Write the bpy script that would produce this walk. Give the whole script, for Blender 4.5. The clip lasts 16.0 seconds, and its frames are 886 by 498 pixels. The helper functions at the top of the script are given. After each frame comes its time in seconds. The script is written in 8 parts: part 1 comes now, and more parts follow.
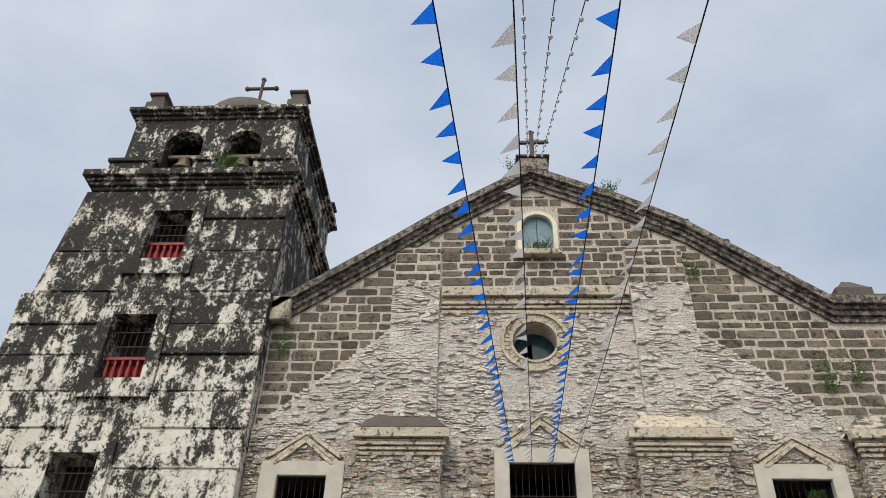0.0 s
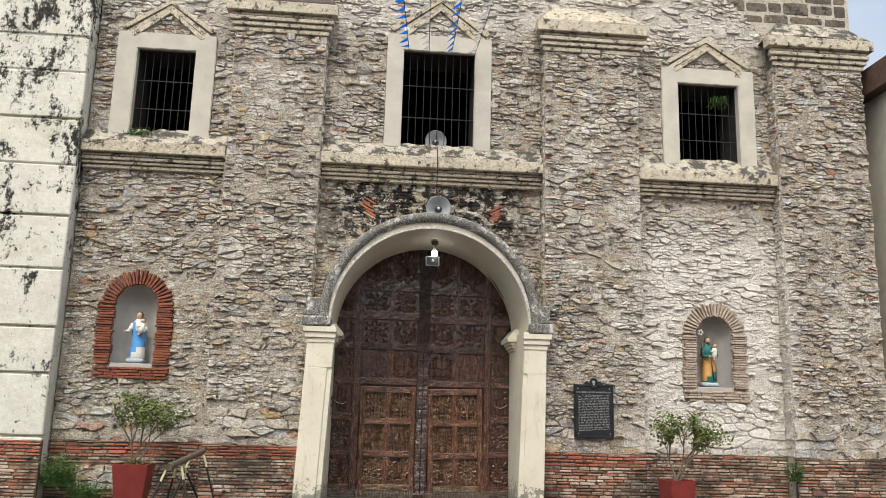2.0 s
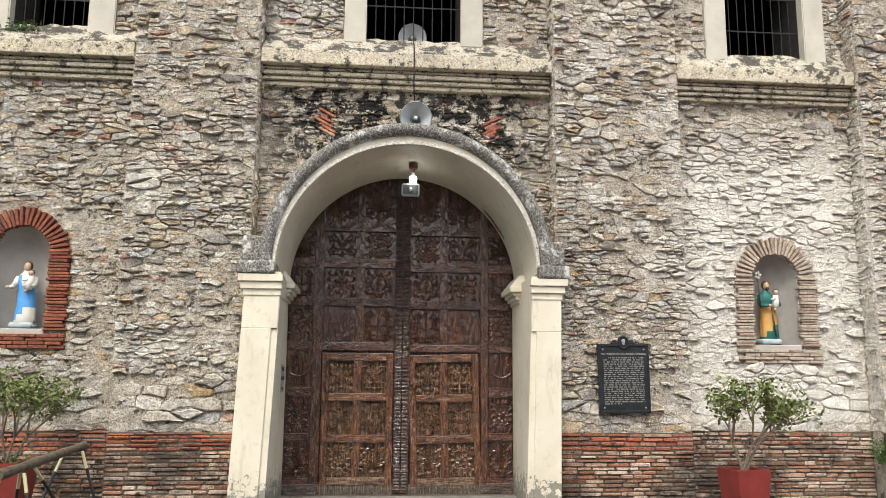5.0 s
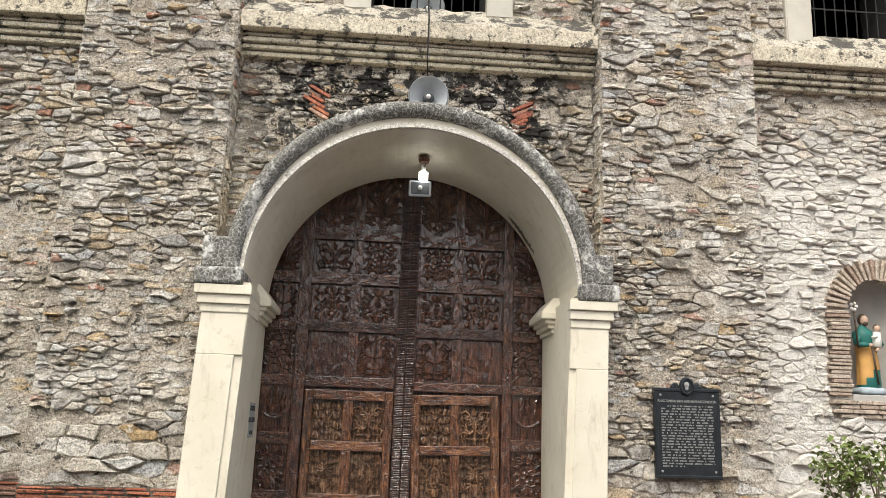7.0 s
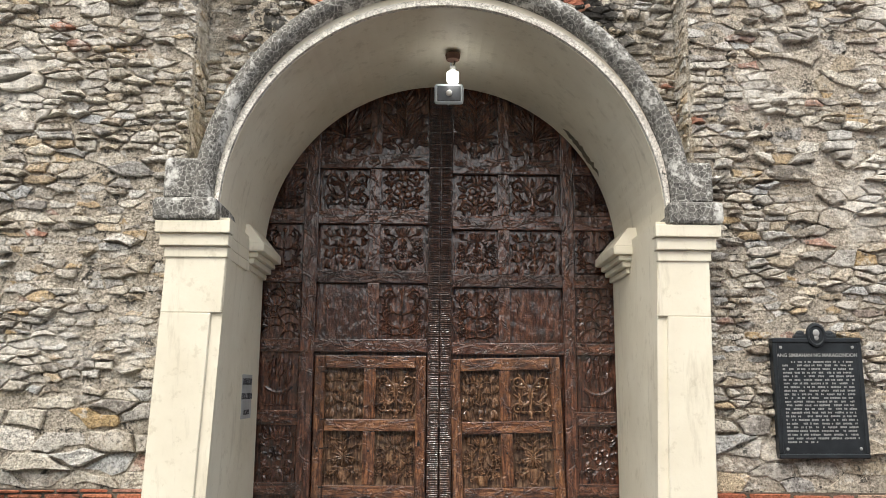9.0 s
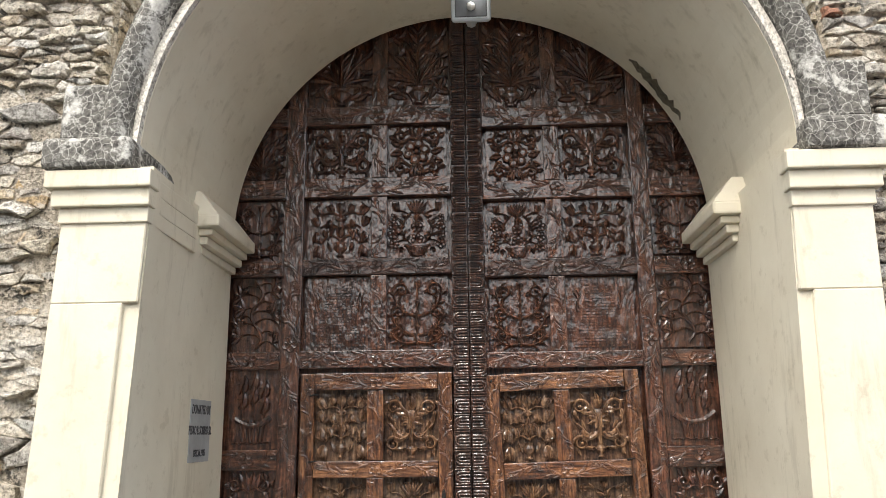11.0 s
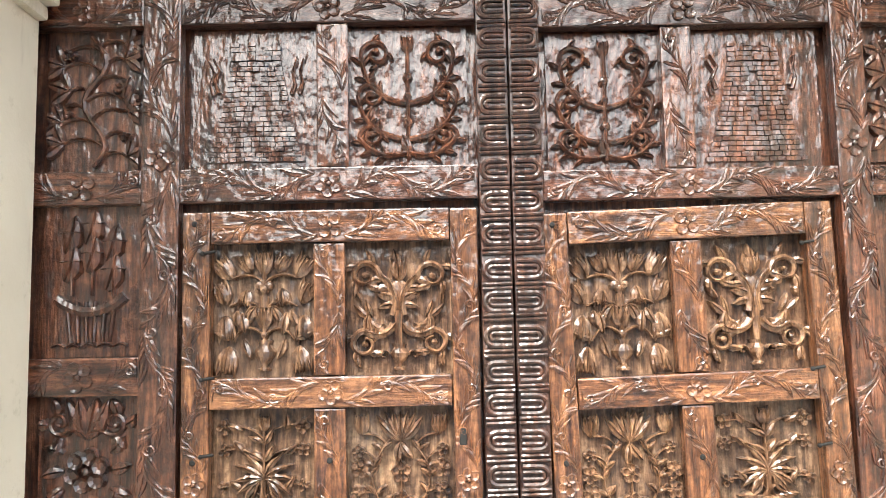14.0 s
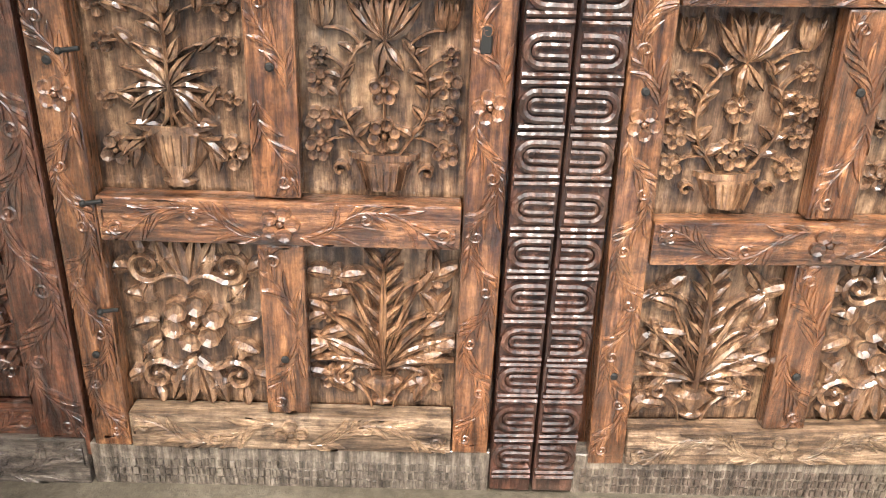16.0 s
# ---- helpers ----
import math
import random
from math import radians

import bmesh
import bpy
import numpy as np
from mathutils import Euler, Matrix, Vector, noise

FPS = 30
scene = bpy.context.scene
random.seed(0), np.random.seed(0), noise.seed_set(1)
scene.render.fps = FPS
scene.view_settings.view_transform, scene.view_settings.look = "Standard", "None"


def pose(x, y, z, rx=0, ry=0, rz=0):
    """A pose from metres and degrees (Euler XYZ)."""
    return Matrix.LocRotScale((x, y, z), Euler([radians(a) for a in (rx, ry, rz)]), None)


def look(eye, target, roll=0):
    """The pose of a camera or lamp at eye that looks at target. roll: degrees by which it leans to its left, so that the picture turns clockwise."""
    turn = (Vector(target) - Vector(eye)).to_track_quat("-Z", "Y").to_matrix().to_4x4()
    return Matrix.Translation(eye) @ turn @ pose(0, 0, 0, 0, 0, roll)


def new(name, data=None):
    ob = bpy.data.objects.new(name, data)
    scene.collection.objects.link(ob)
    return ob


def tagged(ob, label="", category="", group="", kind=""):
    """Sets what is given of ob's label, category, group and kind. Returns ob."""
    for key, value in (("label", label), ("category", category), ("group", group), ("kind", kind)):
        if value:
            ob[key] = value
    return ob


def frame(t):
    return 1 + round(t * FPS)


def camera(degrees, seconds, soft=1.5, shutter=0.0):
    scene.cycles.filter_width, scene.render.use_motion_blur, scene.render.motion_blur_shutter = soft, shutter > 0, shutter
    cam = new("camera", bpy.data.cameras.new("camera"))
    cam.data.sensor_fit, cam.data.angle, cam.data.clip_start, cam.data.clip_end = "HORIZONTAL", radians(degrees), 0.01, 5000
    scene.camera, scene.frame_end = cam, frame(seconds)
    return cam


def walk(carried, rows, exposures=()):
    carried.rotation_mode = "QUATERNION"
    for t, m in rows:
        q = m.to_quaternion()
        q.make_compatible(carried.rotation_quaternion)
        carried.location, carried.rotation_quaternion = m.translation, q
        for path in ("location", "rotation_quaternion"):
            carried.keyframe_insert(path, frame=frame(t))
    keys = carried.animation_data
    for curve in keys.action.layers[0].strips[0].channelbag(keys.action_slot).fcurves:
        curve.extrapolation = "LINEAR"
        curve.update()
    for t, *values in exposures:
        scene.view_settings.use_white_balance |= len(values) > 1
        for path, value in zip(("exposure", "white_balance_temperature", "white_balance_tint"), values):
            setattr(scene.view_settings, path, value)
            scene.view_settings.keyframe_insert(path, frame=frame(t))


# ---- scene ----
EXPOSURES = [(0.0, -0.1), (0.5, 0.0), (1.5, 0.2), (2.5, 0.3), (3.5, 0.5), (5.0, 0.5), (9.0, 0.55), (11.5, 1.1), (13.0, 2.1), (14.5, 2.25), (16.0, 2.1)]
cam = camera(58.3, 16.0, soft=0.8)
PATH = [
    (0, (-0.225, 1.345, 1.631), (-0.326, 2.936, 2.839), 1.7),
    (0.5, (-0.190, 1.703, 1.618), (-0.284, 3.406, 2.661), 2.4),
    (1, (-0.160, 2.186, 1.525), (-0.179, 4.009, 2.345), 2.3),
    (1.5, (-0.120, 2.703, 1.49), (-0.046, 4.605, 2.1), 2.1),
    (2, (-0.050, 3.245, 1.514), (0.113, 5.199, 1.906), 1.6),
    (2.5, (0.060, 3.753, 1.527), (0.231, 5.737, 1.722), 0.8),
    (3, (0.183, 4.277, 1.525), (0.352, 6.267, 1.621), 0.4),
    (3.5, (0.263, 4.816, 1.548), (0.451, 6.805, 1.629), 0.4),
    (4, (0.289, 5.366, 1.573), (0.489, 7.351, 1.717), 0.3),
    (4.5, (0.407, 5.945, 1.544), (0.599, 7.922, 1.774), 0.3),
    (5, (0.463, 6.473, 1.491), (0.632, 8.439, 1.817), 0.4),
    (7.5, (0.727, 9.155, 1.575), (0.846, 11.106, 2.001), 2.3),
    (8, (0.788, 9.636, 1.588), (0.874, 11.596, 1.977), 1.6),
    (8.5, (0.841, 10.141, 1.583), (0.883, 12.108, 1.941), 0.9),
    (9, (0.81, 10.62, 1.583), (0.832, 12.59, 1.927), 0.4),
    (11.5, (0.979, 13.099, 1.437), (0.864, 15.04, 1.908), -0.8),
    (12, (0.954, 13.585, 1.435), (0.835, 15.528, 1.895), -0.9),
    (12.5, (0.849, 14.004, 1.447), (0.732, 15.955, 1.869), -1.0),
    (13, (0.757, 14.387, 1.443), (0.669, 16.349, 1.82), -1.1),
    (13.5, (0.711, 14.775, 1.463), (0.665, 16.751, 1.764), -1.1),
    (14, (0.622, 15.153, 1.465), (0.628, 17.143, 1.656), -1.1),
    (14.5, (0.604, 15.443, 1.43), (0.68, 17.44, 1.507), -1.0),
    (15, (0.66, 15.72, 1.426), (0.705, 17.716, 1.311), -0.7),
    (15.5, (0.636, 15.945, 1.388), (0.652, 17.873, 0.855), 0.6),
    (16, (0.576, 16.18, 1.372), (0.618, 18.002, 0.549), 2.2),
]
walk(cam, [(t, look(eye, target, roll)) for t, eye, target, roll in PATH], EXPOSURES)

# ---- world, sun ----
world = bpy.data.worlds.new("sky")
scene.world = world
world.use_nodes = True
wn, wl = world.node_tree.nodes, world.node_tree.links
sky = wn.new("ShaderNodeTexSky")
sky.sky_type, sky.sun_disc = "NISHITA", False
sky.sun_elevation, sky.sun_rotation = radians(52), radians(199)
sky.air_density, sky.dust_density = 1.6, 4.0
clouds = wn.new("ShaderNodeTexNoise")
clouds.inputs["Scale"].default_value, clouds.inputs["Detail"].default_value = 2.2, 5
coord = wn.new("ShaderNodeTexCoord")
squash = wn.new("ShaderNodeMapping")
squash.inputs["Scale"].default_value = (1, 1, 2.2)
wl.new(coord.outputs["Generated"], squash.inputs["Vector"])
wl.new(squash.outputs[0], clouds.inputs["Vector"])
cloud_ramp = wn.new("ShaderNodeValToRGB")
cloud_ramp.color_ramp.elements[0].position, cloud_ramp.color_ramp.elements[1].position = 0.3, 0.72
cloud_ramp.color_ramp.elements[0].color = (4.6, 5.5, 7.0, 1)
cloud_ramp.color_ramp.elements[1].color = (7.6, 8.2, 9.0, 1)
wl.new(clouds.outputs["Fac"], cloud_ramp.inputs[0])
veil = wn.new("ShaderNodeMixRGB")
veil.inputs[0].default_value = 0.93
wl.new(sky.outputs[0], veil.inputs[1])
wl.new(cloud_ramp.outputs[0], veil.inputs[2])
toward = wn.new("ShaderNodeVectorMath")         # thin cloud glows round the hidden sun
toward.operation = "DOT_PRODUCT"
toward.inputs[1].default_value = Vector((-0.35, -1.0, 1.35)).normalized()
wl.new(coord.outputs["Generated"], toward.inputs[0])
chain = toward.outputs["Value"]
for op, v in (("MAXIMUM", 0.0), ("POWER", 5.0), ("MULTIPLY", 4.2)):
    knot = wn.new("ShaderNodeMath")
    knot.operation = op
    knot.inputs[1].default_value = v
    wl.new(chain, knot.inputs[0])
    chain = knot.outputs[0]
warm = wn.new("ShaderNodeVectorMath")
warm.operation = "SCALE"
warm.inputs[0].default_value = (6.8, 6.2, 5.3)
wl.new(chain, warm.inputs["Scale"])
glowing = wn.new("ShaderNodeVectorMath")
glowing.operation = "ADD"
wl.new(veil.outputs[0], glowing.inputs[0])
wl.new(warm.outputs[0], glowing.inputs[1])
back = wn["Background"]
wl.new(glowing.outputs[0], back.inputs["Color"])
back.inputs["Strength"].default_value = 0.1
sun = new("sun", bpy.data.lights.new("sun", "SUN"))
sun.data.energy, sun.data.angle, sun.data.color = 1.2, radians(14), (1.0, 0.95, 0.87)
sun.matrix_world = look((0, 0, 0), (0.35, 1.0, -1.35))


# ---- materials ----
def ramp_node(nt, stops):
    r = nt.nodes.new("ShaderNodeValToRGB")
    el = r.color_ramp.elements
    while len(el) < len(stops):
        el.new(0.5)
    for e, (p, c) in zip(el, stops):
        e.position, e.color = p, (*c, 1)
    return r


def noise_node(nt, scale, detail=4, rough=0.55, stretch=None):
    n = nt.nodes.new("ShaderNodeTexNoise")
    n.inputs["Scale"].default_value, n.inputs["Detail"].default_value, n.inputs["Roughness"].default_value = scale, detail, rough
    g = nt.nodes.new("ShaderNodeNewGeometry")
    if stretch:
        m = nt.nodes.new("ShaderNodeMapping")
        m.inputs["Scale"].default_value = stretch
        nt.links.new(g.outputs["Position"], m.inputs["Vector"])
        nt.links.new(m.outputs[0], n.inputs["Vector"])
    else:
        nt.links.new(g.outputs["Position"], n.inputs["Vector"])
    return n


def mix(nt, mode, fac, a, b):
    m = nt.nodes.new("ShaderNodeMixRGB")
    m.blend_type = mode
    for i, v in ((0, fac), (1, a), (2, b)):
        if hasattr(v, "is_linked"):
            nt.links.new(v, m.inputs[i])
        else:
            m.inputs[i].default_value = v if i == 0 else (*v, 1)
    return m.outputs[0]


def calc(nt, op, a, b=0.0):
    m = nt.nodes.new("ShaderNodeMath")
    m.operation = op
    for i, v in enumerate((a, b)):
        if hasattr(v, "is_linked"):
            nt.links.new(v, m.inputs[i])
        else:
            m.inputs[i].default_value = v
    return m.outputs[0]


def step(nt, v, lo, hi):
    m = nt.nodes.new("ShaderNodeMapRange")
    m.interpolation_type = "SMOOTHSTEP"
    m.inputs[1].default_value, m.inputs[2].default_value = lo, hi
    nt.links.new(v, m.inputs[0])
    return m.outputs[0]


def piece_random(nt):
    """A number of its own for each object and each loose piece of a mesh."""
    o = nt.nodes.new("ShaderNodeObjectInfo")
    g = nt.nodes.new("ShaderNodeNewGeometry")
    return calc(nt, "FRACT", calc(nt, "ADD", o.outputs["Random"], g.outputs["Random Per Island"]))


def axis(nt, i):
    g = nt.nodes.new("ShaderNodeNewGeometry")
    s = nt.nodes.new("ShaderNodeSeparateXYZ")
    nt.links.new(g.outputs["Position"], s.inputs[0])
    return s.outputs[i]


def material(name, rough=0.85, metal=0.0, bump=0.0, bump_scale=40.0, spec=0.4):
    """A material with its tree and principled shader; bump in metres."""
    m = bpy.data.materials.new(name)
    m.use_nodes = True
    nt = m.node_tree
    p = nt.nodes["Principled BSDF"]
    p.inputs["Roughness"].default_value, p.inputs["Metallic"].default_value = rough, metal
    p.inputs["Specular IOR Level"].default_value = spec
    if bump:
        b = nt.nodes.new("ShaderNodeBump")
        b.inputs["Strength"].default_value, b.inputs["Distance"].default_value = 1.0, bump
        nt.links.new(noise_node(nt, bump_scale, 6, 0.65).outputs["Fac"], b.inputs["Height"])
        nt.links.new(b.outputs[0], p.inputs["Normal"])
    return m, nt, p


def plain(name, colour, rough=0.6, metal=0.0, vary=0.25, scale=9.0, bump=0.001):
    m, nt, p = material(name, rough, metal, bump, 60)
    n = noise_node(nt, scale, 5, 0.6)
    lo, hi = [c * (1 - vary) for c in colour], [min(1, c * (1 + vary)) for c in colour]
    nt.links.new(ramp_node(nt, [(0.3, lo), (0.7, hi)]).outputs[0], p.inputs["Base Color"])
    r = p.inputs["Base Color"].links[0].from_node
    nt.links.new(n.outputs["Fac"], r.inputs[0])
    return m


def stone_material(name, stops, mould=0.35, dark=(0.045, 0.042, 0.038), bump=0.012, moss=0.0, wash=0.0, speck=0.0, grain=6.5, lime=0.0):
    """Weathered stone: a tone for each piece, grain, and blotches of dark mould with edges of their own."""
    m, nt, p = material(name, 0.9, 0, bump, 26)
    c = ramp_node(nt, stops)
    nt.links.new(piece_random(nt), c.inputs[0])
    n1, n2, n3 = noise_node(nt, 16, 6, 0.7), noise_node(nt, 1.1, 5, 0.65), noise_node(nt, 55, 4, 0.7)
    col = mix(nt, "MULTIPLY", 0.75, c.outputs[0], ramp_out(nt, n1.outputs["Fac"], [(0.25, (0.5, 0.48, 0.45)), (0.62, (1.22, 1.2, 1.18))]))
    col = mix(nt, "MULTIPLY", 0.8, col, ramp_out(nt, n3.outputs["Fac"], [(0.36, (0.38, 0.37, 0.35)), (0.56, (1.25, 1.25, 1.25))]))
    mask = calc(nt, "MULTIPLY", step(nt, calc(nt, "ADD", calc(nt, "MULTIPLY", n2.outputs["Fac"], 0.65), calc(nt, "MULTIPLY", n1.outputs["Fac"], 0.35)), 0.62 - 0.2 * mould, 0.70 - 0.16 * mould), 0.75)
    col = mix(nt, "MIX", mask, col, dark)
    if speck:                                # crusts of black lichen, fine-edged; on rubble and mortar also painted crevice shade
        q = noise_node(nt, grain, 9, 0.78)
        col = mix(nt, "MIX", calc(nt, "MULTIPLY", step(nt, q.outputs["Fac"], 0.66 - 0.3 * speck, 0.7 - 0.28 * speck), 0.9), col, (0.03, 0.03, 0.027))
    if lime:                                 # smears of lime, ochre clay, bare grain, and shade of pits as dark specks
        s1, s2, s3 = noise_node(nt, 9, 7, 0.72), noise_node(nt, 4.5, 6, 0.7), noise_node(nt, 30, 6, 0.75)
        col = mix(nt, "MIX", calc(nt, "MULTIPLY", step(nt, s2.outputs["Fac"], 0.56, 0.68), 0.45), col, (0.42, 0.32, 0.19))
        col = mix(nt, "MIX", calc(nt, "MULTIPLY", step(nt, s1.outputs["Fac"], 0.52, 0.6), lime), col, (0.74, 0.71, 0.65))
        col = mix(nt, "MIX", calc(nt, "MULTIPLY", step(nt, s3.outputs["Fac"], 0.55, 0.62), 0.75), col, (0.11, 0.1, 0.085))
    if wash:                                 # old lime wash on the far bay
        g = noise_node(nt, 1.0, 6, 0.7)
        x, z = axis(nt, 0), axis(nt, 2)
        bay = calc(nt, "MULTIPLY", calc(nt, "MULTIPLY", step(nt, x, 4.2, 5.0), step(nt, x, 7.6, 7.0)), calc(nt, "MULTIPLY", step(nt, z, 0.7, 1.1), step(nt, z, 5.4, 4.2)))
        k0 = calc(nt, "MULTIPLY", step(nt, calc(nt, "ADD", z, calc(nt, "MULTIPLY", g.outputs["Fac"], 1.2)), 8.6, 9.4), 0.62)
        k = calc(nt, "MAXIMUM", calc(nt, "MULTIPLY", bay, step(nt, calc(nt, "ADD", g.outputs["Fac"], 0.1), 0.34, 0.54)), calc(nt, "MULTIPLY", step(nt, g.outputs["Fac"], 0.54, 0.66), 0.6))
        k = calc(nt, "MAXIMUM", k, k0)
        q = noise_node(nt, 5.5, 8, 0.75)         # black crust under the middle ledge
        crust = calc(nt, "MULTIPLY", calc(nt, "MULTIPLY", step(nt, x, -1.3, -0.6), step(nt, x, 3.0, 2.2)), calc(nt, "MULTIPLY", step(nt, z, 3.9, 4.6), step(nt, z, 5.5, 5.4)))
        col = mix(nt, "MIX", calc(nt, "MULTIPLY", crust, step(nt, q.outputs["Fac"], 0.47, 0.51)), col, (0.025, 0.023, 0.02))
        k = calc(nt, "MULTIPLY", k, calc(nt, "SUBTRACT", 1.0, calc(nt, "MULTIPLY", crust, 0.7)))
        col = mix(nt, "MIX", calc(nt, "MULTIPLY", k, wash), col, mix(nt, "MULTIPLY", 0.6, (0.84, 0.81, 0.75), ramp_out(nt, n1.outputs["Fac"], [(0.3, (0.6, 0.58, 0.55)), (0.6, (1.05, 1.05, 1.05))])))
    if moss:
        g = noise_node(nt, 2.3, 5, 0.7)
        col = mix(nt, "MIX", calc(nt, "MULTIPLY", step(nt, g.outputs["Fac"], 0.6, 0.72), moss), col, (0.06, 0.075, 0.025))
    nt.links.new(col, p.inputs["Base Color"])
    return m


def ramp_out(nt, v, stops):
    r = ramp_node(nt, stops)
    nt.links.new(v, r.inputs[0])
    return r.outputs[0]


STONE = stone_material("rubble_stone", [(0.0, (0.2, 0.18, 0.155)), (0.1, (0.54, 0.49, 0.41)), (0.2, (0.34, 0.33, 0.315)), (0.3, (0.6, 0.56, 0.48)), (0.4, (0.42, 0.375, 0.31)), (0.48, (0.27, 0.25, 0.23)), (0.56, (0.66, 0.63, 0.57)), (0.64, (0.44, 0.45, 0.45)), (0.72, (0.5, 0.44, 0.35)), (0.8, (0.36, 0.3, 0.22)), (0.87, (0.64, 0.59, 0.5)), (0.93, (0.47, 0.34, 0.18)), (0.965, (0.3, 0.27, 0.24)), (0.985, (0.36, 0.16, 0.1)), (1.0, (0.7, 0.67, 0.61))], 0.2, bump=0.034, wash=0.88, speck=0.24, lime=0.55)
# its black specks also paint the shade of crevices between the stones
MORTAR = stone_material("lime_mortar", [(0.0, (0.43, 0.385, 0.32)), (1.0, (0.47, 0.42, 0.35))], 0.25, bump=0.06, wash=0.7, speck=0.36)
ASHLAR = stone_material("ashlar_block", [(0.0, (0.085, 0.073, 0.06)), (0.25, (0.17, 0.145, 0.115)), (0.5, (0.11, 0.095, 0.075)), (0.75, (0.24, 0.205, 0.16)), (1.0, (0.14, 0.118, 0.09))], 0.45, bump=0.03, moss=0.35, speck=0.42)
ASHLAR_JOINT = stone_material("pale_joint_mortar", [(0.0, (0.5, 0.465, 0.4)), (1.0, (0.55, 0.51, 0.45))], 0.3, speck=0.26)
BRICK = stone_material("plinth_brick", [(0.0, (0.32, 0.12, 0.07)), (0.2, (0.42, 0.27, 0.19)), (0.42, (0.56, 0.45, 0.37)), (0.58, (0.17, 0.12, 0.09)), (0.76, (0.4, 0.19, 0.12)), (0.88, (0.58, 0.48, 0.4)), (1.0, (0.28, 0.21, 0.16))], 0.78, (0.022, 0.021, 0.016), moss=0.4, speck=0.36, grain=3.6)
BRICK_TOP = stone_material("plinth_red_course", [(0.0, (0.34, 0.11, 0.06)), (0.4, (0.42, 0.16, 0.09)), (0.7, (0.28, 0.1, 0.07)), (0.85, (0.45, 0.3, 0.22)), (1.0, (0.16, 0.09, 0.07))], 0.5, (0.03, 0.027, 0.02), moss=0.25, speck=0.3, grain=3.6)
BRICK_BED = stone_material("plinth_mortar", [(0.0, (0.1, 0.083, 0.064)), (1.0, (0.14, 0.115, 0.09))], 0.7, moss=0.4)
NICHE_BRICK = stone_material("niche_red_brick", [(0.0, (0.22, 0.07, 0.04)), (0.5, (0.29, 0.1, 0.055)), (1.0, (0.17, 0.06, 0.045))], 0.1)
NICHE_PALE = stone_material("niche_pale_brick", [(0.0, (0.42, 0.35, 0.28)), (0.5, (0.48, 0.42, 0.35)), (1.0, (0.33, 0.24, 0.19))], 0.1)
CORNICE = stone_material("weathered_cornice", [(0.0, (0.5, 0.45, 0.35)), (1.0, (0.56, 0.51, 0.41))], 0.3, bump=0.01, speck=0.42)
FRAME_STONE = plain("window_surround", (0.52, 0.49, 0.42), 0.9, vary=0.12, scale=3.0, bump=0.002)
CAP_DARK = stone_material("blackened_cap", [(0.0, (0.1, 0.085, 0.075)), (1.0, (0.13, 0.11, 0.1))], 0.2, bump=0.02)
RAKE = stone_material("gable_moulding", [(0.0, (0.24, 0.22, 0.185)), (1.0, (0.34, 0.31, 0.265))], 0.5, bump=0.02, speck=0.62)
SILL_TOP = stone_material("mouldy_sill_slope", [(0.0, (0.5, 0.46, 0.38)), (1.0, (0.52, 0.48, 0.4))], 0.3, bump=0.02, speck=0.62, grain=4.0)


def crazed_material():
    """Lime render on the arch roll, blackened and crazed so that pale lines show, rubbed pale on parts."""
    m, nt, p = material("crazed_archivolt_render", 0.9, 0, 0.01, 30)
    cell = nt.nodes.new("ShaderNodeTexVoronoi")
    cell.feature = "DISTANCE_TO_EDGE"
    cell.inputs["Scale"].default_value = 24
    g = nt.nodes.new("ShaderNodeNewGeometry")
    n1, n2, n3 = noise_node(nt, 2.6, 6, 0.7), noise_node(nt, 13, 6, 0.7), noise_node(nt, 40, 5, 0.7)
    warp = nt.nodes.new("ShaderNodeVectorMath")
    warp.operation = "MULTIPLY_ADD"
    warp.inputs[1].default_value = (0.05, 0.05, 0.05)
    nt.links.new(n2.outputs["Color"], warp.inputs[0])
    nt.links.new(g.outputs["Position"], warp.inputs[2])
    nt.links.new(warp.outputs[0], cell.inputs["Vector"])
    pale = ramp_out(nt, n3.outputs["Fac"], [(0.3, (0.36, 0.35, 0.32)), (0.62, (0.68, 0.67, 0.63))])
    grime = ramp_out(nt, n3.outputs["Fac"], [(0.35, (0.045, 0.043, 0.04)), (0.65, (0.21, 0.2, 0.18))])
    col = mix(nt, "MIX", step(nt, calc(nt, "ADD", cell.outputs["Distance"], calc(nt, "MULTIPLY", n2.outputs["Fac"], 0.12)), 0.065, 0.11), mix(nt, "MULTIPLY", 1.0, pale, (0.8, 0.8, 0.78)), grime)
    col = mix(nt, "MIX", step(nt, calc(nt, "ADD", calc(nt, "MULTIPLY", n1.outputs["Fac"], 0.6), calc(nt, "MULTIPLY", n2.outputs["Fac"], 0.4)), 0.5, 0.57), col, pale)
    nt.links.new(col, p.inputs["Base Color"])
    return m


DRESSED = crazed_material()
LIP_WHITE = stone_material("chalky_arch_rim", [(0.0, (0.6, 0.58, 0.53)), (1.0, (0.62, 0.6, 0.55))], 0.1, bump=0.004, speck=0.2)
NICHE_PLASTER = plain("niche_grey_plaster", (0.42, 0.4, 0.37), 0.9, vary=0.15, scale=3)
# near-black paint that stands in for shade inside the openings
SHADE_BLACK = plain("interior_shade_black", (0.03, 0.028, 0.026), 0.95)
IRON = plain("dark_iron", (0.012, 0.011, 0.01), 0.7, 0.0)


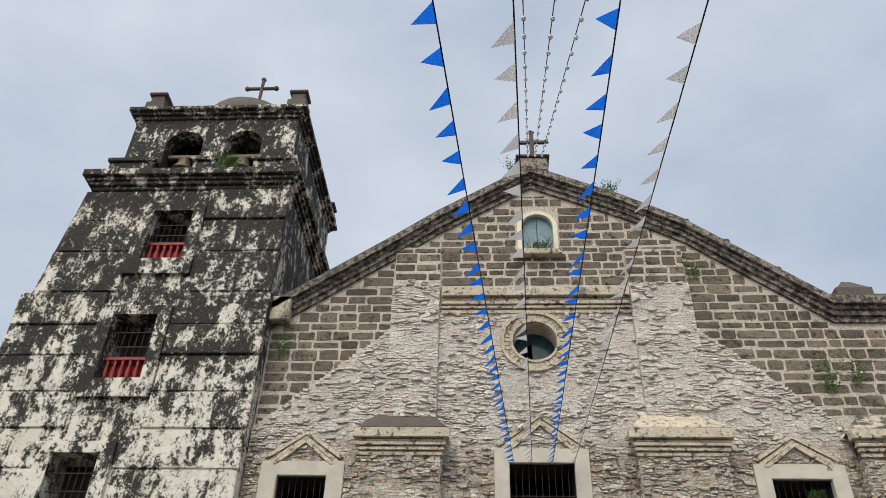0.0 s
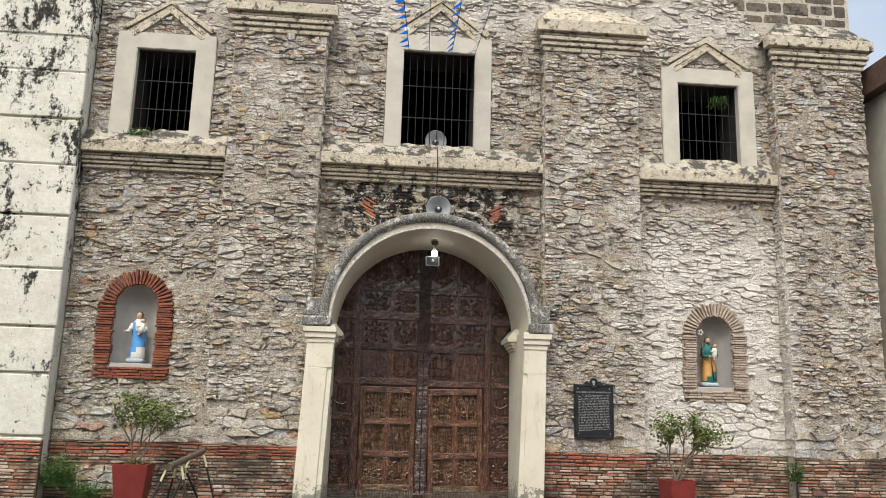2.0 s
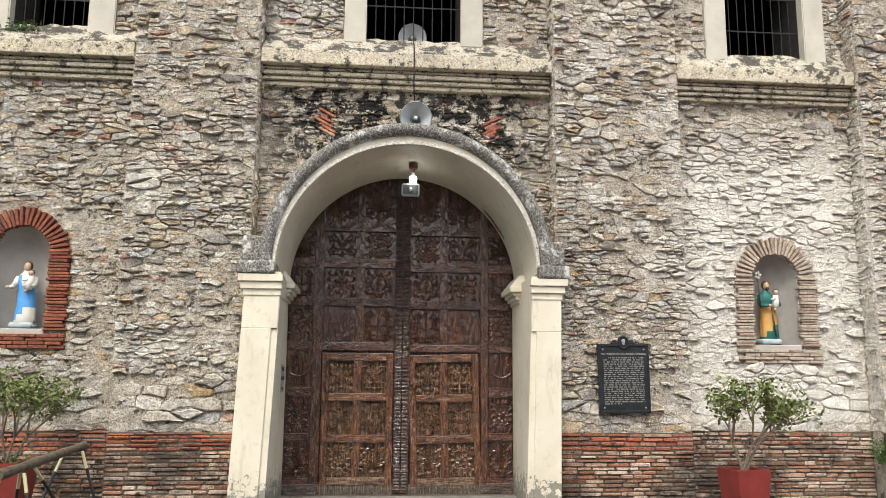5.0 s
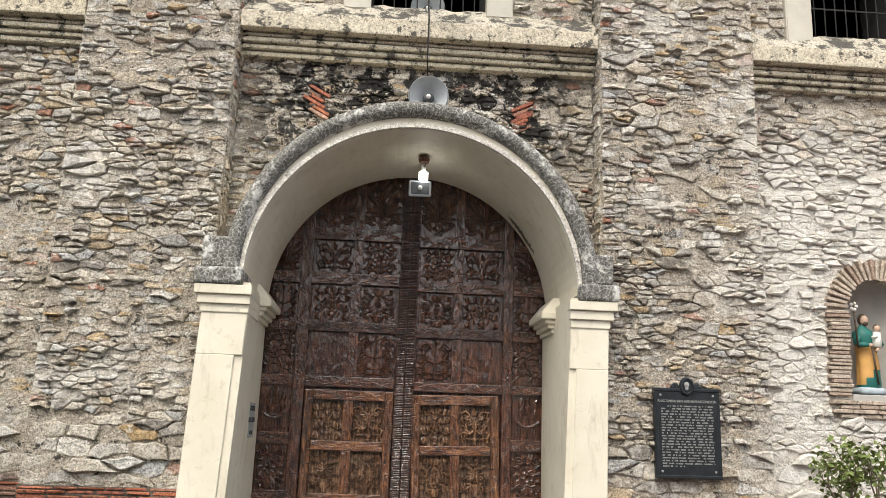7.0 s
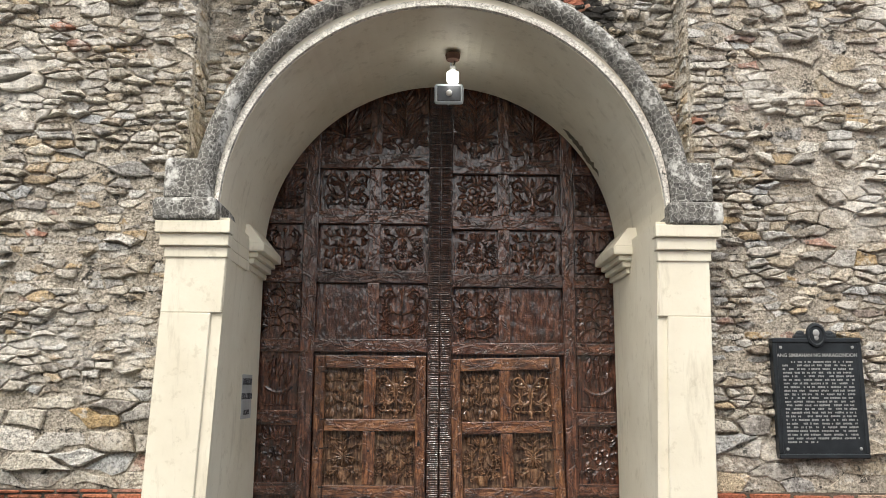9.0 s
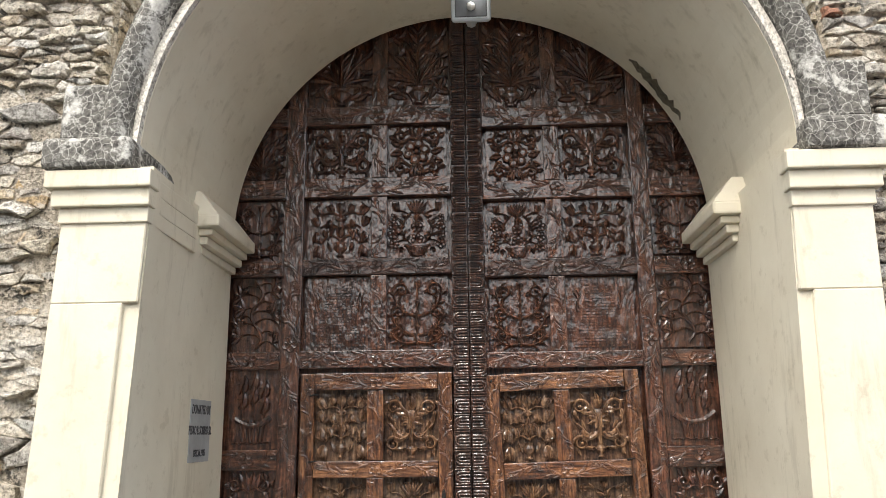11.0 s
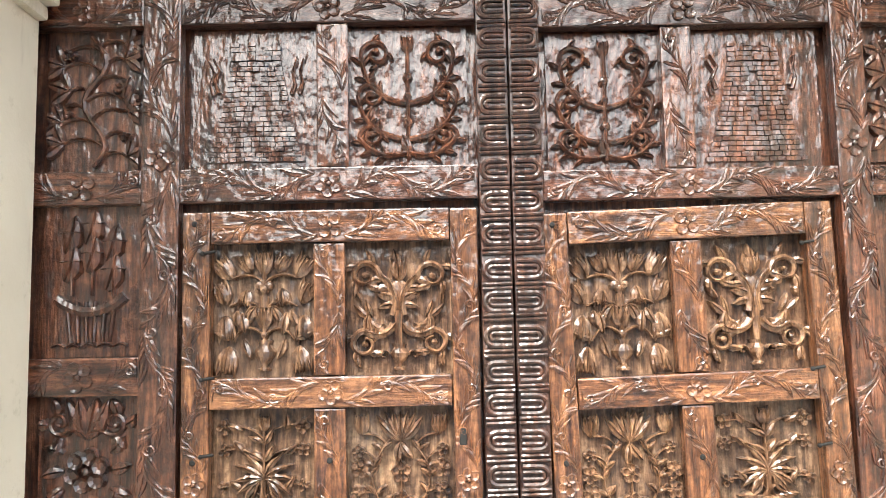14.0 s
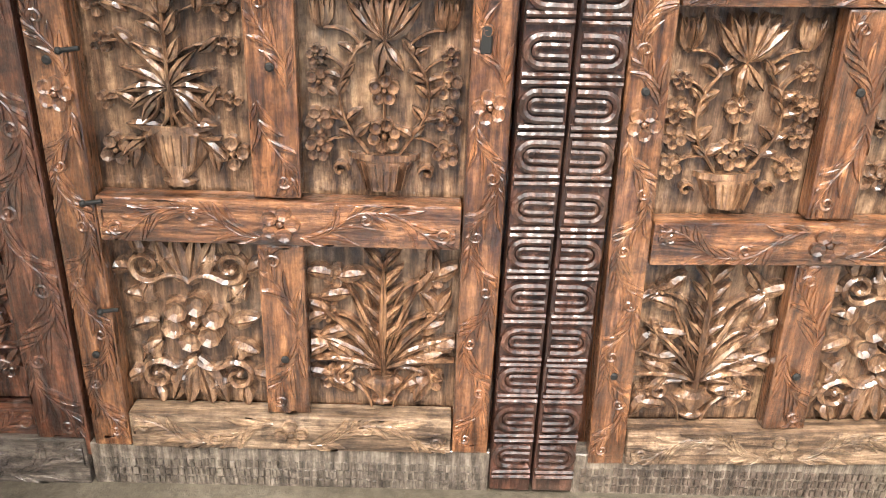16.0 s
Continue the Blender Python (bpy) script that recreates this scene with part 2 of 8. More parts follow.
def cream_material():
    """Cream wall paint with rubbed and grey dirty patches near the ground."""
    m, nt, p = material("cream_paint", 0.55, 0, 0.0012, 35)
    n1, n2 = noise_node(nt, 1.6, 5, 0.6), noise_node(nt, 9, 5, 0.7)
    col = ramp_out(nt, n1.outputs["Fac"], [(0.3, (0.66, 0.6, 0.47)), (0.65, (0.76, 0.71, 0.58))])
    low = step(nt, calc(nt, "ADD", axis(nt, 2), calc(nt, "MULTIPLY", n2.outputs["Fac"], -1.5)), -0.5, -0.6)
    col = mix(nt, "MIX", calc(nt, "MULTIPLY", low, 0.75), col, (0.12, 0.125, 0.11))
    col = mix(nt, "MULTIPLY", calc(nt, "MULTIPLY", step(nt, n2.outputs["Fac"], 0.56, 0.68), 0.4), col, (0.68, 0.65, 0.58))
    streak = noise_node(nt, 3.5, 6, 0.7, (2.2, 2.2, 0.35))
    col = mix(nt, "MULTIPLY", calc(nt, "MULTIPLY", step(nt, streak.outputs["Fac"], 0.54, 0.68), 0.5), col, (0.72, 0.7, 0.66))
    nt.links.new(col, p.inputs["Base Color"])
    return m


def tower_material():
    """White lime plaster under black mould: more of it high up, streaked downwards."""
    m, nt, p = material("mouldy_white_plaster", 0.92, 0, 0.02, 9)
    n1, n2 = noise_node(nt, 1.1, 10, 0.8), noise_node(nt, 3.4, 9, 0.82, (1, 1, 0.35))
    n3, n4 = noise_node(nt, 11, 9, 0.85), noise_node(nt, 0.9, 4, 0.6)
    base = ramp_out(nt, n4.outputs["Fac"], [(0.3, (0.62, 0.59, 0.52)), (0.52, (0.73, 0.71, 0.63)), (0.72, (0.56, 0.54, 0.42))])
    base = mix(nt, "MULTIPLY", 0.5, base, ramp_out(nt, n3.outputs["Fac"], [(0.3, (0.6, 0.6, 0.58)), (0.6, (1.05, 1.05, 1.05))]))
    height = step(nt, axis(nt, 2), -4.0, 15.5)
    v = calc(nt, "ADD", calc(nt, "MULTIPLY", n1.outputs["Fac"], 0.38), calc(nt, "ADD", calc(nt, "MULTIPLY", n2.outputs["Fac"], 0.34), calc(nt, "MULTIPLY", n3.outputs["Fac"], 0.28)))
    v = calc(nt, "ADD", v, calc(nt, "MULTIPLY", height, 0.1))
    mask = step(nt, v, 0.56, 0.584)
    col = mix(nt, "MIX", calc(nt, "MULTIPLY", mask, 0.99), base, ramp_out(nt, noise_node(nt, 24, 8, 0.85).outputs["Fac"], [(0.38, (0.003, 0.003, 0.002)), (0.52, (0.018, 0.017, 0.014)), (0.66, (0.13, 0.12, 0.1))]))
    nt.links.new(col, p.inputs["Base Color"])
    return m


def wood_material(name, a, b, c, rough=0.42, worn=0.25, coat=1.0, level=False):
    """Varnished carved hardwood: long grain, a tone for each piece, greyed worn patches."""
    m, nt, p = material(name, rough, 0, 0, spec=0.25)
    run = lambda across, along: (along, across, across) if level else (across, across, along)
    n1 = noise_node(nt, 5, 6, 0.65, run(9, 0.9))
    n2, n3, n4 = noise_node(nt, 2.4, 5, 0.65), noise_node(nt, 34, 5, 0.7), noise_node(nt, 20, 4, 0.6, run(12, 0.7))
    p.inputs["Coat Weight"].default_value, p.inputs["Coat Roughness"].default_value, p.inputs["Coat IOR"].default_value = coat, 0.17, 1.7
    col = ramp_out(nt, n1.outputs["Fac"], [(0.35, a), (0.5, b), (0.65, c)])
    o = nt.nodes.new("ShaderNodeObjectInfo")
    col = mix(nt, "MULTIPLY", 0.8, col, ramp_out(nt, o.outputs["Random"], [(0.0, (0.7, 0.55, 0.48)), (0.3, (1.0, 0.98, 0.98)), (0.55, (0.95, 0.8, 0.7)), (0.8, (1.2, 1.15, 1.08)), (1.0, (0.8, 0.74, 0.72))]))
    col = mix(nt, "MIX", calc(nt, "MULTIPLY", step(nt, n2.outputs["Fac"], 0.52, 0.72), worn), col, (0.3, 0.25, 0.19))
    col = mix(nt, "MULTIPLY", 0.7, col, ramp_out(nt, n3.outputs["Fac"], [(0.34, (0.35, 0.3, 0.27)), (0.6, (1.2, 1.2, 1.2))]))
    n6, n7 = noise_node(nt, 9, 6, 0.75, run(7, 0.8)), noise_node(nt, 6, 6, 0.72)
    col = mix(nt, "MIX", calc(nt, "MULTIPLY", step(nt, n6.outputs["Fac"], 0.56, 0.66), 0.5), col, mix(nt, "MULTIPLY", 1.0, col, (0.25, 0.2, 0.18)))
    col = mix(nt, "MIX", calc(nt, "MULTIPLY", step(nt, n7.outputs["Fac"], 0.53, 0.6), 0.65), col, mix(nt, "MULTIPLY", 1.0, col, (0.32, 0.3, 0.32)))
    nt.links.new(col, p.inputs["Base Color"])
    rr = calc(nt, "ADD", calc(nt, "MULTIPLY", n3.outputs["Fac"], 0.35), rough - 0.17)
    nt.links.new(rr, p.inputs["Roughness"])
    bp = nt.nodes.new("ShaderNodeBump")
    bp.inputs["Strength"].default_value, bp.inputs["Distance"].default_value = 1.0, 0.011
    n5 = noise_node(nt, 75, 3, 0.6)
    nt.links.new(calc(nt, "ADD", calc(nt, "MULTIPLY", n4.outputs["Fac"], 0.6), calc(nt, "ADD", calc(nt, "MULTIPLY", n3.outputs["Fac"], 0.5), calc(nt, "MULTIPLY", n5.outputs["Fac"], 0.4))), bp.inputs["Height"])
    nt.links.new(bp.outputs[0], p.inputs["Normal"])
    soft = nt.nodes.new("ShaderNodeBump")          # hand-tooled unevenness under the varnish
    soft.inputs["Strength"].default_value, soft.inputs["Distance"].default_value = 1.0, 0.011
    tool = noise_node(nt, 13, 2, 0.5, (1.6, 1.6, 0.8))
    nt.links.new(calc(nt, "ADD", calc(nt, "MULTIPLY", tool.outputs["Fac"], 1.3), calc(nt, "MULTIPLY", noise_node(nt, 48, 3, 0.5).outputs["Fac"], 0.2)), soft.inputs["Height"])
    nt.links.new(soft.outputs[0], p.inputs["Coat Normal"])
    return m


def ground_material():
    """Stamped concrete, damp brown-grey, with worn blue, red and green paint."""
    m, nt, p = material("stamped_concrete", 0.62, 0, 0.006, 45)
    x, y = axis(nt, 0), axis(nt, 1)
    n1, n2, n3 = noise_node(nt, 1.3, 6, 0.65), noise_node(nt, 7, 6, 0.75), noise_node(nt, 0.5, 4, 0.6)
    col = ramp_out(nt, n1.outputs["Fac"], [(0.3, (0.06, 0.05, 0.036)), (0.5, (0.105, 0.088, 0.066)), (0.7, (0.16, 0.138, 0.108))])
    col = mix(nt, "MULTIPLY", 0.6, col, ramp_out(nt, n2.outputs["Fac"], [(0.3, (0.55, 0.52, 0.5)), (0.65, (1.15, 1.13, 1.1))]))
    n4 = noise_node(nt, 34, 5, 0.7)
    col = mix(nt, "MULTIPLY", 0.7, col, ramp_out(nt, n4.outputs["Fac"], [(0.32, (0.45, 0.44, 0.42)), (0.62, (1.35, 1.33, 1.3))]))
    wear = calc(nt, "ADD", calc(nt, "MULTIPLY", n1.outputs["Fac"], 0.36), calc(nt, "ADD", calc(nt, "MULTIPLY", n2.outputs["Fac"], 0.4), calc(nt, "MULTIPLY", n4.outputs["Fac"], 0.24)))
    lane = calc(nt, "MULTIPLY", calc(nt, "MULTIPLY", step(nt, x, -0.47, -0.43), step(nt, x, 2.1, 2.06)), step(nt, y, 17.5, 17.4))
    core = calc(nt, "MULTIPLY", step(nt, x, 0.49, 0.52), step(nt, x, 2.0, 1.5))
    blue = calc(nt, "MULTIPLY", lane, calc(nt, "ADD", 0.1, calc(nt, "MULTIPLY", step(nt, calc(nt, "ADD", calc(nt, "ADD", wear, calc(nt, "MULTIPLY", core, 0.078)), calc(nt, "MULTIPLY", step(nt, y, 14.0, 15.6), 0.025)), 0.535, 0.595), 0.9)))
    col = mix(nt, "MIX", calc(nt, "MULTIPLY", blue, 0.72), col, (0.085, 0.31, 0.53))
    edge = step(nt, calc(nt, "ADD", x, calc(nt, "MULTIPLY", n3.outputs["Fac"], 3)), 3.5, 4.5)
    red = calc(nt, "MULTIPLY", edge, step(nt, wear, 0.44, 0.6))
    col = mix(nt, "MIX", calc(nt, "MULTIPLY", red, 0.82), col, (0.34, 0.085, 0.082))
    spot = calc(nt, "MULTIPLY", step(nt, x, -0.5, -1.0), step(nt, n3.outputs["Fac"], 0.56, 0.64))
    col = mix(nt, "MIX", calc(nt, "MULTIPLY", spot, 0.5), col, (0.26, 0.08, 0.06))
    green = calc(nt, "MULTIPLY", step(nt, x, -1.4, -3.0), step(nt, calc(nt, "ADD", y, calc(nt, "MULTIPLY", n3.outputs["Fac"], 2)), 14.2, 15.6))
    col = mix(nt, "MIX", calc(nt, "MULTIPLY", green, 0.6), col, (0.075, 0.15, 0.085))
    grit = calc(nt, "MULTIPLY", step(nt, x, 2.6, 5.0), step(nt, n1.outputs["Fac"], 0.42, 0.6))
    col = mix(nt, "MIX", calc(nt, "MULTIPLY", grit, 0.62), col, (0.33, 0.275, 0.24))
    damp = calc(nt, "MULTIPLY", step(nt, x, 4.3, 5.0), step(nt, calc(nt, "ADD", y, calc(nt, "MULTIPLY", n2.outputs["Fac"], 0.3)), 15.3, 15.5))
    col = mix(nt, "MIX", calc(nt, "MULTIPLY", damp, 0.75), col, (0.07, 0.075, 0.058))
    nt.links.new(col, p.inputs["Base Color"])
    nt.links.new(ramp_out(nt, n1.outputs["Fac"], [(0.3, (0.4, 0.4, 0.4)), (0.6, (0.75, 0.75, 0.75))]), p.inputs["Roughness"])
    return m


CREAM, TOWER, GROUND = cream_material(), tower_material(), ground_material()
WOOD_DARK = wood_material("dark_varnished_wood", (0.022, 0.007, 0.004), (0.1, 0.036, 0.018), (0.24, 0.1, 0.055), 0.38, 0.1, 1.0)
WOOD_DARK_RAIL = wood_material("dark_varnished_wood_rail", (0.022, 0.007, 0.004), (0.1, 0.036, 0.018), (0.24, 0.1, 0.055), 0.38, 0.1, 1.0, level=True)
WOOD_RED = wood_material("red_brown_wood", (0.04, 0.014, 0.006), (0.155, 0.063, 0.026), (0.35, 0.165, 0.075), 0.4, 0.08, 1.0)
WOOD_RED_RAIL = wood_material("red_brown_wood_rail", (0.04, 0.014, 0.006), (0.155, 0.063, 0.026), (0.35, 0.165, 0.075), 0.4, 0.08, 1.0, level=True)
WOOD_PANEL = wood_material("dusty_carved_wood", (0.06, 0.029, 0.015), (0.2, 0.107, 0.057), (0.42, 0.26, 0.15), 0.42, 0.18, 1.0)
WOOD_PANEL_RAIL = wood_material("dusty_carved_wood_rail", (0.06, 0.029, 0.015), (0.2, 0.107, 0.057), (0.42, 0.26, 0.15), 0.42, 0.18, 1.0, level=True)
WOOD_GROUND = wood_material("dusty_recessed_wood", (0.045, 0.024, 0.014), (0.155, 0.09, 0.052), (0.33, 0.215, 0.13), 0.55, 0.26, 0.6)
WOOD_POST = wood_material("blackened_post_wood", (0.015, 0.006, 0.004), (0.06, 0.025, 0.017), (0.14, 0.068, 0.046), 0.4, 0.1, 0.6)
WOOD_POST_RAIL = wood_material("blackened_post_wood_rail", (0.015, 0.006, 0.004), (0.06, 0.025, 0.017), (0.14, 0.068, 0.046), 0.4, 0.1, 0.6, level=True)
WOOD_KICK = wood_material("grey_weathered_wood", (0.05, 0.042, 0.035), (0.13, 0.108, 0.09), (0.26, 0.225, 0.19), 0.5, 0.3, 0.7)
WOOD_KICK_RAIL = wood_material("grey_weathered_wood_rail", (0.05, 0.042, 0.035), (0.13, 0.108, 0.09), (0.26, 0.225, 0.19), 0.5, 0.3, 0.7, level=True)
WOOD_FOOT = wood_material("worn_foot_rail_wood", (0.07, 0.045, 0.028), (0.22, 0.15, 0.095), (0.42, 0.31, 0.21), 0.5, 0.2, 0.6)
WOOD_FOOT_RAIL = wood_material("worn_foot_rail_wood_level", (0.07, 0.045, 0.028), (0.22, 0.15, 0.095), (0.42, 0.31, 0.21), 0.5, 0.2, 0.6, level=True)
RAIL_WOOD = {WOOD_FOOT.name: WOOD_FOOT_RAIL, WOOD_DARK.name: WOOD_DARK_RAIL, WOOD_RED.name: WOOD_RED_RAIL, WOOD_PANEL.name: WOOD_PANEL_RAIL, WOOD_POST.name: WOOD_POST_RAIL, WOOD_KICK.name: WOOD_KICK_RAIL}
RED_POT = plain("red_painted_concrete", (0.2, 0.03, 0.025), 0.5, vary=0.18, scale=4)
RED_BALUSTER = plain("red_painted_baluster", (0.25, 0.025, 0.025), 0.6)


def cloth(name, colour):
    """Thin cloth that lets light through."""
    m = plain(name, colour, 0.7, vary=0.1)
    nt = m.node_tree
    t, x = nt.nodes.new("ShaderNodeBsdfTranslucent"), nt.nodes.new("ShaderNodeMixShader")
    t.inputs["Color"].default_value = (*colour, 1)
    x.inputs[0].default_value = 0.6
    nt.links.new(nt.nodes["Principled BSDF"].outputs[0], x.inputs[1])
    nt.links.new(t.outputs[0], x.inputs[2])
    nt.links.new(x.outputs[0], nt.nodes["Material Output"].inputs[0])
    return m


BLUE_CLOTH = cloth("blue_pennant", (0.008, 0.13, 0.64))
WHITE_CLOTH = cloth("white_pennant", (0.42, 0.42, 0.43))
CABLE = plain("black_cable", (0.015, 0.015, 0.015), 0.6)
GREY_METAL = plain("grey_horn_enamel", (0.5, 0.53, 0.55), 0.4, 0.0, vary=0.1)
# dark paint for the shade inside the horns
HORN_SHADE = plain("horn_hollow_shade", (0.07, 0.075, 0.08), 0.5)
WHITE_PLASTIC = plain("white_plastic", (0.75, 0.75, 0.72), 0.4, vary=0.05)
PLAQUE = plain("black_cast_plaque", (0.022, 0.026, 0.03), 0.42, 0.3, vary=0.35)
LETTER = plain("silver_lettering", (0.32, 0.32, 0.31), 0.5, 0.2, vary=0.1)
NOTICE = plain("grey_notice_plate", (0.36, 0.37, 0.37), 0.5, vary=0.15)
NOTICE_INK = plain("dark_notice_lettering", (0.05, 0.05, 0.055), 0.6)
LEAF = plain("shrub_leaf", (0.12, 0.16, 0.035), 0.5, vary=0.5, scale=30)
WEED = plain("weed_leaf", (0.085, 0.17, 0.04), 0.6, vary=0.4, scale=30)
BARK = plain("grey_bark", (0.2, 0.16, 0.12), 0.9, vary=0.3, scale=30)
SOIL = plain("planter_soil", (0.05, 0.04, 0.03), 0.95)
BLACK_STEEL = plain("black_painted_steel", (0.02, 0.02, 0.02), 0.5)
YELLOW_STEEL = plain("pale_yellow_paint", (0.55, 0.5, 0.3), 0.5)
LOG = plain("weathered_log", (0.11, 0.085, 0.06), 0.9, vary=0.4, scale=14)
CHALK = plain("white_chalk_paint", (0.36, 0.35, 0.32), 0.9, vary=0.5, scale=40)
BLUE_SHUTTER = plain("faded_blue_shutter", (0.16, 0.24, 0.27), 0.6)
GLASS_TEAL = plain("dark_teal_pane", (0.02, 0.06, 0.07), 0.15)
BELL = plain("bronze_bell", (0.12, 0.1, 0.07), 0.5, 0.6)
ROOF_TILE = plain("brown_roof_sheet", (0.1, 0.06, 0.045), 0.7)
ST_WHITE = plain("statue_white", (0.72, 0.7, 0.64), 0.5, vary=0.08)
ST_BLUE = plain("statue_blue", (0.1, 0.34, 0.72), 0.5, vary=0.1)
ST_SKIN = plain("statue_pale_face", (0.55, 0.38, 0.28), 0.5, vary=0.05)
ST_GREEN = plain("statue_green", (0.02, 0.14, 0.12), 0.5, vary=0.1)
ST_OCHRE = plain("statue_ochre", (0.6, 0.33, 0.1), 0.5, vary=0.1)
ST_BROWN = plain("statue_brown", (0.08, 0.05, 0.03), 0.6)
ST_BASE = plain("statue_base", (0.4, 0.46, 0.5), 0.6)
BULB = bpy.data.materials.new("lit_bulb")
BULB.use_nodes = True
BULB.node_tree.nodes["Principled BSDF"].inputs["Emission Color"].default_value = (1, 0.98, 0.93, 1)
BULB.node_tree.nodes["Principled BSDF"].inputs["Emission Strength"].default_value = 6.0


# ---- mesh helpers ----
def link(name, bm, materials, parent=None, label="", smooth=False):
    me = bpy.data.meshes.new(name)
    bm.normal_update()
    bm.to_mesh(me)
    bm.free()
    for m in materials if isinstance(materials, (list, tuple)) else [materials]:
        me.materials.append(m)
    if smooth:
        me.polygons.foreach_set("use_smooth", [True] * len(me.polygons))
    ob = new(name, me)
    ob.parent = parent
    return tagged(ob, label)


def part(name, bm, m, parent, label="", smooth=False):
    return link(name, bm, m, parent, label, smooth)


def thing(name, place, label, category, group="", kind=""):
    ob = new(name)
    ob.empty_display_size = 0.1
    ob.matrix_basis = place if isinstance(place, Matrix) else Matrix.Translation(place)
    return tagged(ob, label, category, group, kind)


def setting(name, label, category):
    return thing(name, (0, 0, 0), label, category, kind="structure")


def box(bm, x0, x1, y0, y1, z0, z1, bevel=0.0, seg=1):
    vs = [bm.verts.new((x, y, z)) for x in (x0, x1) for y in (y0, y1) for z in (z0, z1)]
    fs = [bm.faces.new([vs[i] for i in q]) for q in ((0, 1, 3, 2), (4, 6, 7, 5), (0, 4, 5, 1), (2, 3, 7, 6), (0, 2, 6, 4), (1, 5, 7, 3))]
    if bevel:
        bmesh.ops.bevel(bm, geom=list({e for f in fs for e in f.edges}), offset=bevel, segments=seg, affect="EDGES", profile=0.6)
    return vs


def boxed(*a, bevel=0.0, seg=1):
    bm = bmesh.new()
    box(bm, *a, bevel=bevel, seg=seg)
    return bm


def prism(outline, holes, y0, y1):
    """An upright slab of that outline in x and z, with holes through it."""
    bm = bmesh.new()
    edges = []
    for loop in [outline] + list(holes):
        vs = [bm.verts.new((x, y0, z)) for x, z in loop]
        edges += [bm.edges.new((vs[i], vs[(i + 1) % len(vs)])) for i in range(len(vs))]
    bmesh.ops.triangle_fill(bm, use_beauty=True, use_dissolve=False, edges=edges)
    back = bmesh.ops.extrude_face_region(bm, geom=bm.faces[:])
    bmesh.ops.translate(bm, vec=(0, y1 - y0, 0), verts=[v for v in back["geom"] if isinstance(v, bmesh.types.BMVert)])
    bmesh.ops.recalc_face_normals(bm, faces=bm.faces[:])
    return bm


def rect(x0, x1, z0, z1):
    return [(x0, z0), (x1, z0), (x1, z1), (x0, z1)]


def arch(cx, half, z0, spring, n=20):
    return [(cx - half, z0), (cx + half, z0)] + [(cx + half * math.cos(math.pi * i / n), spring + half * math.sin(math.pi * i / n)) for i in range(n + 1)]


def lathe(bm, profile, n=20, cx=0.0, cy=0.0, sx=1.0, sy=1.0, mi=0, closed=True):
    """A turned shape round the z axis from (radius, height) pairs."""
    rings = [[bm.verts.new((cx + sx * r * math.cos(2 * math.pi * i / n), cy + sy * r * math.sin(2 * math.pi * i / n), z)) for i in range(n)] for r, z in profile]
    for a, b in zip(rings, rings[1:]):
        for i in range(n):
            bm.faces.new((a[i], a[(i + 1) % n], b[(i + 1) % n], b[i])).material_index = mi
    if closed:
        bm.faces.new(rings[0][::-1]).material_index = mi
        bm.faces.new(rings[-1]).material_index = mi
    return rings


def rod(bm, a, b, r0, r1=None, n=8, mi=0):
    a, b = Vector(a), Vector(b)
    r1 = r0 if r1 is None else r1
    q = (b - a).to_track_quat("Z", "Y").to_matrix()
    rings = [[bm.verts.new(p + q @ Vector((r * math.cos(2 * math.pi * i / n), r * math.sin(2 * math.pi * i / n), 0))) for i in range(n)] for p, r in ((a, r0), (b, r1))]
    for i in range(n):
        bm.faces.new((rings[0][i], rings[0][(i + 1) % n], rings[1][(i + 1) % n], rings[1][i])).material_index = mi
    bm.faces.new(rings[0][::-1]).material_index = mi
    bm.faces.new(rings[1]).material_index = mi


def ball(bm, c, r, mi=0, u=10, v=7, s=(1, 1, 1)):
    made = bmesh.ops.create_uvsphere(bm, u_segments=u, v_segments=v, radius=r, matrix=Matrix.Translation(c) @ Matrix.Diagonal((*s, 1)))
    for f in {f for w in made["verts"] for f in w.link_faces}:
        f.material_index = mi


def moulding(x0, x1, y_wall, z0, courses, ends=True):
    """A run of stepped mouldings along x: (height, projection) from below, with a shadow groove over each."""
    bm = bmesh.new()
    z = z0
    for k, (h, out) in enumerate(courses):
        groove = h * 0.24 if k < len(courses) - 1 else 0.0
        nxt = courses[min(k + 1, len(courses) - 1)][1]
        for a, b, o in ((z, z + h - groove, out), (z + h - groove, z + h, max(0.01, min(out, nxt) - 0.04))):
            if b - a > 0.003:
                e = o if ends else 0
                box(bm, x0 - e, x1 + e, y_wall - o, y_wall + 0.02, a, b, bevel=min(b - a, 0.05) * 0.3, seg=2)
        z += h
    return bm


# ---- the large structure ----
WALL, FRONT, BUTT, TOW = 17.06, 16.98, 16.66, 16.6     # block wall, rubble face, buttress face, tower face
ZG = -0.05                                              # the plaza
DOOR_X, ARCH_Z, ARCH_R = 0.87, 2.79, 1.61               # the portal's middle, springing and radius
BUTTRESSES = [(-2.74, -1.12), (2.84, 4.59), (7.22, 8.95)]
WINDOWS = [(-4.49, -3.46, 6.07, 7.68, 0.35), (0.265, 1.6, 6.11, 7.97, 0.3), (5.45, 6.63, 6.06, 7.66, 0.31)]
GABLE = [(-5.2, 11.75), (-2.4, 13.72), (-1.35, 14.5), (1.02, 16.0), (3.3, 14.95), (4.65, 14.2), (7.68, 11.85), (9.05, 11.85)]
SLOPE = [(-5.2, 8.75), (-2.4, 11.15), (-1.2, 12.0), (3.15, 12.0), (4.6, 11.15), (7.25, 8.75)]
NICHES = [(-4.05, 0.35, 2.1, 3.07), (5.98, 0.33, 2.0, 2.92)]

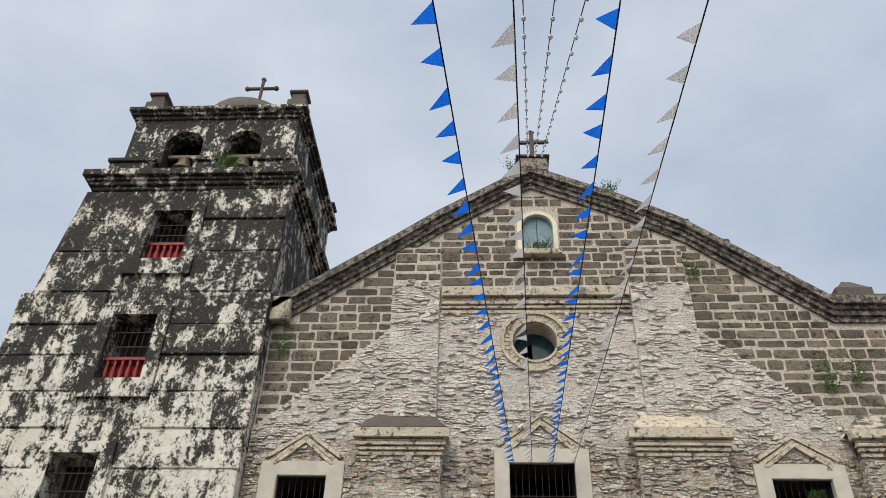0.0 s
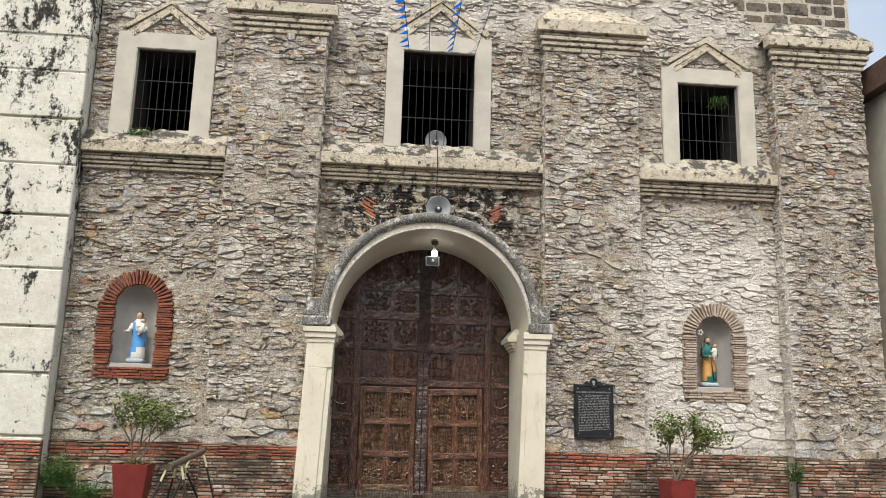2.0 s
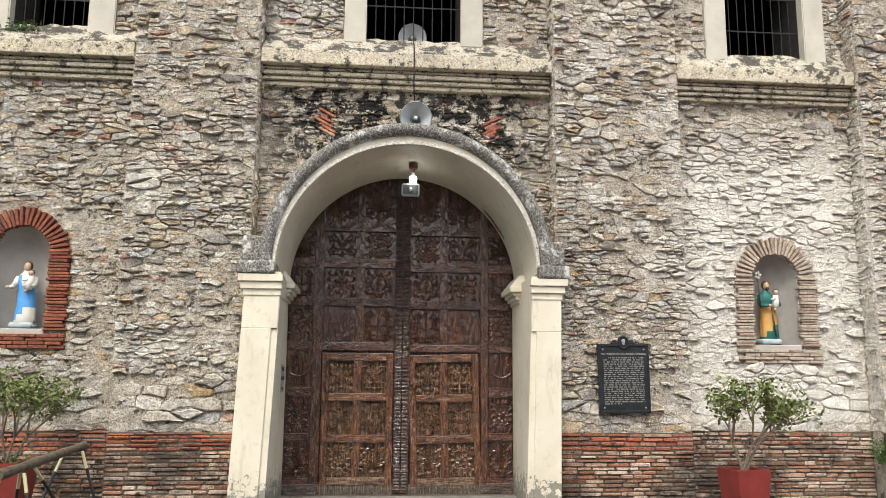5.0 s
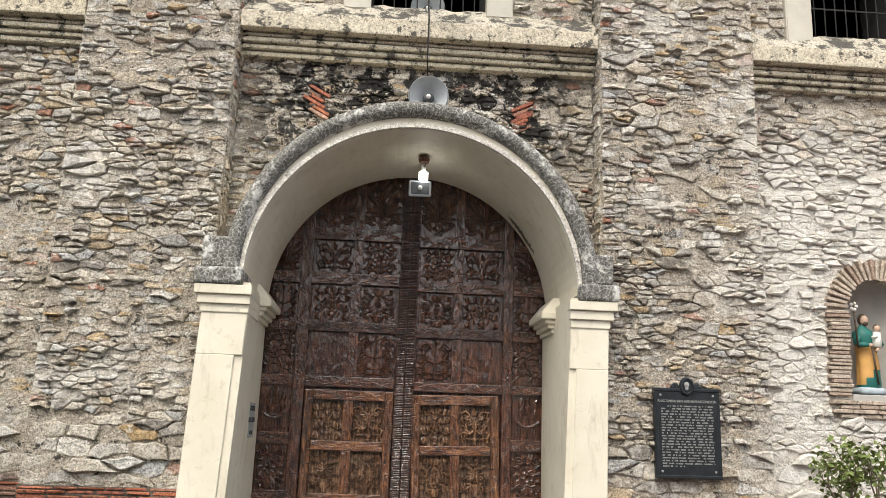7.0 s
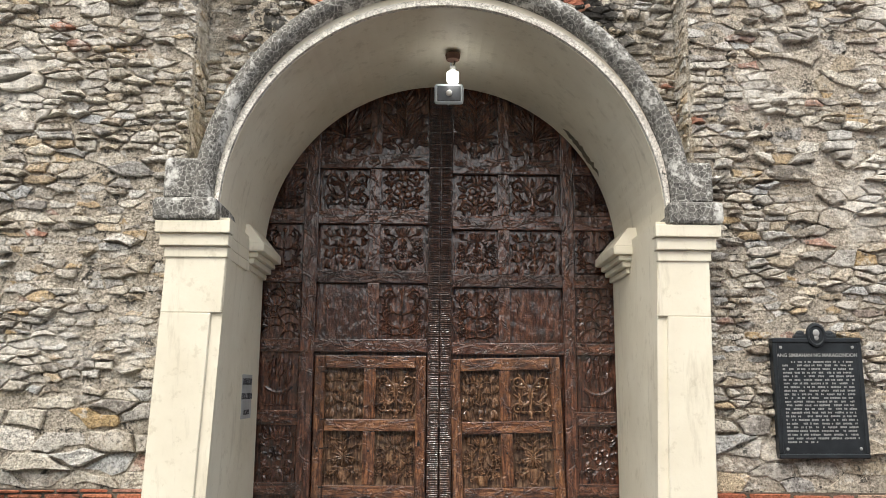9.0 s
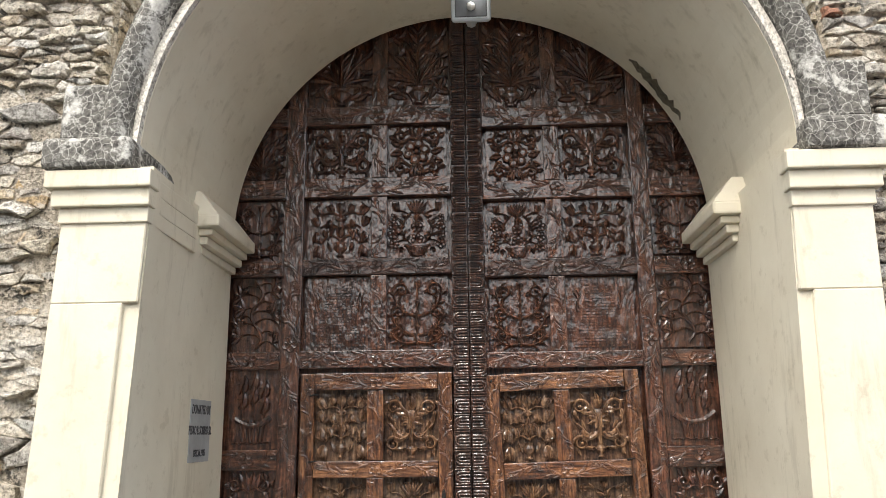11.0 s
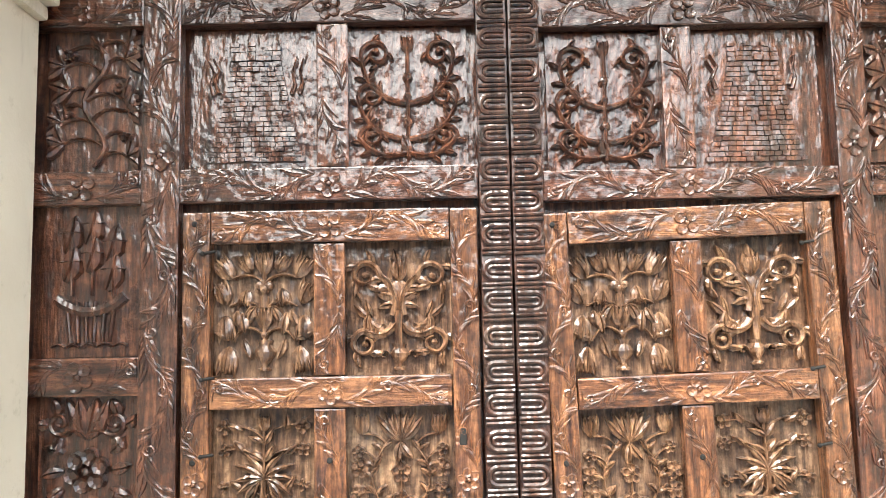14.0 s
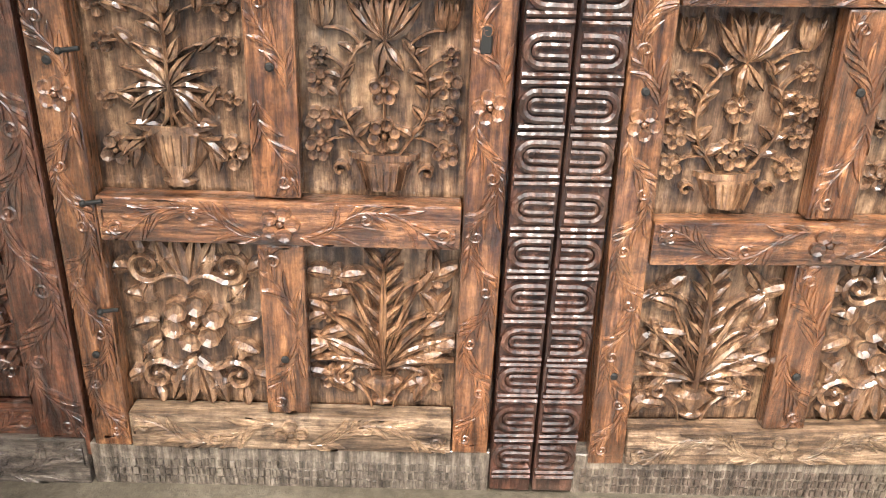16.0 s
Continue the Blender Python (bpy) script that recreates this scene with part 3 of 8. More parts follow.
ground = bmesh.new()
R = 600
vs = [ground.verts.new(c) for c in ((-R, -R, ZG - 0.015), (R, -R, ZG - 0.015), (R, R, ZG - 0.015), (-R, R, ZG - 0.015))]
ground.faces.new(vs)
plaza = link("ground", ground, GROUND)
tagged(plaza, "stamped concrete plaza with worn blue, red and green paint", "pavement", kind="structure")

portal_hole = [(DOOR_X - 1.8, ZG), (DOOR_X + 1.8, ZG)] + [(DOOR_X + 1.8 * math.cos(math.pi * i / 28), ARCH_Z + 1.8 * math.sin(math.pi * i / 28)) for i in range(29)]
openings = [rect(a, b, c, d) for a, b, c, d, _ in WINDOWS]
openings.append([(0.92 + 0.5 * math.cos(2 * math.pi * i / 28), 10.86 + 0.5 * math.sin(2 * math.pi * i / 28)) for i in range(28)])
upper_niche = arch(1.13, 0.4, 13.5, 14.2, 14)
niche_holes = [arch(cx, hw, z0, zs, 16) for cx, hw, z0, zs in NICHES]


def arch_notch(outline_left, outline_right, top):
    """An outline whose foot is cut by the portal's arch."""
    ring = [(DOOR_X - 1.8 * math.cos(math.pi * i / 28), ARCH_Z + 1.8 * math.sin(math.pi * i / 28)) for i in range(29)]
    return [(outline_left, ZG - 0.1), (DOOR_X - 1.8, ZG - 0.1)] + ring + [(DOOR_X + 1.8, ZG - 0.1), (outline_right, ZG - 0.1)] + top


facade = setting("wall_facade", "weathered church front of rubble below and grey stone blocks above", "church facade")
part("block_wall", prism(arch_notch(-5.2, 9.05, GABLE[::-1]), openings + [upper_niche] + niche_holes, WALL, 17.8), ASHLAR_JOINT, facade)
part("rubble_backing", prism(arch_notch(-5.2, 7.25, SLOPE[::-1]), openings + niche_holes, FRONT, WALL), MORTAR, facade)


def buttress(x0, x1, dark):
    b = setting("buttress", "rubble buttress with a moulded stone cap", "buttress")
    part("shaft", boxed(x0, x1, BUTT, WALL - 0.1, ZG - 0.1, 8.0, bevel=0.02), MORTAR, b)
    bm = moulding(x0 + 0.02, x1 - 0.02, BUTT, 8.0, [(0.1, 0.05), (0.09, 0.09), (0.09, 0.13), (0.06, 0.1), (0.2, 0.19)])
    part("cap_moulding", bm, CORNICE, b)
    bm = bmesh.new()
    lo = [(x0 - 0.14, BUTT - 0.16, 8.55), (x1 + 0.14, BUTT - 0.16, 8.55), (x1 + 0.14, FRONT + 0.02, 8.55), (x0 - 0.14, FRONT + 0.02, 8.55)]
    hi = [(x0 + 0.25, FRONT - 0.08, 9.02), (x1 - 0.2, FRONT - 0.08, 9.0), (x1 - 0.2, FRONT + 0.02, 9.0), (x0 + 0.25, FRONT + 0.02, 9.02)]
    v = [bm.verts.new(c) for c in lo + hi]
    for q in ((0, 1, 5, 4), (1, 2, 6, 5), (2, 3, 7, 6), (3, 0, 4, 7), (4, 5, 6, 7), (3, 2, 1, 0)):
        bm.faces.new([v[i] for i in q])
    bmesh.ops.subdivide_edges(bm, edges=bm.edges[:], cuts=5, use_grid_fill=True)
    for w in bm.verts:
        w.co += Vector((0, -1, 0.6)) * 0.03 * noise.noise(w.co * 3)
    part("sloped_cap", bm, CAP_DARK if dark else SILL_TOP if x0 > 6 else CORNICE, b, smooth=True)
    return b


piers = [buttress(*BUTTRESSES[0], True), buttress(*BUTTRESSES[1], False), buttress(*BUTTRESSES[2], False)]
for x0, x1, zt in ((-2.38, -1.25, 13.4), (3.18, 4.57, 13.3)):
    part("upper_pilaster", boxed(x0, x1, FRONT - 0.1, WALL, 8.9, zt - 0.9, bevel=0.02), MORTAR, facade)
    part("upper_pilaster", boxed(x0 + 0.01, x1 - 0.01, FRONT - 0.02, WALL, zt - 0.9, zt + 0.15, bevel=0.02), ASHLAR_JOINT, facade)

# gable mouldings, parapet cornice, blocks on the skyline
for lift, h, out, m in ((-0.5, 0.14, 0.07, RAKE), (-0.36, 0.13, 0.14, RAKE), (-0.23, 0.1, 0.2, RAKE), (-0.13, 0.2, 0.3, RAKE)):
    line = [(x, z + lift) for x, z in GABLE]
    part("gable_moulding", prism(line + [(x, z + h) for x, z in line[::-1]], [], WALL - out, 17.5), m, facade)
part("coping", prism([(x, z + 0.07) for x, z in GABLE] + [(x, z + 0.16) for x, z in GABLE[::-1]], [], WALL - 0.22, 17.7), CAP_DARK, facade)
part("corner_block", boxed(-5.22, -4.75, WALL - 0.3, 17.2, 11.35, 12.0, bevel=0.03), CORNICE, facade)
part("apex_pedestal", boxed(0.72, 1.5, WALL - 0.25, 17.5, 15.95, 16.42, bevel=0.03), RAKE, facade)
part("pedestal_top", boxed(0.66, 1.56, WALL - 0.3, 17.55, 16.42, 16.5, bevel=0.02), CAP_DARK, facade)
for i, (x, z, w) in enumerate(((-1.9, 14.02, 0.5), (4.7, 14.25, 0.45), (5.5, 13.6, 0.6), (6.6, 12.75, 0.5))):
    part("broken_coping", boxed(x - w / 2, x + w / 2, WALL - 0.1, 17.4, z - 0.1, z + 0.16, bevel=0.04), CAP_DARK, facade)

# ledge over the round window
part("upper_ledge", moulding(-1.2, 3.15, FRONT, 11.58, [(0.12, 0.06), (0.09, 0.1), (0.12, 0.14), (0.08, 0.1), (0.22, 0.2)], ends=False), CORNICE, facade)

# unseen interior shell behind the front, painted near black so that the openings are dark
hall = setting("church_interior", "unseen church hall shell painted near black behind the front", "church hall")
part("side_wall", boxed(-5.2, -4.9, 17.8, 34, ZG, 12), SHADE_BLACK, hall)
part("side_wall", boxed(8.7, 9.0, 17.8, 34, ZG, 12), SHADE_BLACK, hall)
part("end_wall", boxed(-5.2, 9.0, 34, 34.3, ZG, 16), SHADE_BLACK, hall)
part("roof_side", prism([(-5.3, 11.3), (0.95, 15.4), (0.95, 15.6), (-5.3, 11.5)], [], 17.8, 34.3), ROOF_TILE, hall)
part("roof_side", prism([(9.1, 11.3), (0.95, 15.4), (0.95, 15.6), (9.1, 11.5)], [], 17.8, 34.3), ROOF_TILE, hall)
part("hall_floor", boxed(-4.9, 8.7, 18.05, 34, ZG - 0.1, ZG + 0.02), SHADE_BLACK, hall)


# windows: surround, pediment, sill shelf, grille
def pediment(x0, x1, z0, z1, y):
    bm = bmesh.new()
    xm = (x0 + x1) / 2
    for k, (d, out) in enumerate(((0.0, 0.07), (0.075, 0.045), (0.145, 0.08))):
        for s in (-1, 1):
            e = xm + s * (x1 - x0) / 2
            lo, hi = z0 - d * 1.0, z1 - d * 1.25
            a = [(e + s * (0.08 - d * 1.2), lo), (xm, hi), (xm, hi - 0.085), (e + s * (0.0 - d * 1.2), lo - 0.03)]
            q = [bm.verts.new((px, y - out, pz)) for px, pz in a] + [bm.verts.new((px, y + 0.03, pz)) for px, pz in a]
            for f in ((0, 1, 2, 3), (7, 6, 5, 4), (0, 4, 5, 1), (1, 5, 6, 2), (2, 6, 7, 3), (3, 7, 4, 0)):
                bm.faces.new([q[i] for i in f])
    bmesh.ops.recalc_face_normals(bm, faces=bm.faces[:])
    return bm


def barred_window(i, x0, x1, z0, z1, jamb, apex):
    w = setting("window_%d" % i, "barred church window in a pale dressed stone surround with a small pediment", "window")
    y = FRONT
    bm = prism([(x0 - jamb, z0 - 0.02), (x0, z0 - 0.02), (x0, z1), (x1, z1), (x1, z0 - 0.02), (x1 + jamb, z0 - 0.02), (x1 + jamb, z1 + 0.31), (x0 - jamb, z1 + 0.31)], [], y - 0.07, y + 0.03)
    bmesh.ops.bevel(bm, geom=[e for e in bm.edges if len(e.link_faces) == 2 and e.calc_face_angle(0) > 1], offset=0.012, segments=2, affect="EDGES")
    part("window_surround", bm, FRAME_STONE, w)
    for a, b in ((x0 - 0.002, x0 + 0.006), (x1 - 0.006, x1 + 0.002)):
        part("reveal", boxed(a, b, y - 0.06, y + 0.08, z0, z1), FRAME_STONE, w)
        # near-black sheets here and under the lintel paint the deep opening's shade
        part("inner_reveal", boxed(a, b, y + 0.08, 17.79, z0, z1), SHADE_BLACK, w)
    part("lintel_shade", boxed(x0 + 0.007, x1 - 0.007, y + 0.03, 17.79, z1 - 0.006, z1 + 0.002), SHADE_BLACK, w)
    part("pediment", pediment(x0 - jamb + 0.12, x1 + jamb - 0.12, z1 + 0.4, apex, y), CORNICE, w)
    n = round((x1 - x0) / 0.13)
    for k in range(1, n):
        bm = bmesh.new()
        x = x0 + (x1 - x0) * k / n
        rod(bm, (x, y + 0.1, z0), (x, y + 0.1, z1), 0.008, n=6)
        part("bar", bm, IRON, w)
    for f in (0.33, 0.66):
        part("cross_bar", boxed(x0, x1, y + 0.094, y + 0.106, z0 + (z1 - z0) * f - 0.009, z0 + (z1 - z0) * f + 0.009), IRON, w)
    return w


for i, ((x0, x1, z0, z1, j), apex) in enumerate(zip(WINDOWS, (8.66, 9.06, 8.6))):
    barred_window(i + 1, x0, x1, z0, z1, j, apex)


def sill_shelf(x0, x1, out):
    s = setting("window_shelf", "moulded stone shelf with a blackened sloping top under a window", "cornice")
    part("shelf_moulding", moulding(x0, x1, FRONT, 5.42, [(0.07, out * 0.35), (0.06, out * 0.5), (0.07, out * 0.65), (0.05, out * 0.6), (0.2, out)], ends=False), CORNICE, s)
    bm = bmesh.new()
    n, k = int((x1 - x0) / 0.08), 5
    grid = [[bm.verts.new((x0 + (x1 - x0) * i / n, FRONT - out + 0.02 + (out + 0.01) * j / k, 5.862 + 0.33 * j / k + 0.05 * (j > 0) * noise.noise(Vector((i * 0.5, j, x0))))) for i in range(n + 1)] for j in range(k + 1)]
    for j in range(k):
        for i in range(n):
            bm.faces.new((grid[j][i], grid[j][i + 1], grid[j + 1][i + 1], grid[j + 1][i]))
    part("sloped_top", bm, SILL_TOP, s, smooth=True)


sill_shelf(-5.19, -2.76, 0.28)
sill_shelf(-1.11, 2.83, 0.3)
sill_shelf(4.6, 7.21, 0.28)

# round window
oculus = setting("window_4", "round window with a carved sunburst stone ring", "round window")
for r0, r1, out in ((0.5, 0.56, 0.05), (0.56, 0.7, 0.02), (0.7, 0.78, 0.07)):
    c = lambda r: [(0.92 + r * math.cos(2 * math.pi * i / 40), 10.86 + r * math.sin(2 * math.pi * i / 40)) for i in range(40)]
    part("ring", prism(c(r1), [c(r0)], FRONT - out, FRONT + 0.02), CORNICE, oculus)
for i in range(36):
    a = 2 * math.pi * i / 36
    bm = boxed(0.57, 0.69, -0.012, 0.012, -0.016, 0.016, bevel=0.005)
    bmesh.ops.transform(bm, matrix=Matrix.Translation((0.92, FRONT - 0.025, 10.86)) @ Matrix.Rotation(-a, 4, "Y"), verts=bm.verts[:])
    part("ray", bm, CORNICE, oculus)
part("pane", prism([(0.92 + 0.5 * math.cos(2 * math.pi * i / 28), 10.86 + 0.5 * math.sin(2 * math.pi * i / 28)) for i in range(28)], [[(0.6, 10.6), (0.6, 10.9), (0.88, 11.1), (0.9, 10.6)]], 17.5, 17.52), GLASS_TEAL, oculus, "dark teal glass with a broken pane")

# small arched opening in the gable
top_win = setting("window_5", "small arched window with faded blue shutters", "shuttered window")
part("window_surround", prism(arch(1.13, 0.5, 13.42, 14.2, 18), [arch(1.13, 0.39, 13.5, 14.2, 18)], WALL - 0.08, WALL + 0.05), CREAM, top_win)
for a, b in ((0.73, 1.125), (1.135, 1.53)):
    part("shutter", boxed(a, b, WALL + 0.06, WALL + 0.1, 13.45, 14.62, bevel=0.01), BLUE_SHUTTER, top_win)
part("sill", boxed(0.55, 1.7, WALL - 0.2, WALL + 0.03, 13.26, 13.42, bevel=0.02), CORNICE, top_win)


# statue niches
def wall_niche(cx, hw, z0, zs, m, label):
    nb = setting("wall_niche", label, "niche")
    bm = bmesh.new()
    n, k = 14, 10
    rows = [[bm.verts.new((cx + hw * math.cos(math.pi * i / n), FRONT + 0.01 + hw * 1.05 * math.sin(math.pi * i / n), z)) for i in range(n + 1)] for z in (z0, zs)]
    for j in range(1, k + 1):
        f = math.cos(math.pi / 2 * j / k)
        rows.append([bm.verts.new((cx + hw * f * math.cos(math.pi * i / n), FRONT + 0.01 + hw * 1.05 * f * math.sin(math.pi * i / n), zs + hw * math.sin(math.pi / 2 * j / k))) for i in range(n + 1)])
    for a, b in zip(rows, rows[1:]):
        for i in range(n):
            bm.faces.new((a[i], b[i], b[i + 1], a[i + 1]))
    part("hollow", bm, NICHE_PLASTER, nb, smooth=True)
    part("niche_floor", boxed(cx - hw, cx + hw, FRONT - 0.02, FRONT + 0.4, z0 - 0.08, z0, bevel=0.01), NICHE_PLASTER, nb)
    rnd = random.Random(int(cx * 10))
    for s in (-1, 1):                       # bricks up each side
        z = z0 - 0.02
        while z < zs - 0.02:
            h = rnd.uniform(0.035, 0.05)
            w0, w1 = hw + 0.005 + rnd.uniform(-0.02, 0.02), hw + hw * 0.74 + rnd.uniform(-0.03, 0.03)
            x0, x1 = sorted((cx + s * w0, cx + s * w1))
            part("brick", boxed(x0, x1, FRONT - rnd.uniform(0.05, 0.08), FRONT + 0.05, z, z + h - 0.008, bevel=0.006), m, nb)
            z += h
    n = 24                                  # the arch ring
    for i in range(n):
        a = math.pi * (i + 0.5) / n
        w = math.pi * (hw + 0.02) / n - 0.008
        bm = boxed(hw + rnd.uniform(-0.01, 0.01), hw + hw * rnd.uniform(0.62, 0.76), -rnd.uniform(0.05, 0.08), 0.05, -w / 2, w / 2, bevel=0.006)
        bmesh.ops.transform(bm, matrix=Matrix.Translation((cx, FRONT, zs)) @ Matrix.Rotation(-a, 4, "Y"), verts=bm.verts[:])
        part("brick", bm, m, nb)
    for r in range(4):                      # the brick sill
        x = cx - hw - 0.26 + (0.1 if r % 2 else 0)
        while x < cx + hw + 0.2:
            w = rnd.uniform(0.18, 0.28)
            part("brick", boxed(x, min(x + w - 0.01, cx + hw + 0.27), FRONT - rnd.uniform(0.05, 0.08), FRONT + 0.05, z0 - 0.09 - 0.048 * (r + 1) + 0.03, z0 - 0.09 - 0.048 * r + 0.022, bevel=0.006), m, nb)
            x += w
    return nb


wall_niche(*NICHES[0], NICHE_BRICK, "arched wall niche framed in thin red bricks")
wall_niche(*NICHES[1], NICHE_PALE, "arched wall niche framed in pale mortar-washed bricks")

# ---- portal ----
PF = 16.31
portal = setting("portal", "cream painted arched portal with moulded imposts and a stained archivolt", "portal")
for s in (-1, 1):
    # top and foot of the front's inner and outer edges: the old jambs lean, and the reveal splays
    inner, inner_foot, outer, outer_foot, deep_in = (-0.69, -0.785, -1.125, -1.215, -0.745) if s < 0 else (2.44, 2.352, 2.812, 2.772, 2.445)
    a, b = sorted((inner, outer))

    def leaning(z, t):
        """The x at height z, from the outer edge (t = 0) to the inner one (t = 1) of the front."""
        f = z / 2.54
        p, q = outer_foot + (outer - outer_foot) * f, inner_foot + (inner - inner_foot) * f
        return p + (q - p) * t

    def slab(t0, t1, y0, y1, z0, z1):
        m = bmesh.new()
        rows = [[m.verts.new((leaning(min(z, 2.54), t), y, z)) for t, y in ((t0, y0), (t1, y0), (t1, y1), (t0, y1))] for z in (z0, z1)]
        for k in range(4):
            m.faces.new((rows[0][k], rows[0][(k + 1) % 4], rows[1][(k + 1) % 4], rows[1][k]))
        m.faces.new(rows[0])
        m.faces.new(rows[1])
        bmesh.ops.recalc_face_normals(m, faces=m.faces[:])
        bmesh.ops.bevel(m, geom=m.edges[:], offset=0.006, segments=1, affect="EDGES")
        return m

    bm = bmesh.new()
    rows = [[bm.verts.new((x, y, z)) for x, y in ((leaning(min(z, 2.54), 0.0), PF + 0.025), (leaning(min(z, 2.54), 1.0), PF + 0.025), (deep_in, 17.8), (outer, 17.8))] for z in (ZG - 0.05, 1.2, 2.54, ARCH_Z + 0.01)]
    for lo, hi in zip(rows, rows[1:]):
        for k in range(4):
            bm.faces.new((lo[k], lo[(k + 1) % 4], hi[(k + 1) % 4], hi[k]))
    bm.faces.new(rows[0])
    bm.faces.new(rows[-1])
    bmesh.ops.recalc_face_normals(bm, faces=bm.faces[:])
    part("jamb", bm, CREAM, portal)
    part("pilaster_face", slab(-0.01, 0.82, PF, PF + 0.05, ZG, 2.1), CREAM, portal)
    part("pilaster_face", slab(-0.01, 0.99, PF, PF + 0.05, 2.1, 2.54), CREAM, portal)
    bm = bmesh.new()
    for z0, z1, o in ((2.5, 2.58, 0.015), (2.58, 2.67, 0.045), (2.67, 2.76, 0.075)):
        box(bm, a - (o if s < 0 else -0.004), b + (o if s > 0 else -0.004), PF + 0.04, 17.0, z0, z1, bevel=0.008, seg=2)
        box(bm, a - (o if s < 0 else o * 0.4), b + (o if s > 0 else o * 0.4), PF - o, PF + 0.05, z0, z1, bevel=0.008, seg=2)
    part("impost", bm, CREAM, portal)
    bm = bmesh.new()
    e0, e1 = sorted((outer + s * 0.1, inner + s * 0.07))
    box(bm, e0, e1, PF - 0.1, 16.9, 2.76, 2.93, bevel=0.05, seg=4)
    part("impost_roll", bm, DRESSED, portal, "grey stained rounded slab")
    e0, e1 = sorted((outer + s * 0.05, DOOR_X + s * 1.78))
    part("corner_block", boxed(e0, e1, PF - 0.03, 16.9, 2.93, 3.24, bevel=0.02), DRESSED, portal)
    bm = bmesh.new()
    for z0, z1, o in ((2.53, 2.58, 0.035), (2.58, 2.63, 0.075), (2.63, 2.675, 0.11), (2.675, 2.75, 0.16)):
        x0, x1 = sorted((deep_in + s * 0.1, deep_in - s * o))
        box(bm, x0, x1, 17.17 - o * 0.8, 17.8, z0, z1, bevel=0.014, seg=2)
    x0, x1, x2 = deep_in + s * 0.1, deep_in - s * 0.15, deep_in - s * 0.02
    vs = [(x0, 17.05, 2.75), (x1, 17.05, 2.75), (x1, 17.8, 2.75), (x0, 17.8, 2.75), (x0, 17.1, 2.91), (x2, 17.1, 2.91), (x2, 17.8, 2.91), (x0, 17.8, 2.91)]
    v = [bm.verts.new(p) for p in vs]
    for q in ((0, 1, 5, 4), (1, 2, 6, 5), (2, 3, 7, 6), (3, 0, 4, 7), (4, 5, 6, 7), (3, 2, 1, 0)):
        bm.faces.new([v[i] for i in q])
    bmesh.ops.recalc_face_normals(bm, faces=bm.faces[:])
    part("inner_impost", bm, CREAM, portal)


def arch_ring(r0, r1, y0, y1, n=48, lift=0.0, back=None):
    """A half ring between two radii; back is its inner radius at the far side, on the lower centre."""
    back = (r0, r1, lift) if back is None else (back, r1, 0.0)
    bm = bmesh.new()
    m = n + 1
    rows = []
    for y, (p, q, z) in ((y0, (r0, r1, lift)), (y1, back)):
        ring = [(DOOR_X + p * math.cos(math.pi * i / n), ARCH_Z + z + p * math.sin(math.pi * i / n)) for i in range(n + 1)]
        ring += [(DOOR_X + q * math.cos(math.pi * i / n), ARCH_Z + z + q * math.sin(math.pi * i / n)) for i in range(n, -1, -1)]
        rows.append([bm.verts.new((x, y, zz)) for x, zz in ring])
    for i in range(n):
        j, k = 2 * m - 1 - i, 2 * m - 2 - i
        bm.faces.new((rows[0][i], rows[0][i + 1], rows[0][k], rows[0][j]))
        bm.faces.new((rows[1][i + 1], rows[1][i], rows[1][j], rows[1][k]))
        bm.faces.new((rows[0][i + 1], rows[0][i], rows[1][i], rows[1][i + 1]))
        bm.faces.new((rows[0][j], rows[0][k], rows[1][k], rows[1][j]))
    bmesh.ops.recalc_face_normals(bm, faces=bm.faces[:])
    return bm


ARCH_F = 1.64                               # the arch opens a little towards the front
part("arch_soffit", arch_ring(ARCH_F, 1.86, PF + 0.03, 17.8, lift=0.04, back=ARCH_R), CREAM, portal)
part("arch_lip", arch_ring(ARCH_F + 0.004, ARCH_F + 0.026, PF - 0.012, PF + 0.04, lift=0.04), LIP_WHITE, portal, "chalky white arch rim")
part("arch_fillet", arch_ring(ARCH_F + 0.026, ARCH_F + 0.065, PF + 0.016, PF + 0.04, lift=0.04), LIP_WHITE, portal, "chalky white arch rim")
bm = bmesh.new()
n, k = 64, 8                                # the rounded archivolt
rows = []
for i in range(n + 1):
    a = math.pi * i / n
    rows.append([bm.verts.new((DOOR_X + r * math.cos(a), y, ARCH_Z + 0.12 + r * math.sin(a))) for r, y in [(ARCH_F + 0.125 + 0.085 * -math.cos(math.pi * j / k), PF + 0.03 - 0.11 * math.sin(math.pi * j / k)) for j in range(k + 1)]])
for p, q in zip(rows, rows[1:]):
    for j in range(k):
        bm.faces.new((p[j], p[j + 1], q[j + 1], q[j]))
part("archivolt", bm, DRESSED, portal, "grey stained rounded arch moulding", smooth=True)
bm = bmesh.new()                            # plaster fallen from the soffit beside the door head
patch_rnd = random.Random(17)
strips = []
for i in range(19):
    a = 0.46 + 0.34 * i / 18
    wide = 0.15 * math.sin(math.pi * (i + 0.5) / 19) ** 0.6 * patch_rnd.uniform(0.55, 1.0)
    mid = 17.66 + 0.03 * patch_rnd.uniform(-1, 1)
    r = ARCH_R + 0.001
    strips.append([bm.verts.new((DOOR_X + (r - 0.003 * patch_rnd.random()) * math.cos(a), mid + wide * k, ARCH_Z + r * math.sin(a))) for k in (-0.5, -0.2, 0.2, 0.5)])
for p, q in zip(strips, strips[1:]):
    for k in range(3):
        bm.faces.new((p[k], p[k + 1], q[k + 1], q[k]))
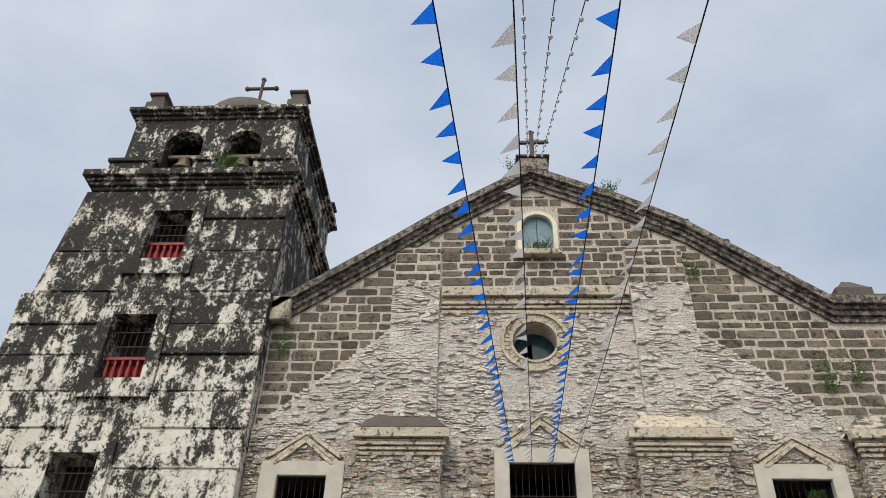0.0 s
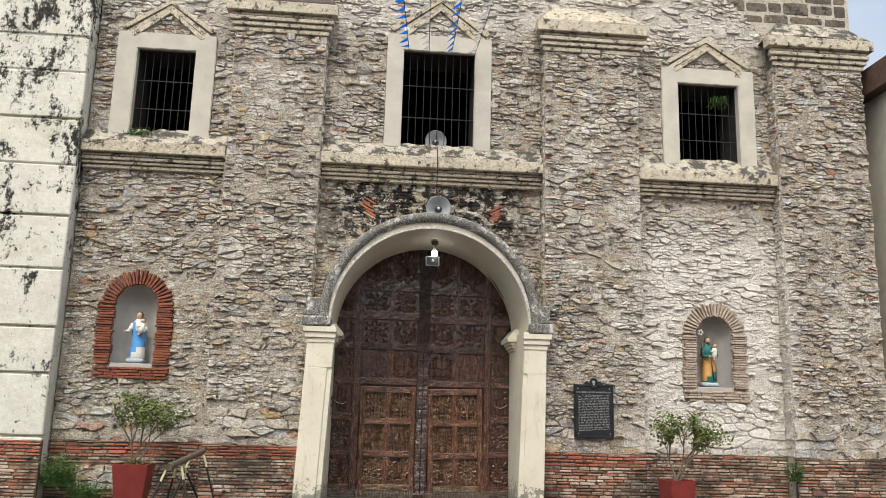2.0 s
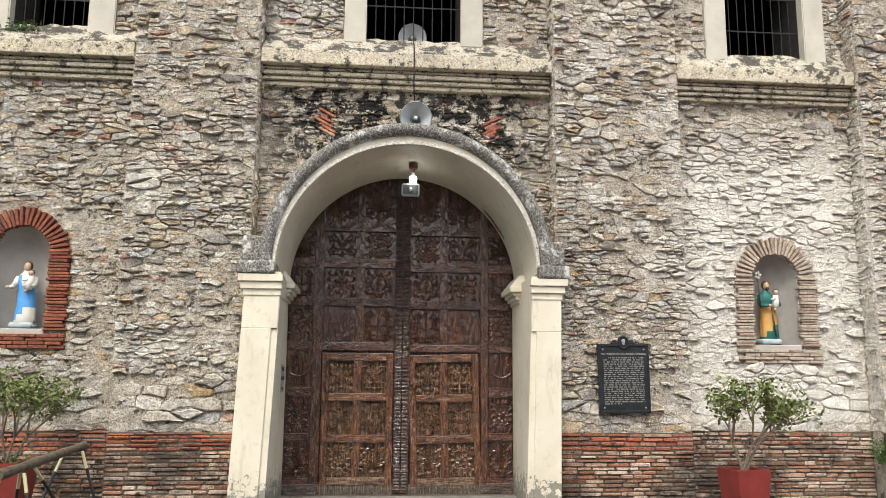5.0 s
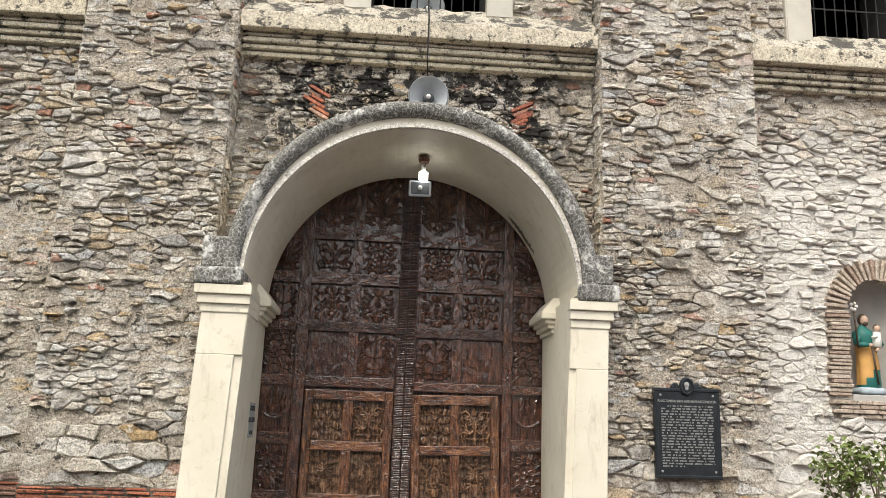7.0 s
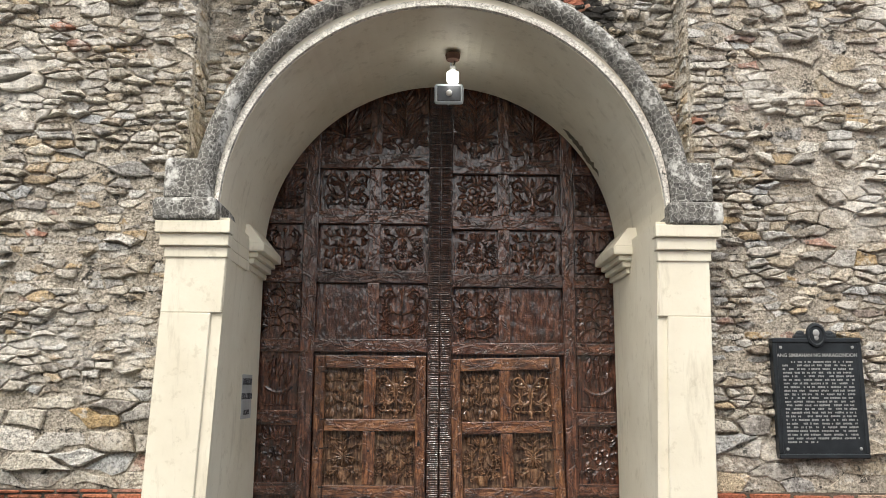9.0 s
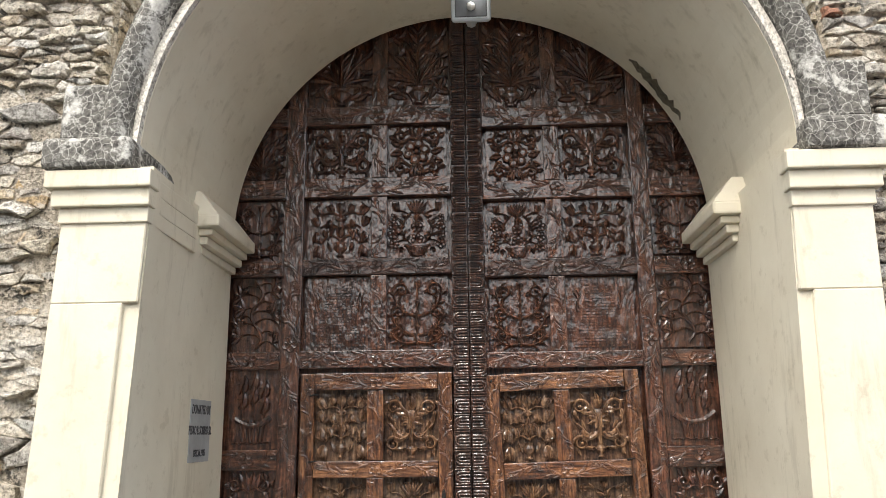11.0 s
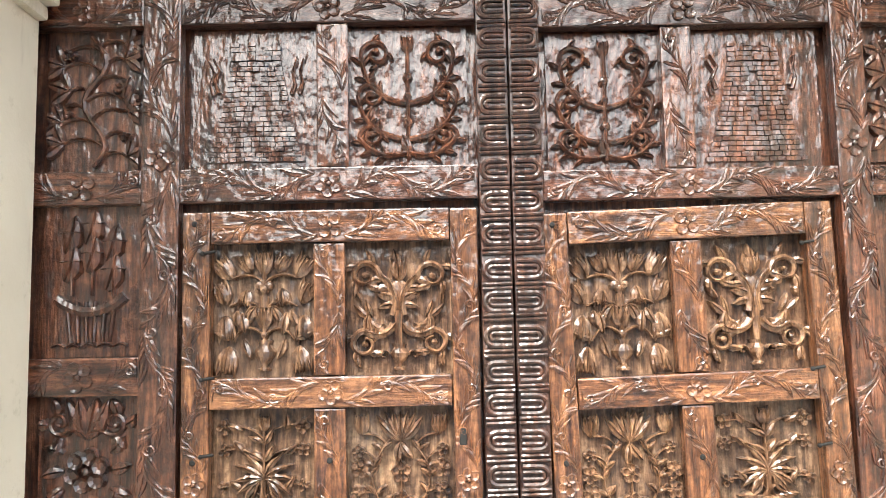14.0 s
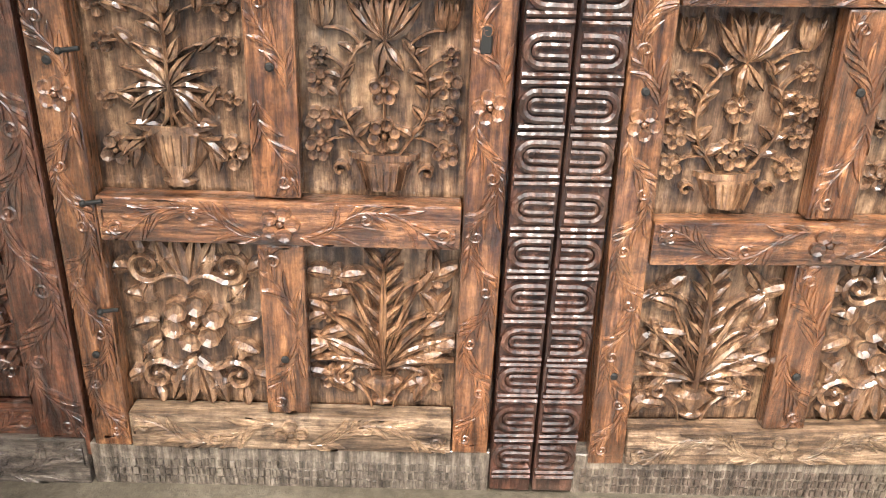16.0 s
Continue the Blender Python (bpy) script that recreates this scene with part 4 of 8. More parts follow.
part("bare_patch", bm, stone_material("bare_render", [(0.0, (0.16, 0.14, 0.1)), (1.0, (0.24, 0.21, 0.16))], 0.5, bump=0.02, speck=0.4), portal, "patch of dark bare render where the paint fell off")
bm = bmesh.new()
box(bm, DOOR_X - 1.62, DOOR_X + 1.62, 16.6, 17.55, ZG - 0.2, ZG + 0.004, bevel=0.003)
link("threshold", bm, plain("threshold_concrete", (0.24, 0.23, 0.21), 0.8, vary=0.3))
tagged(bpy.data.objects["threshold"], "worn grey concrete threshold at the church door", "threshold", kind="structure")

# ---- bell tower ----
tower = setting("bell_tower", "square white plastered bell tower blackened by mould", "bell tower")
TX0, TX1, TY1 = -11.2, -5.22, 22.3
TOWER_WINDOWS = [(-8.57, -7.56, 12.95, 14.45), (-8.76, -7.72, 9.7, 11.33), (-9.13, -8.13, 6.35, 7.98)]
part("shaft", prism([(TX0, ZG - 0.1), (TX1, ZG - 0.1), (TX1, 15.2), (TX0 + 0.62, 15.2), (TX0 + 0.22, 12.0), (TX0, 12.0)], [rect(*w) for w in TOWER_WINDOWS], TOW, TOW + 0.9), TOWER, tower)
part("shaft_core", boxed(TX0 + 0.65, TX1, TOW + 0.9, TY1, ZG - 0.1, 15.2), TOWER, tower)
for y0, y1, x0, x1, z, cs in ((TOW, TY1, TX0 + 0.78, TX1, 15.2, [(0.12, 0.06), (0.12, 0.14), (0.1, 0.2), (0.22, 0.3)]), (TOW + 0.25, TY1 - 0.25, TX0 + 1.12, TX1 - 0.2, 18.1, [(0.12, 0.06), (0.1, 0.14), (0.14, 0.24)])):
    for h, o in cs:
        part("cornice", boxed(x0 - o, x1 + o, y0 - o, y1 + o, z, z + h, bevel=0.02), TOWER, tower)
        z += h
BX0, BX1, BY0, BY1 = TX0 + 1.12, TX1 - 0.2, TOW + 0.25, TY1 - 0.25
bell_arches = [arch(-8.5, 0.52, 15.76, 17.12, 12), arch(-6.85, 0.52, 15.76, 17.12, 12)]
part("belfry_front", prism(rect(BX0, BX1, 15.7, 18.1), bell_arches, BY0, BY0 + 0.5), TOWER, tower)
part("belfry_back", boxed(BX0, BX1, BY1 - 0.5, BY1, 15.7, 18.1), TOWER, tower)
for x0 in (BX0, BX1 - 0.5):
    part("belfry_side", boxed(x0, x0 + 0.5, BY0 + 0.5, BY1 - 0.5, 15.7, 18.1), TOWER, tower)
for a, b in ((BX0 - 0.2, -9.05), (-8.0, -7.37), (-6.35, BX1 + 0.2)):
    bm = boxed(a, b, BY0 - 0.25, BY0 + 0.05, 15.76, 16.25, bevel=0.02)
    box(bm, a - 0.05, b + 0.05, BY0 - 0.32, BY0 + 0.05, 16.25, 16.38, bevel=0.02)
    part("parapet", bm, TOWER, tower)
bm = bmesh.new()
lathe(bm, [(1.95, 18.46), (1.95, 18.9), (1.8, 19.6), (1.45, 20.3), (0.95, 20.8), (0.35, 21.1), (0.05, 21.15)], 24, -7.75, 19.4)
part("dome", bm, CAP_DARK, tower, smooth=True)
for x, y in ((BX0 + 0.42, BY0 + 0.1), (BX1 - 0.1, BY0 + 0.1), (BX1 - 0.1, BY1 - 0.1)):
    bm = bmesh.new()
    box(bm, x - 0.28, x + 0.28, y - 0.28, y + 0.28, 18.46, 18.75, bevel=0.03)
    box(bm, x - 0.2, x + 0.2, y - 0.2, y + 0.2, 18.75, 19.05, bevel=0.03)
    box(bm, x - 0.27, x + 0.27, y - 0.27, y + 0.27, 19.05, 19.15, bevel=0.03)
    ball(bm, (x, y, 19.22), 0.14)
    part("pinnacle", bm, CAP_DARK, tower)
bm = bmesh.new()
rod(bm, (-7.75, 19.4, 21.05), (-7.75, 19.4, 22.75), 0.06)
rod(bm, (-8.25, 19.4, 22.3), (-7.25, 19.4, 22.3), 0.06)
for p in ((-8.25, 19.4, 22.3), (-7.25, 19.4, 22.3), (-7.75, 19.4, 22.75)):
    ball(bm, p, 0.09)
part("tower_cross", bm, CAP_DARK, tower)
for i, (x0, x1, z0, z1) in enumerate(TOWER_WINDOWS):
    w = setting("window_%d" % (i + 6), "barred tower window with stubby red balusters", "window")
    part("window_surround", prism(rect(x0 - 0.32, x1 + 0.3, z0 - 0.45, z1 + 0.25), [rect(x0, x1, z0, z1)], TOW - 0.1, TOW + 0.02), TOWER, w)
    # near-black sheet painted as the shade behind the tower window
    part("back", boxed(x0, x1, TOW + 0.7, TOW + 0.75, z0, z1), SHADE_BLACK, w)
    zb = z0 + 0.55
    part("rail", boxed(x0, x1, TOW + 0.1, TOW + 0.22, zb, zb + 0.07), RED_BALUSTER if i < 2 else TOWER, w)
    part("red_backing", boxed(x0, x1, TOW + 0.26, TOW + 0.28, z0, zb), RED_BALUSTER, w)
    for k in range(6):
        x = x0 + (x1 - x0) * (k + 0.5) / 6
        bm = bmesh.new()
        lathe(bm, [(0.05, z0), (0.05, z0 + 0.05), (0.03, z0 + 0.1), (0.065, z0 + 0.25), (0.03, z0 + 0.42), (0.05, zb)], 8, x, TOW + 0.16)
        part("baluster", bm, RED_BALUSTER, w, smooth=True)
    for k in range(1, 7):
        bm = bmesh.new()
        x = x0 + (x1 - x0) * k / 7
        rod(bm, (x, TOW + 0.14, zb), (x, TOW + 0.14, z1), 0.012, n=6)
        part("bar", bm, IRON, w)
    for f in (0.3, 0.65):
        part("cross_bar", boxed(x0, x1, TOW + 0.12, TOW + 0.14, zb + (z1 - zb) * f, zb + (z1 - zb) * f + 0.03), IRON, w)
for x in (-8.5, -6.85):
    b = thing("church_bell", (x, BY0 + 0.3, 16.35), "dark bronze bell hanging in the belfry arch", "bell", "belfry bells")
    bm = bmesh.new()
    lathe(bm, [(0.32, 0.0), (0.29, 0.08), (0.2, 0.25), (0.17, 0.4), (0.08, 0.5), (0.03, 0.52)], 16)
    part("bell_cup", bm, BELL, b, smooth=True)
    part("yoke", boxed(-0.5, 0.5, -0.06, 0.06, 0.5, 0.62, bevel=0.02), BARK, b)
# plaster panels of the tower's front
rnd = random.Random(5)
courses = [ZG, 0.9, 1.88, 2.62, 3.57, 4.46, 5.34, 6.15, 7.0, 7.66, 8.54, 9.4, 10.3, 11.1, 12.0, 13.2, 14.2, 15.2]
for z0, z1 in zip(courses, courses[1:]):
    left = TX0 + (0.22 + 0.125 * (z1 - 12.0) if z0 > 11.9 else 0.0)
    cuts = [left] + [TX1]
    cuts = [c for c in cuts if not any(w[0] - 0.4 < c < w[1] + 0.4 and z0 < w[3] + 0.3 and z1 > w[2] - 0.5 for w in TOWER_WINDOWS)]
    for a, b in zip(cuts, cuts[1:]):
        spans = [(a, b)]
        for w in TOWER_WINDOWS:
            if z0 < w[3] + 0.25 and z1 > w[2] - 0.45:
                spans = [q for p in spans for q in ((p[0], min(p[1], w[0] - 0.32)), (max(p[0], w[1] + 0.3), p[1])) if q[1] - q[0] > 0.12]
        for p, q in spans:
            o = rnd.uniform(0.015, 0.075)
            part("plaster_panel", boxed(p + 0.006, q - 0.006 + (o if q > TX1 - 0.01 else 0), TOW - o, TOW + 0.01, z0 + 0.018, z1 - 0.018, bevel=0.018), TOWER, tower)

# neighbouring wing at the far side
wing = setting("annex", "plain plastered wing with a brown sheet roof edge", "annex")
part("annex_wall", boxed(9.35, 16, 16.3, 26, ZG - 0.1, 7.6), FRAME_STONE, wing)
part("annex_roof", prism([(9.1, 7.6), (16.5, 7.6), (16.5, 8.1), (9.1, 8.1)], [], 15.7, 26), ROOF_TILE, wing)

# plain unseen wall closing the plaza, added to keep low sky off the door
tagged(link("unseen_wall_south", boxed(-32, 32, -7.3, -7.0, ZG - 0.1, 7.2), plain("reflection_block_grey", (0.13, 0.125, 0.11), 0.9, vary=0.3, scale=0.7)), "added unseen plain wall that blocks low sky from the door's reflections", "wall", kind="structure")


# ---- the carved church door ----
def leaf(bm, x, z, ang, ln, wd, h, bend=0.25):
    """A raised leaf, cut steep at its edges and grooved along its middle, from its stalk at (x, z)."""
    c, s = math.cos(ang), math.sin(ang)
    ln, wd = ln * 1.3, wd * 1.7
    rows = []
    for u, w, k in ((0.0, 0.12, 0.5), (0.18, 0.32, 0.8), (0.42, 0.47, 0.95), (0.68, 0.38, 1.0), (0.88, 0.18, 0.95), (1.0, 0.01, 0.7)):
        off = bend * ln * u * u
        row = []
        for v, d in ((1, -0.002), (0.8, h * k * 0.8), (0.15, h * k), (0, h * k * 0.66), (-0.15, h * k), (-0.8, h * k * 0.8), (-1, -0.002)):
            a, b = u * ln, v * w * wd + off
            row.append(bm.verts.new((x + c * a - s * b, -d, z + s * a + c * b)))
        rows.append(row)
    for p, q in zip(rows, rows[1:]):
        for k in range(6):
            bm.faces.new((p[k], q[k], q[k + 1], p[k + 1]))
    bm.faces.new(rows[-1])


def vine(bm, pts, r, h, r1=None):
    """A half-round raised stem along pts."""
    r1 = r if r1 is None else r1
    rows, n = [], len(pts)
    for i, (x, z) in enumerate(pts):
        a, b = pts[max(0, i - 1)], pts[min(n - 1, i + 1)]
        d = math.hypot(b[0] - a[0], b[1] - a[1]) or 1
        nx, nz = -(b[1] - a[1]) / d, (b[0] - a[0]) / d
        w = r + (r1 - r) * i / (n - 1)
        rows.append([bm.verts.new((x + nx * w * k, -dd, z + nz * w * k)) for k, dd in ((1, -0.002), (0.8, h * 0.75), (0, h), (-0.8, h * 0.75), (-1, -0.002))])
    for p, q in zip(rows, rows[1:]):
        for k in range(4):
            bm.faces.new((p[k], q[k], q[k + 1], p[k + 1]))
    bm.faces.new(rows[-1])
    bm.faces.new(rows[0][::-1])


def knob(bm, x, z, r, h, n=8):
    low = [bm.verts.new((x + r * math.cos(2 * math.pi * i / n), 0.002, z + r * math.sin(2 * math.pi * i / n))) for i in range(n)]
    mid = [bm.verts.new((x + 0.7 * r * math.cos(2 * math.pi * i / n), -h * 0.8, z + 0.7 * r * math.sin(2 * math.pi * i / n))) for i in range(n)]
    top = bm.verts.new((x, -h, z))
    for i in range(n):
        j = (i + 1) % n
        bm.faces.new((low[i], low[j], mid[j], mid[i]))
        bm.faces.new((mid[i], mid[j], top))


def petal(bm, x, z, r, h, n=8):
    """A round petal with a raised rim and a hollow middle."""
    rings = [[bm.verts.new((x + k * r * math.cos(2 * math.pi * i / n), -d, z + k * r * math.sin(2 * math.pi * i / n))) for i in range(n)] for k, d in ((1, -0.002), (0.82, h), (0.4, h * 0.62))]
    for a, b in zip(rings, rings[1:]):
        for i in range(n):
            bm.faces.new((a[i], a[(i + 1) % n], b[(i + 1) % n], b[i]))
    bm.faces.new(rings[-1])


def flower(bm, x, z, r, h, n=5, turn=0.3):
    for i in range(n):
        a = turn + 2 * math.pi * i / n
        petal(bm, x + 0.62 * r * math.cos(a), z + 0.62 * r * math.sin(a), (0.5 if n < 6 else 0.42) * r, h * (0.72 + 0.05 * (i % 3)))
    knob(bm, x, z, 0.24 * r, h * 1.1, 7)


def tulip(bm, x, z, ang, ln, h):
    """A cup of pointed petals that opens away from its stalk."""
    ln *= 1.2
    for d, w, k, b in ((0.62, 0.24, 0.75, -0.35), (-0.62, 0.24, 0.75, 0.35), (0.25, 0.26, 0.9, -0.1), (-0.25, 0.26, 0.9, 0.1), (0.0, 0.24, 1.1, 0.0)):
        leaf(bm, x, z, ang + d, ln * (0.86 if k < 0.8 else 0.78), ln * w, h * k, bend=b)


def spiral(cx, cz, r, turns, start, sgn, n=22):
    return [(cx + r * (1 - 0.78 * i / n) * math.cos(start + sgn * 2 * math.pi * turns * i / n), cz + r * (1 - 0.78 * i / n) * math.sin(start + sgn * 2 * math.pi * turns * i / n)) for i in range(n + 1)]


def bow(x0, z0, x1, z1, b, n=8):
    """A bent line from one point to another."""
    dx, dz = x1 - x0, z1 - z0
    return [(x0 + dx * t - dz * b * 4 * t * (1 - t), z0 + dz * t + dx * b * 4 * t * (1 - t)) for t in [i / n for i in range(n + 1)]]


def vase(bm, x, z, w, ht, h, pot=False):
    prof = [(0.55, 0.0), (0.6, 0.07), (0.3, 0.16), (0.34, 0.25), (0.85, 0.5), (0.95, 0.65), (0.55, 0.85), (0.75, 1.0)]
    if pot:
        prof = [(0.55, 0.0), (0.62, 0.1), (0.8, 0.5), (0.95, 0.8), (1.08, 0.84), (1.08, 1.0)]
    rows = [[bm.verts.new((x + w / 2 * r * math.sin(a), -h * max(0.0, math.cos(a)) * (0.7 + 0.3 * r) + 0.002, z + ht * f)) for a in [math.pi * (k / 6 - 0.5) for k in range(7)]] for r, f in prof]
    for p, q in zip(rows, rows[1:]):
        for k in range(6):
            bm.faces.new((p[k], p[k + 1], q[k + 1], q[k]))
    bm.faces.new(rows[-1])


def carve_branches(w, h, d, rnd):
    """A vase with a stem of stacked cups and pairs of branches that end in drooping and upright tulips."""
    bm = bmesh.new()
    vase(bm, 0, -0.47 * h, 0.24 * w, 0.24 * h, d * 1.2)
    vine(bm, [(0, -0.25 * h), (0, 0.3 * h)], 0.022 * w, d)
    knob(bm, 0, -0.19 * h, 0.045 * w, d * 1.2)
    tulip(bm, 0, -0.15 * h, math.pi / 2, 0.15 * h, d * 1.25)
    vine(bm, [(0, 0.02 * h), (0, 0.11 * h)], 0.045 * w, d * 1.2)
    for s in (-1, 1):
        knob(bm, s * 0.05 * w, 0.19 * h, 0.05 * w, d * 1.15)
    knob(bm, 0, 0.16 * h, 0.05 * w, d * 1.25)
    tulip(bm, 0, 0.27 * h, math.pi / 2, 0.16 * h, d * 1.2)
    for s in (-1, 1):
        right = 0.0 if s > 0 else math.pi
        for z0, ex, ez, b in ((0.2, 0.31, 0.25, 0.18), (0.0, 0.33, 0.03, 0.2), (-0.2, 0.3, -0.24, 0.34), (0.0, 0.19, -0.08, 0.4)):
            vine(bm, bow(0, z0 * h, s * ex * w, ez * h, s * b, 9), 0.02 * w, d * 0.85, 0.014 * w)
        tilt = rnd.uniform(-0.12, 0.12)
        tulip(bm, s * 0.31 * w, 0.25 * h, right + s * (0.95 + tilt), 0.16 * h, d)
        tulip(bm, s * 0.13 * w, 0.29 * h, math.pi / 2 - s * 0.45, 0.13 * h, d)
        tulip(bm, s * 0.17 * w, 0.17 * h, -math.pi / 2 + s * 0.15, 0.12 * h, d)
        tulip(bm, s * 0.36 * w, 0.05 * h, right + s * 1.15, 0.15 * h, d)
        tulip(bm, s * 0.38 * w, -0.04 * h, -math.pi / 2 + s * tilt, 0.16 * h, d * 1.05)
        leaf(bm, s * 0.22 * w, -0.02 * h, -math.pi / 2 - s * 0.35, 0.13 * h, 0.06 * h, d, bend=0.2 * s)
        leaf(bm, s * 0.26 * w, 0.0, -math.pi / 2 + s * 0.2, 0.1 * h, 0.05 * h, d)
        leaf(bm, s * 0.16 * w, -0.1 * h, math.pi / 2 + s * 0.25, 0.11 * h, 0.05 * h, d, bend=0.2 * s)
        leaf(bm, s * 0.2 * w, -0.22 * h, -math.pi / 2 - s * 0.15, 0.13 * h, 0.05 * h, d, bend=-0.2 * s)
        tulip(bm, s * 0.34 * w, -0.28 * h, -math.pi / 2 + s * 0.15, 0.17 * h, d * 1.05)
        leaf(bm, s * 0.3 * w, -0.22 * h, right + s * 0.15, 0.12 * h, 0.045 * h, d, bend=0.2 * s)
        leaf(bm, s * 0.33 * w, -0.2 * h, right + s * 0.7, 0.09 * h, 0.04 * h, d, bend=0.2 * s)
    return bm


def carve_scrolls(w, h, d, rnd):
    """A baluster stem with a bulb and tulips between broad leaves that curl into scrolls."""
    bm = bmesh.new()
    vase(bm, 0, -0.47 * h, 0.2 * w, 0.19 * h, d * 1.2)
    vine(bm, [(0, -0.28 * h), (0, -0.02 * h)], 0.04 * w, d * 1.25, 0.05 * w)
    ball(bm, (0, -0.2 * d, 0.14 * h), 0.1 * w, u=10, v=8, s=(0.95, 0.3, 1.1))
    tulip(bm, 0, 0.21 * h, math.pi / 2, 0.14 * h, d * 1.15)
    leaf(bm, 0, 0.32 * h, math.pi / 2, 0.11 * h, 0.05 * h, d * 1.2)
    for s in (-1, 1):
        right = 0.0 if s > 0 else math.pi
        for k in (0.0, 0.03):
            leaf(bm, s * 0.02 * w, (0.02 + k) * h, right + s * (0.2 + 20 * k), 0.11 * h, 0.05 * h, d * 1.1, bend=-0.35 * s)
        vine(bm, spiral(s * 0.14 * w, -0.36 * h, 0.05 * w, 0.9, math.pi - right, -s, 10), 0.014 * w, d * 0.9)
        for cx, cz, r, foot, st, b, turn in ((0.32, 0.25, 0.14, -0.06, math.pi - right, 0.16, -s), (0.33, -0.27, 0.125, -0.12, math.pi / 2, -0.26, -s)):
            sp = spiral(s * cx * w, cz * h, r * w, 1.35, st, turn, 26)
            stalk = bow(s * 0.05 * w, foot * h, sp[0][0], sp[0][1], b * s, 10)
            vine(bm, stalk[:-1] + sp[:20], 0.05 * w, d * 1.05, 0.014 * w)
            vine(bm, [(p - 0.005 * s, q + 0.004) for p, q in stalk], 0.014 * w, d * 1.25, 0.01 * w)
            knob(bm, s * cx * w, cz * h, 0.04 * w, d * 1.2)
            for i in (3, 6, 9):
                t = math.atan2(stalk[i + 1][1] - stalk[i][1], stalk[i + 1][0] - stalk[i][0])
                leaf(bm, *stalk[i], t - s * (0.75 if cz > 0 else -0.8), 0.11 * h, 0.05 * h, d, bend=-0.3 * s * (1 if cz > 0 else -1))
            for i in (3, 7, 11, 15):
                a = math.atan2(sp[i][1] - cz * h, sp[i][0] - s * cx * w)
                leaf(bm, *sp[i], a - 0.7 * s, 0.1 * h, 0.045 * h, d, bend=-0.35 * s)
        leaf(bm, s * 0.27 * w, -0.08 * h, right + s * 0.45, 0.13 * h, 0.045 * h, d, bend=0.25 * s)
        leaf(bm, s * 0.25 * w, -0.07 * h, right + s * 0.95, 0.11 * h, 0.04 * h, d, bend=0.25 * s)
        leaf(bm, s * 0.14 * w, -0.12 * h, -math.pi / 2 + s * 0.9, 0.09 * h, 0.04 * h, d)
        leaf(bm, s * 0.4 * w, -0.37 * h, -math.pi / 2, 0.07 * h, 0.035 * h, d)
        leaf(bm, s * 0.42 * w, 0.14 * h, -math.pi / 2 - s * 0.3, 0.08 * h, 0.035 * h, d)
    return bm


def carve_tendrils(w, h, d, rnd):
    """A slender stem that forks into three pairs of curling tendrils with small leaves."""
    bm = bmesh.new()
    vine(bm, [(0, -0.46 * h), (0, 0.4 * h)], 0.022 * w, d)
    tulip(bm, 0, 0.33 * h, math.pi / 2, 0.1 * h, d)
    leaf(bm, 0, -0.44 * h, math.pi / 2, 0.12 * h, 0.06 * h, d * 1.1)
    for z, r in ((0.14, 0.05), (0.0, 0.04), (-0.2, 0.05)):
        knob(bm, 0, z * h, r * w, d * 1.2)
    for s in (-1, 1):
        right = 0.0 if s > 0 else math.pi
        for cx, cz, r, foot, st, turn in ((0.27, 0.31, 0.13, -0.06, right, s), (0.31, 0.0, 0.12, -0.32, right, s), (0.31, -0.3, 0.11, -0.42, right, s)):
            sp = spiral(s * cx * w, cz * h, r * w, 1.25, st, turn, 24)
            stalk = bow(0.01 * s * w, foot * h, sp[0][0], sp[0][1], -0.2 * s, 8)
            vine(bm, stalk[:-1] + sp, 0.026 * w, d, 0.014 * w)
            knob(bm, *sp[-1], 0.034 * w, d * 1.1)
            for i in (3, 5, 7):
                t = math.atan2(stalk[i + 1][1] - stalk[i][1], stalk[i + 1][0] - stalk[i][0])
                for k in (-1, 1):
                    leaf(bm, *stalk[i], t + 0.6 * k, 0.08 * h, 0.03 * h, d * 0.9, bend=0.3 * k)
            for i in (4, 9, 14):
                a = math.atan2(sp[i][1] - cz * h, sp[i][0] - s * cx * w)
                leaf(bm, *sp[i], a + 0.7 * turn, 0.06 * h, 0.028 * h, d * 0.9, bend=0.3 * turn)
    return bm


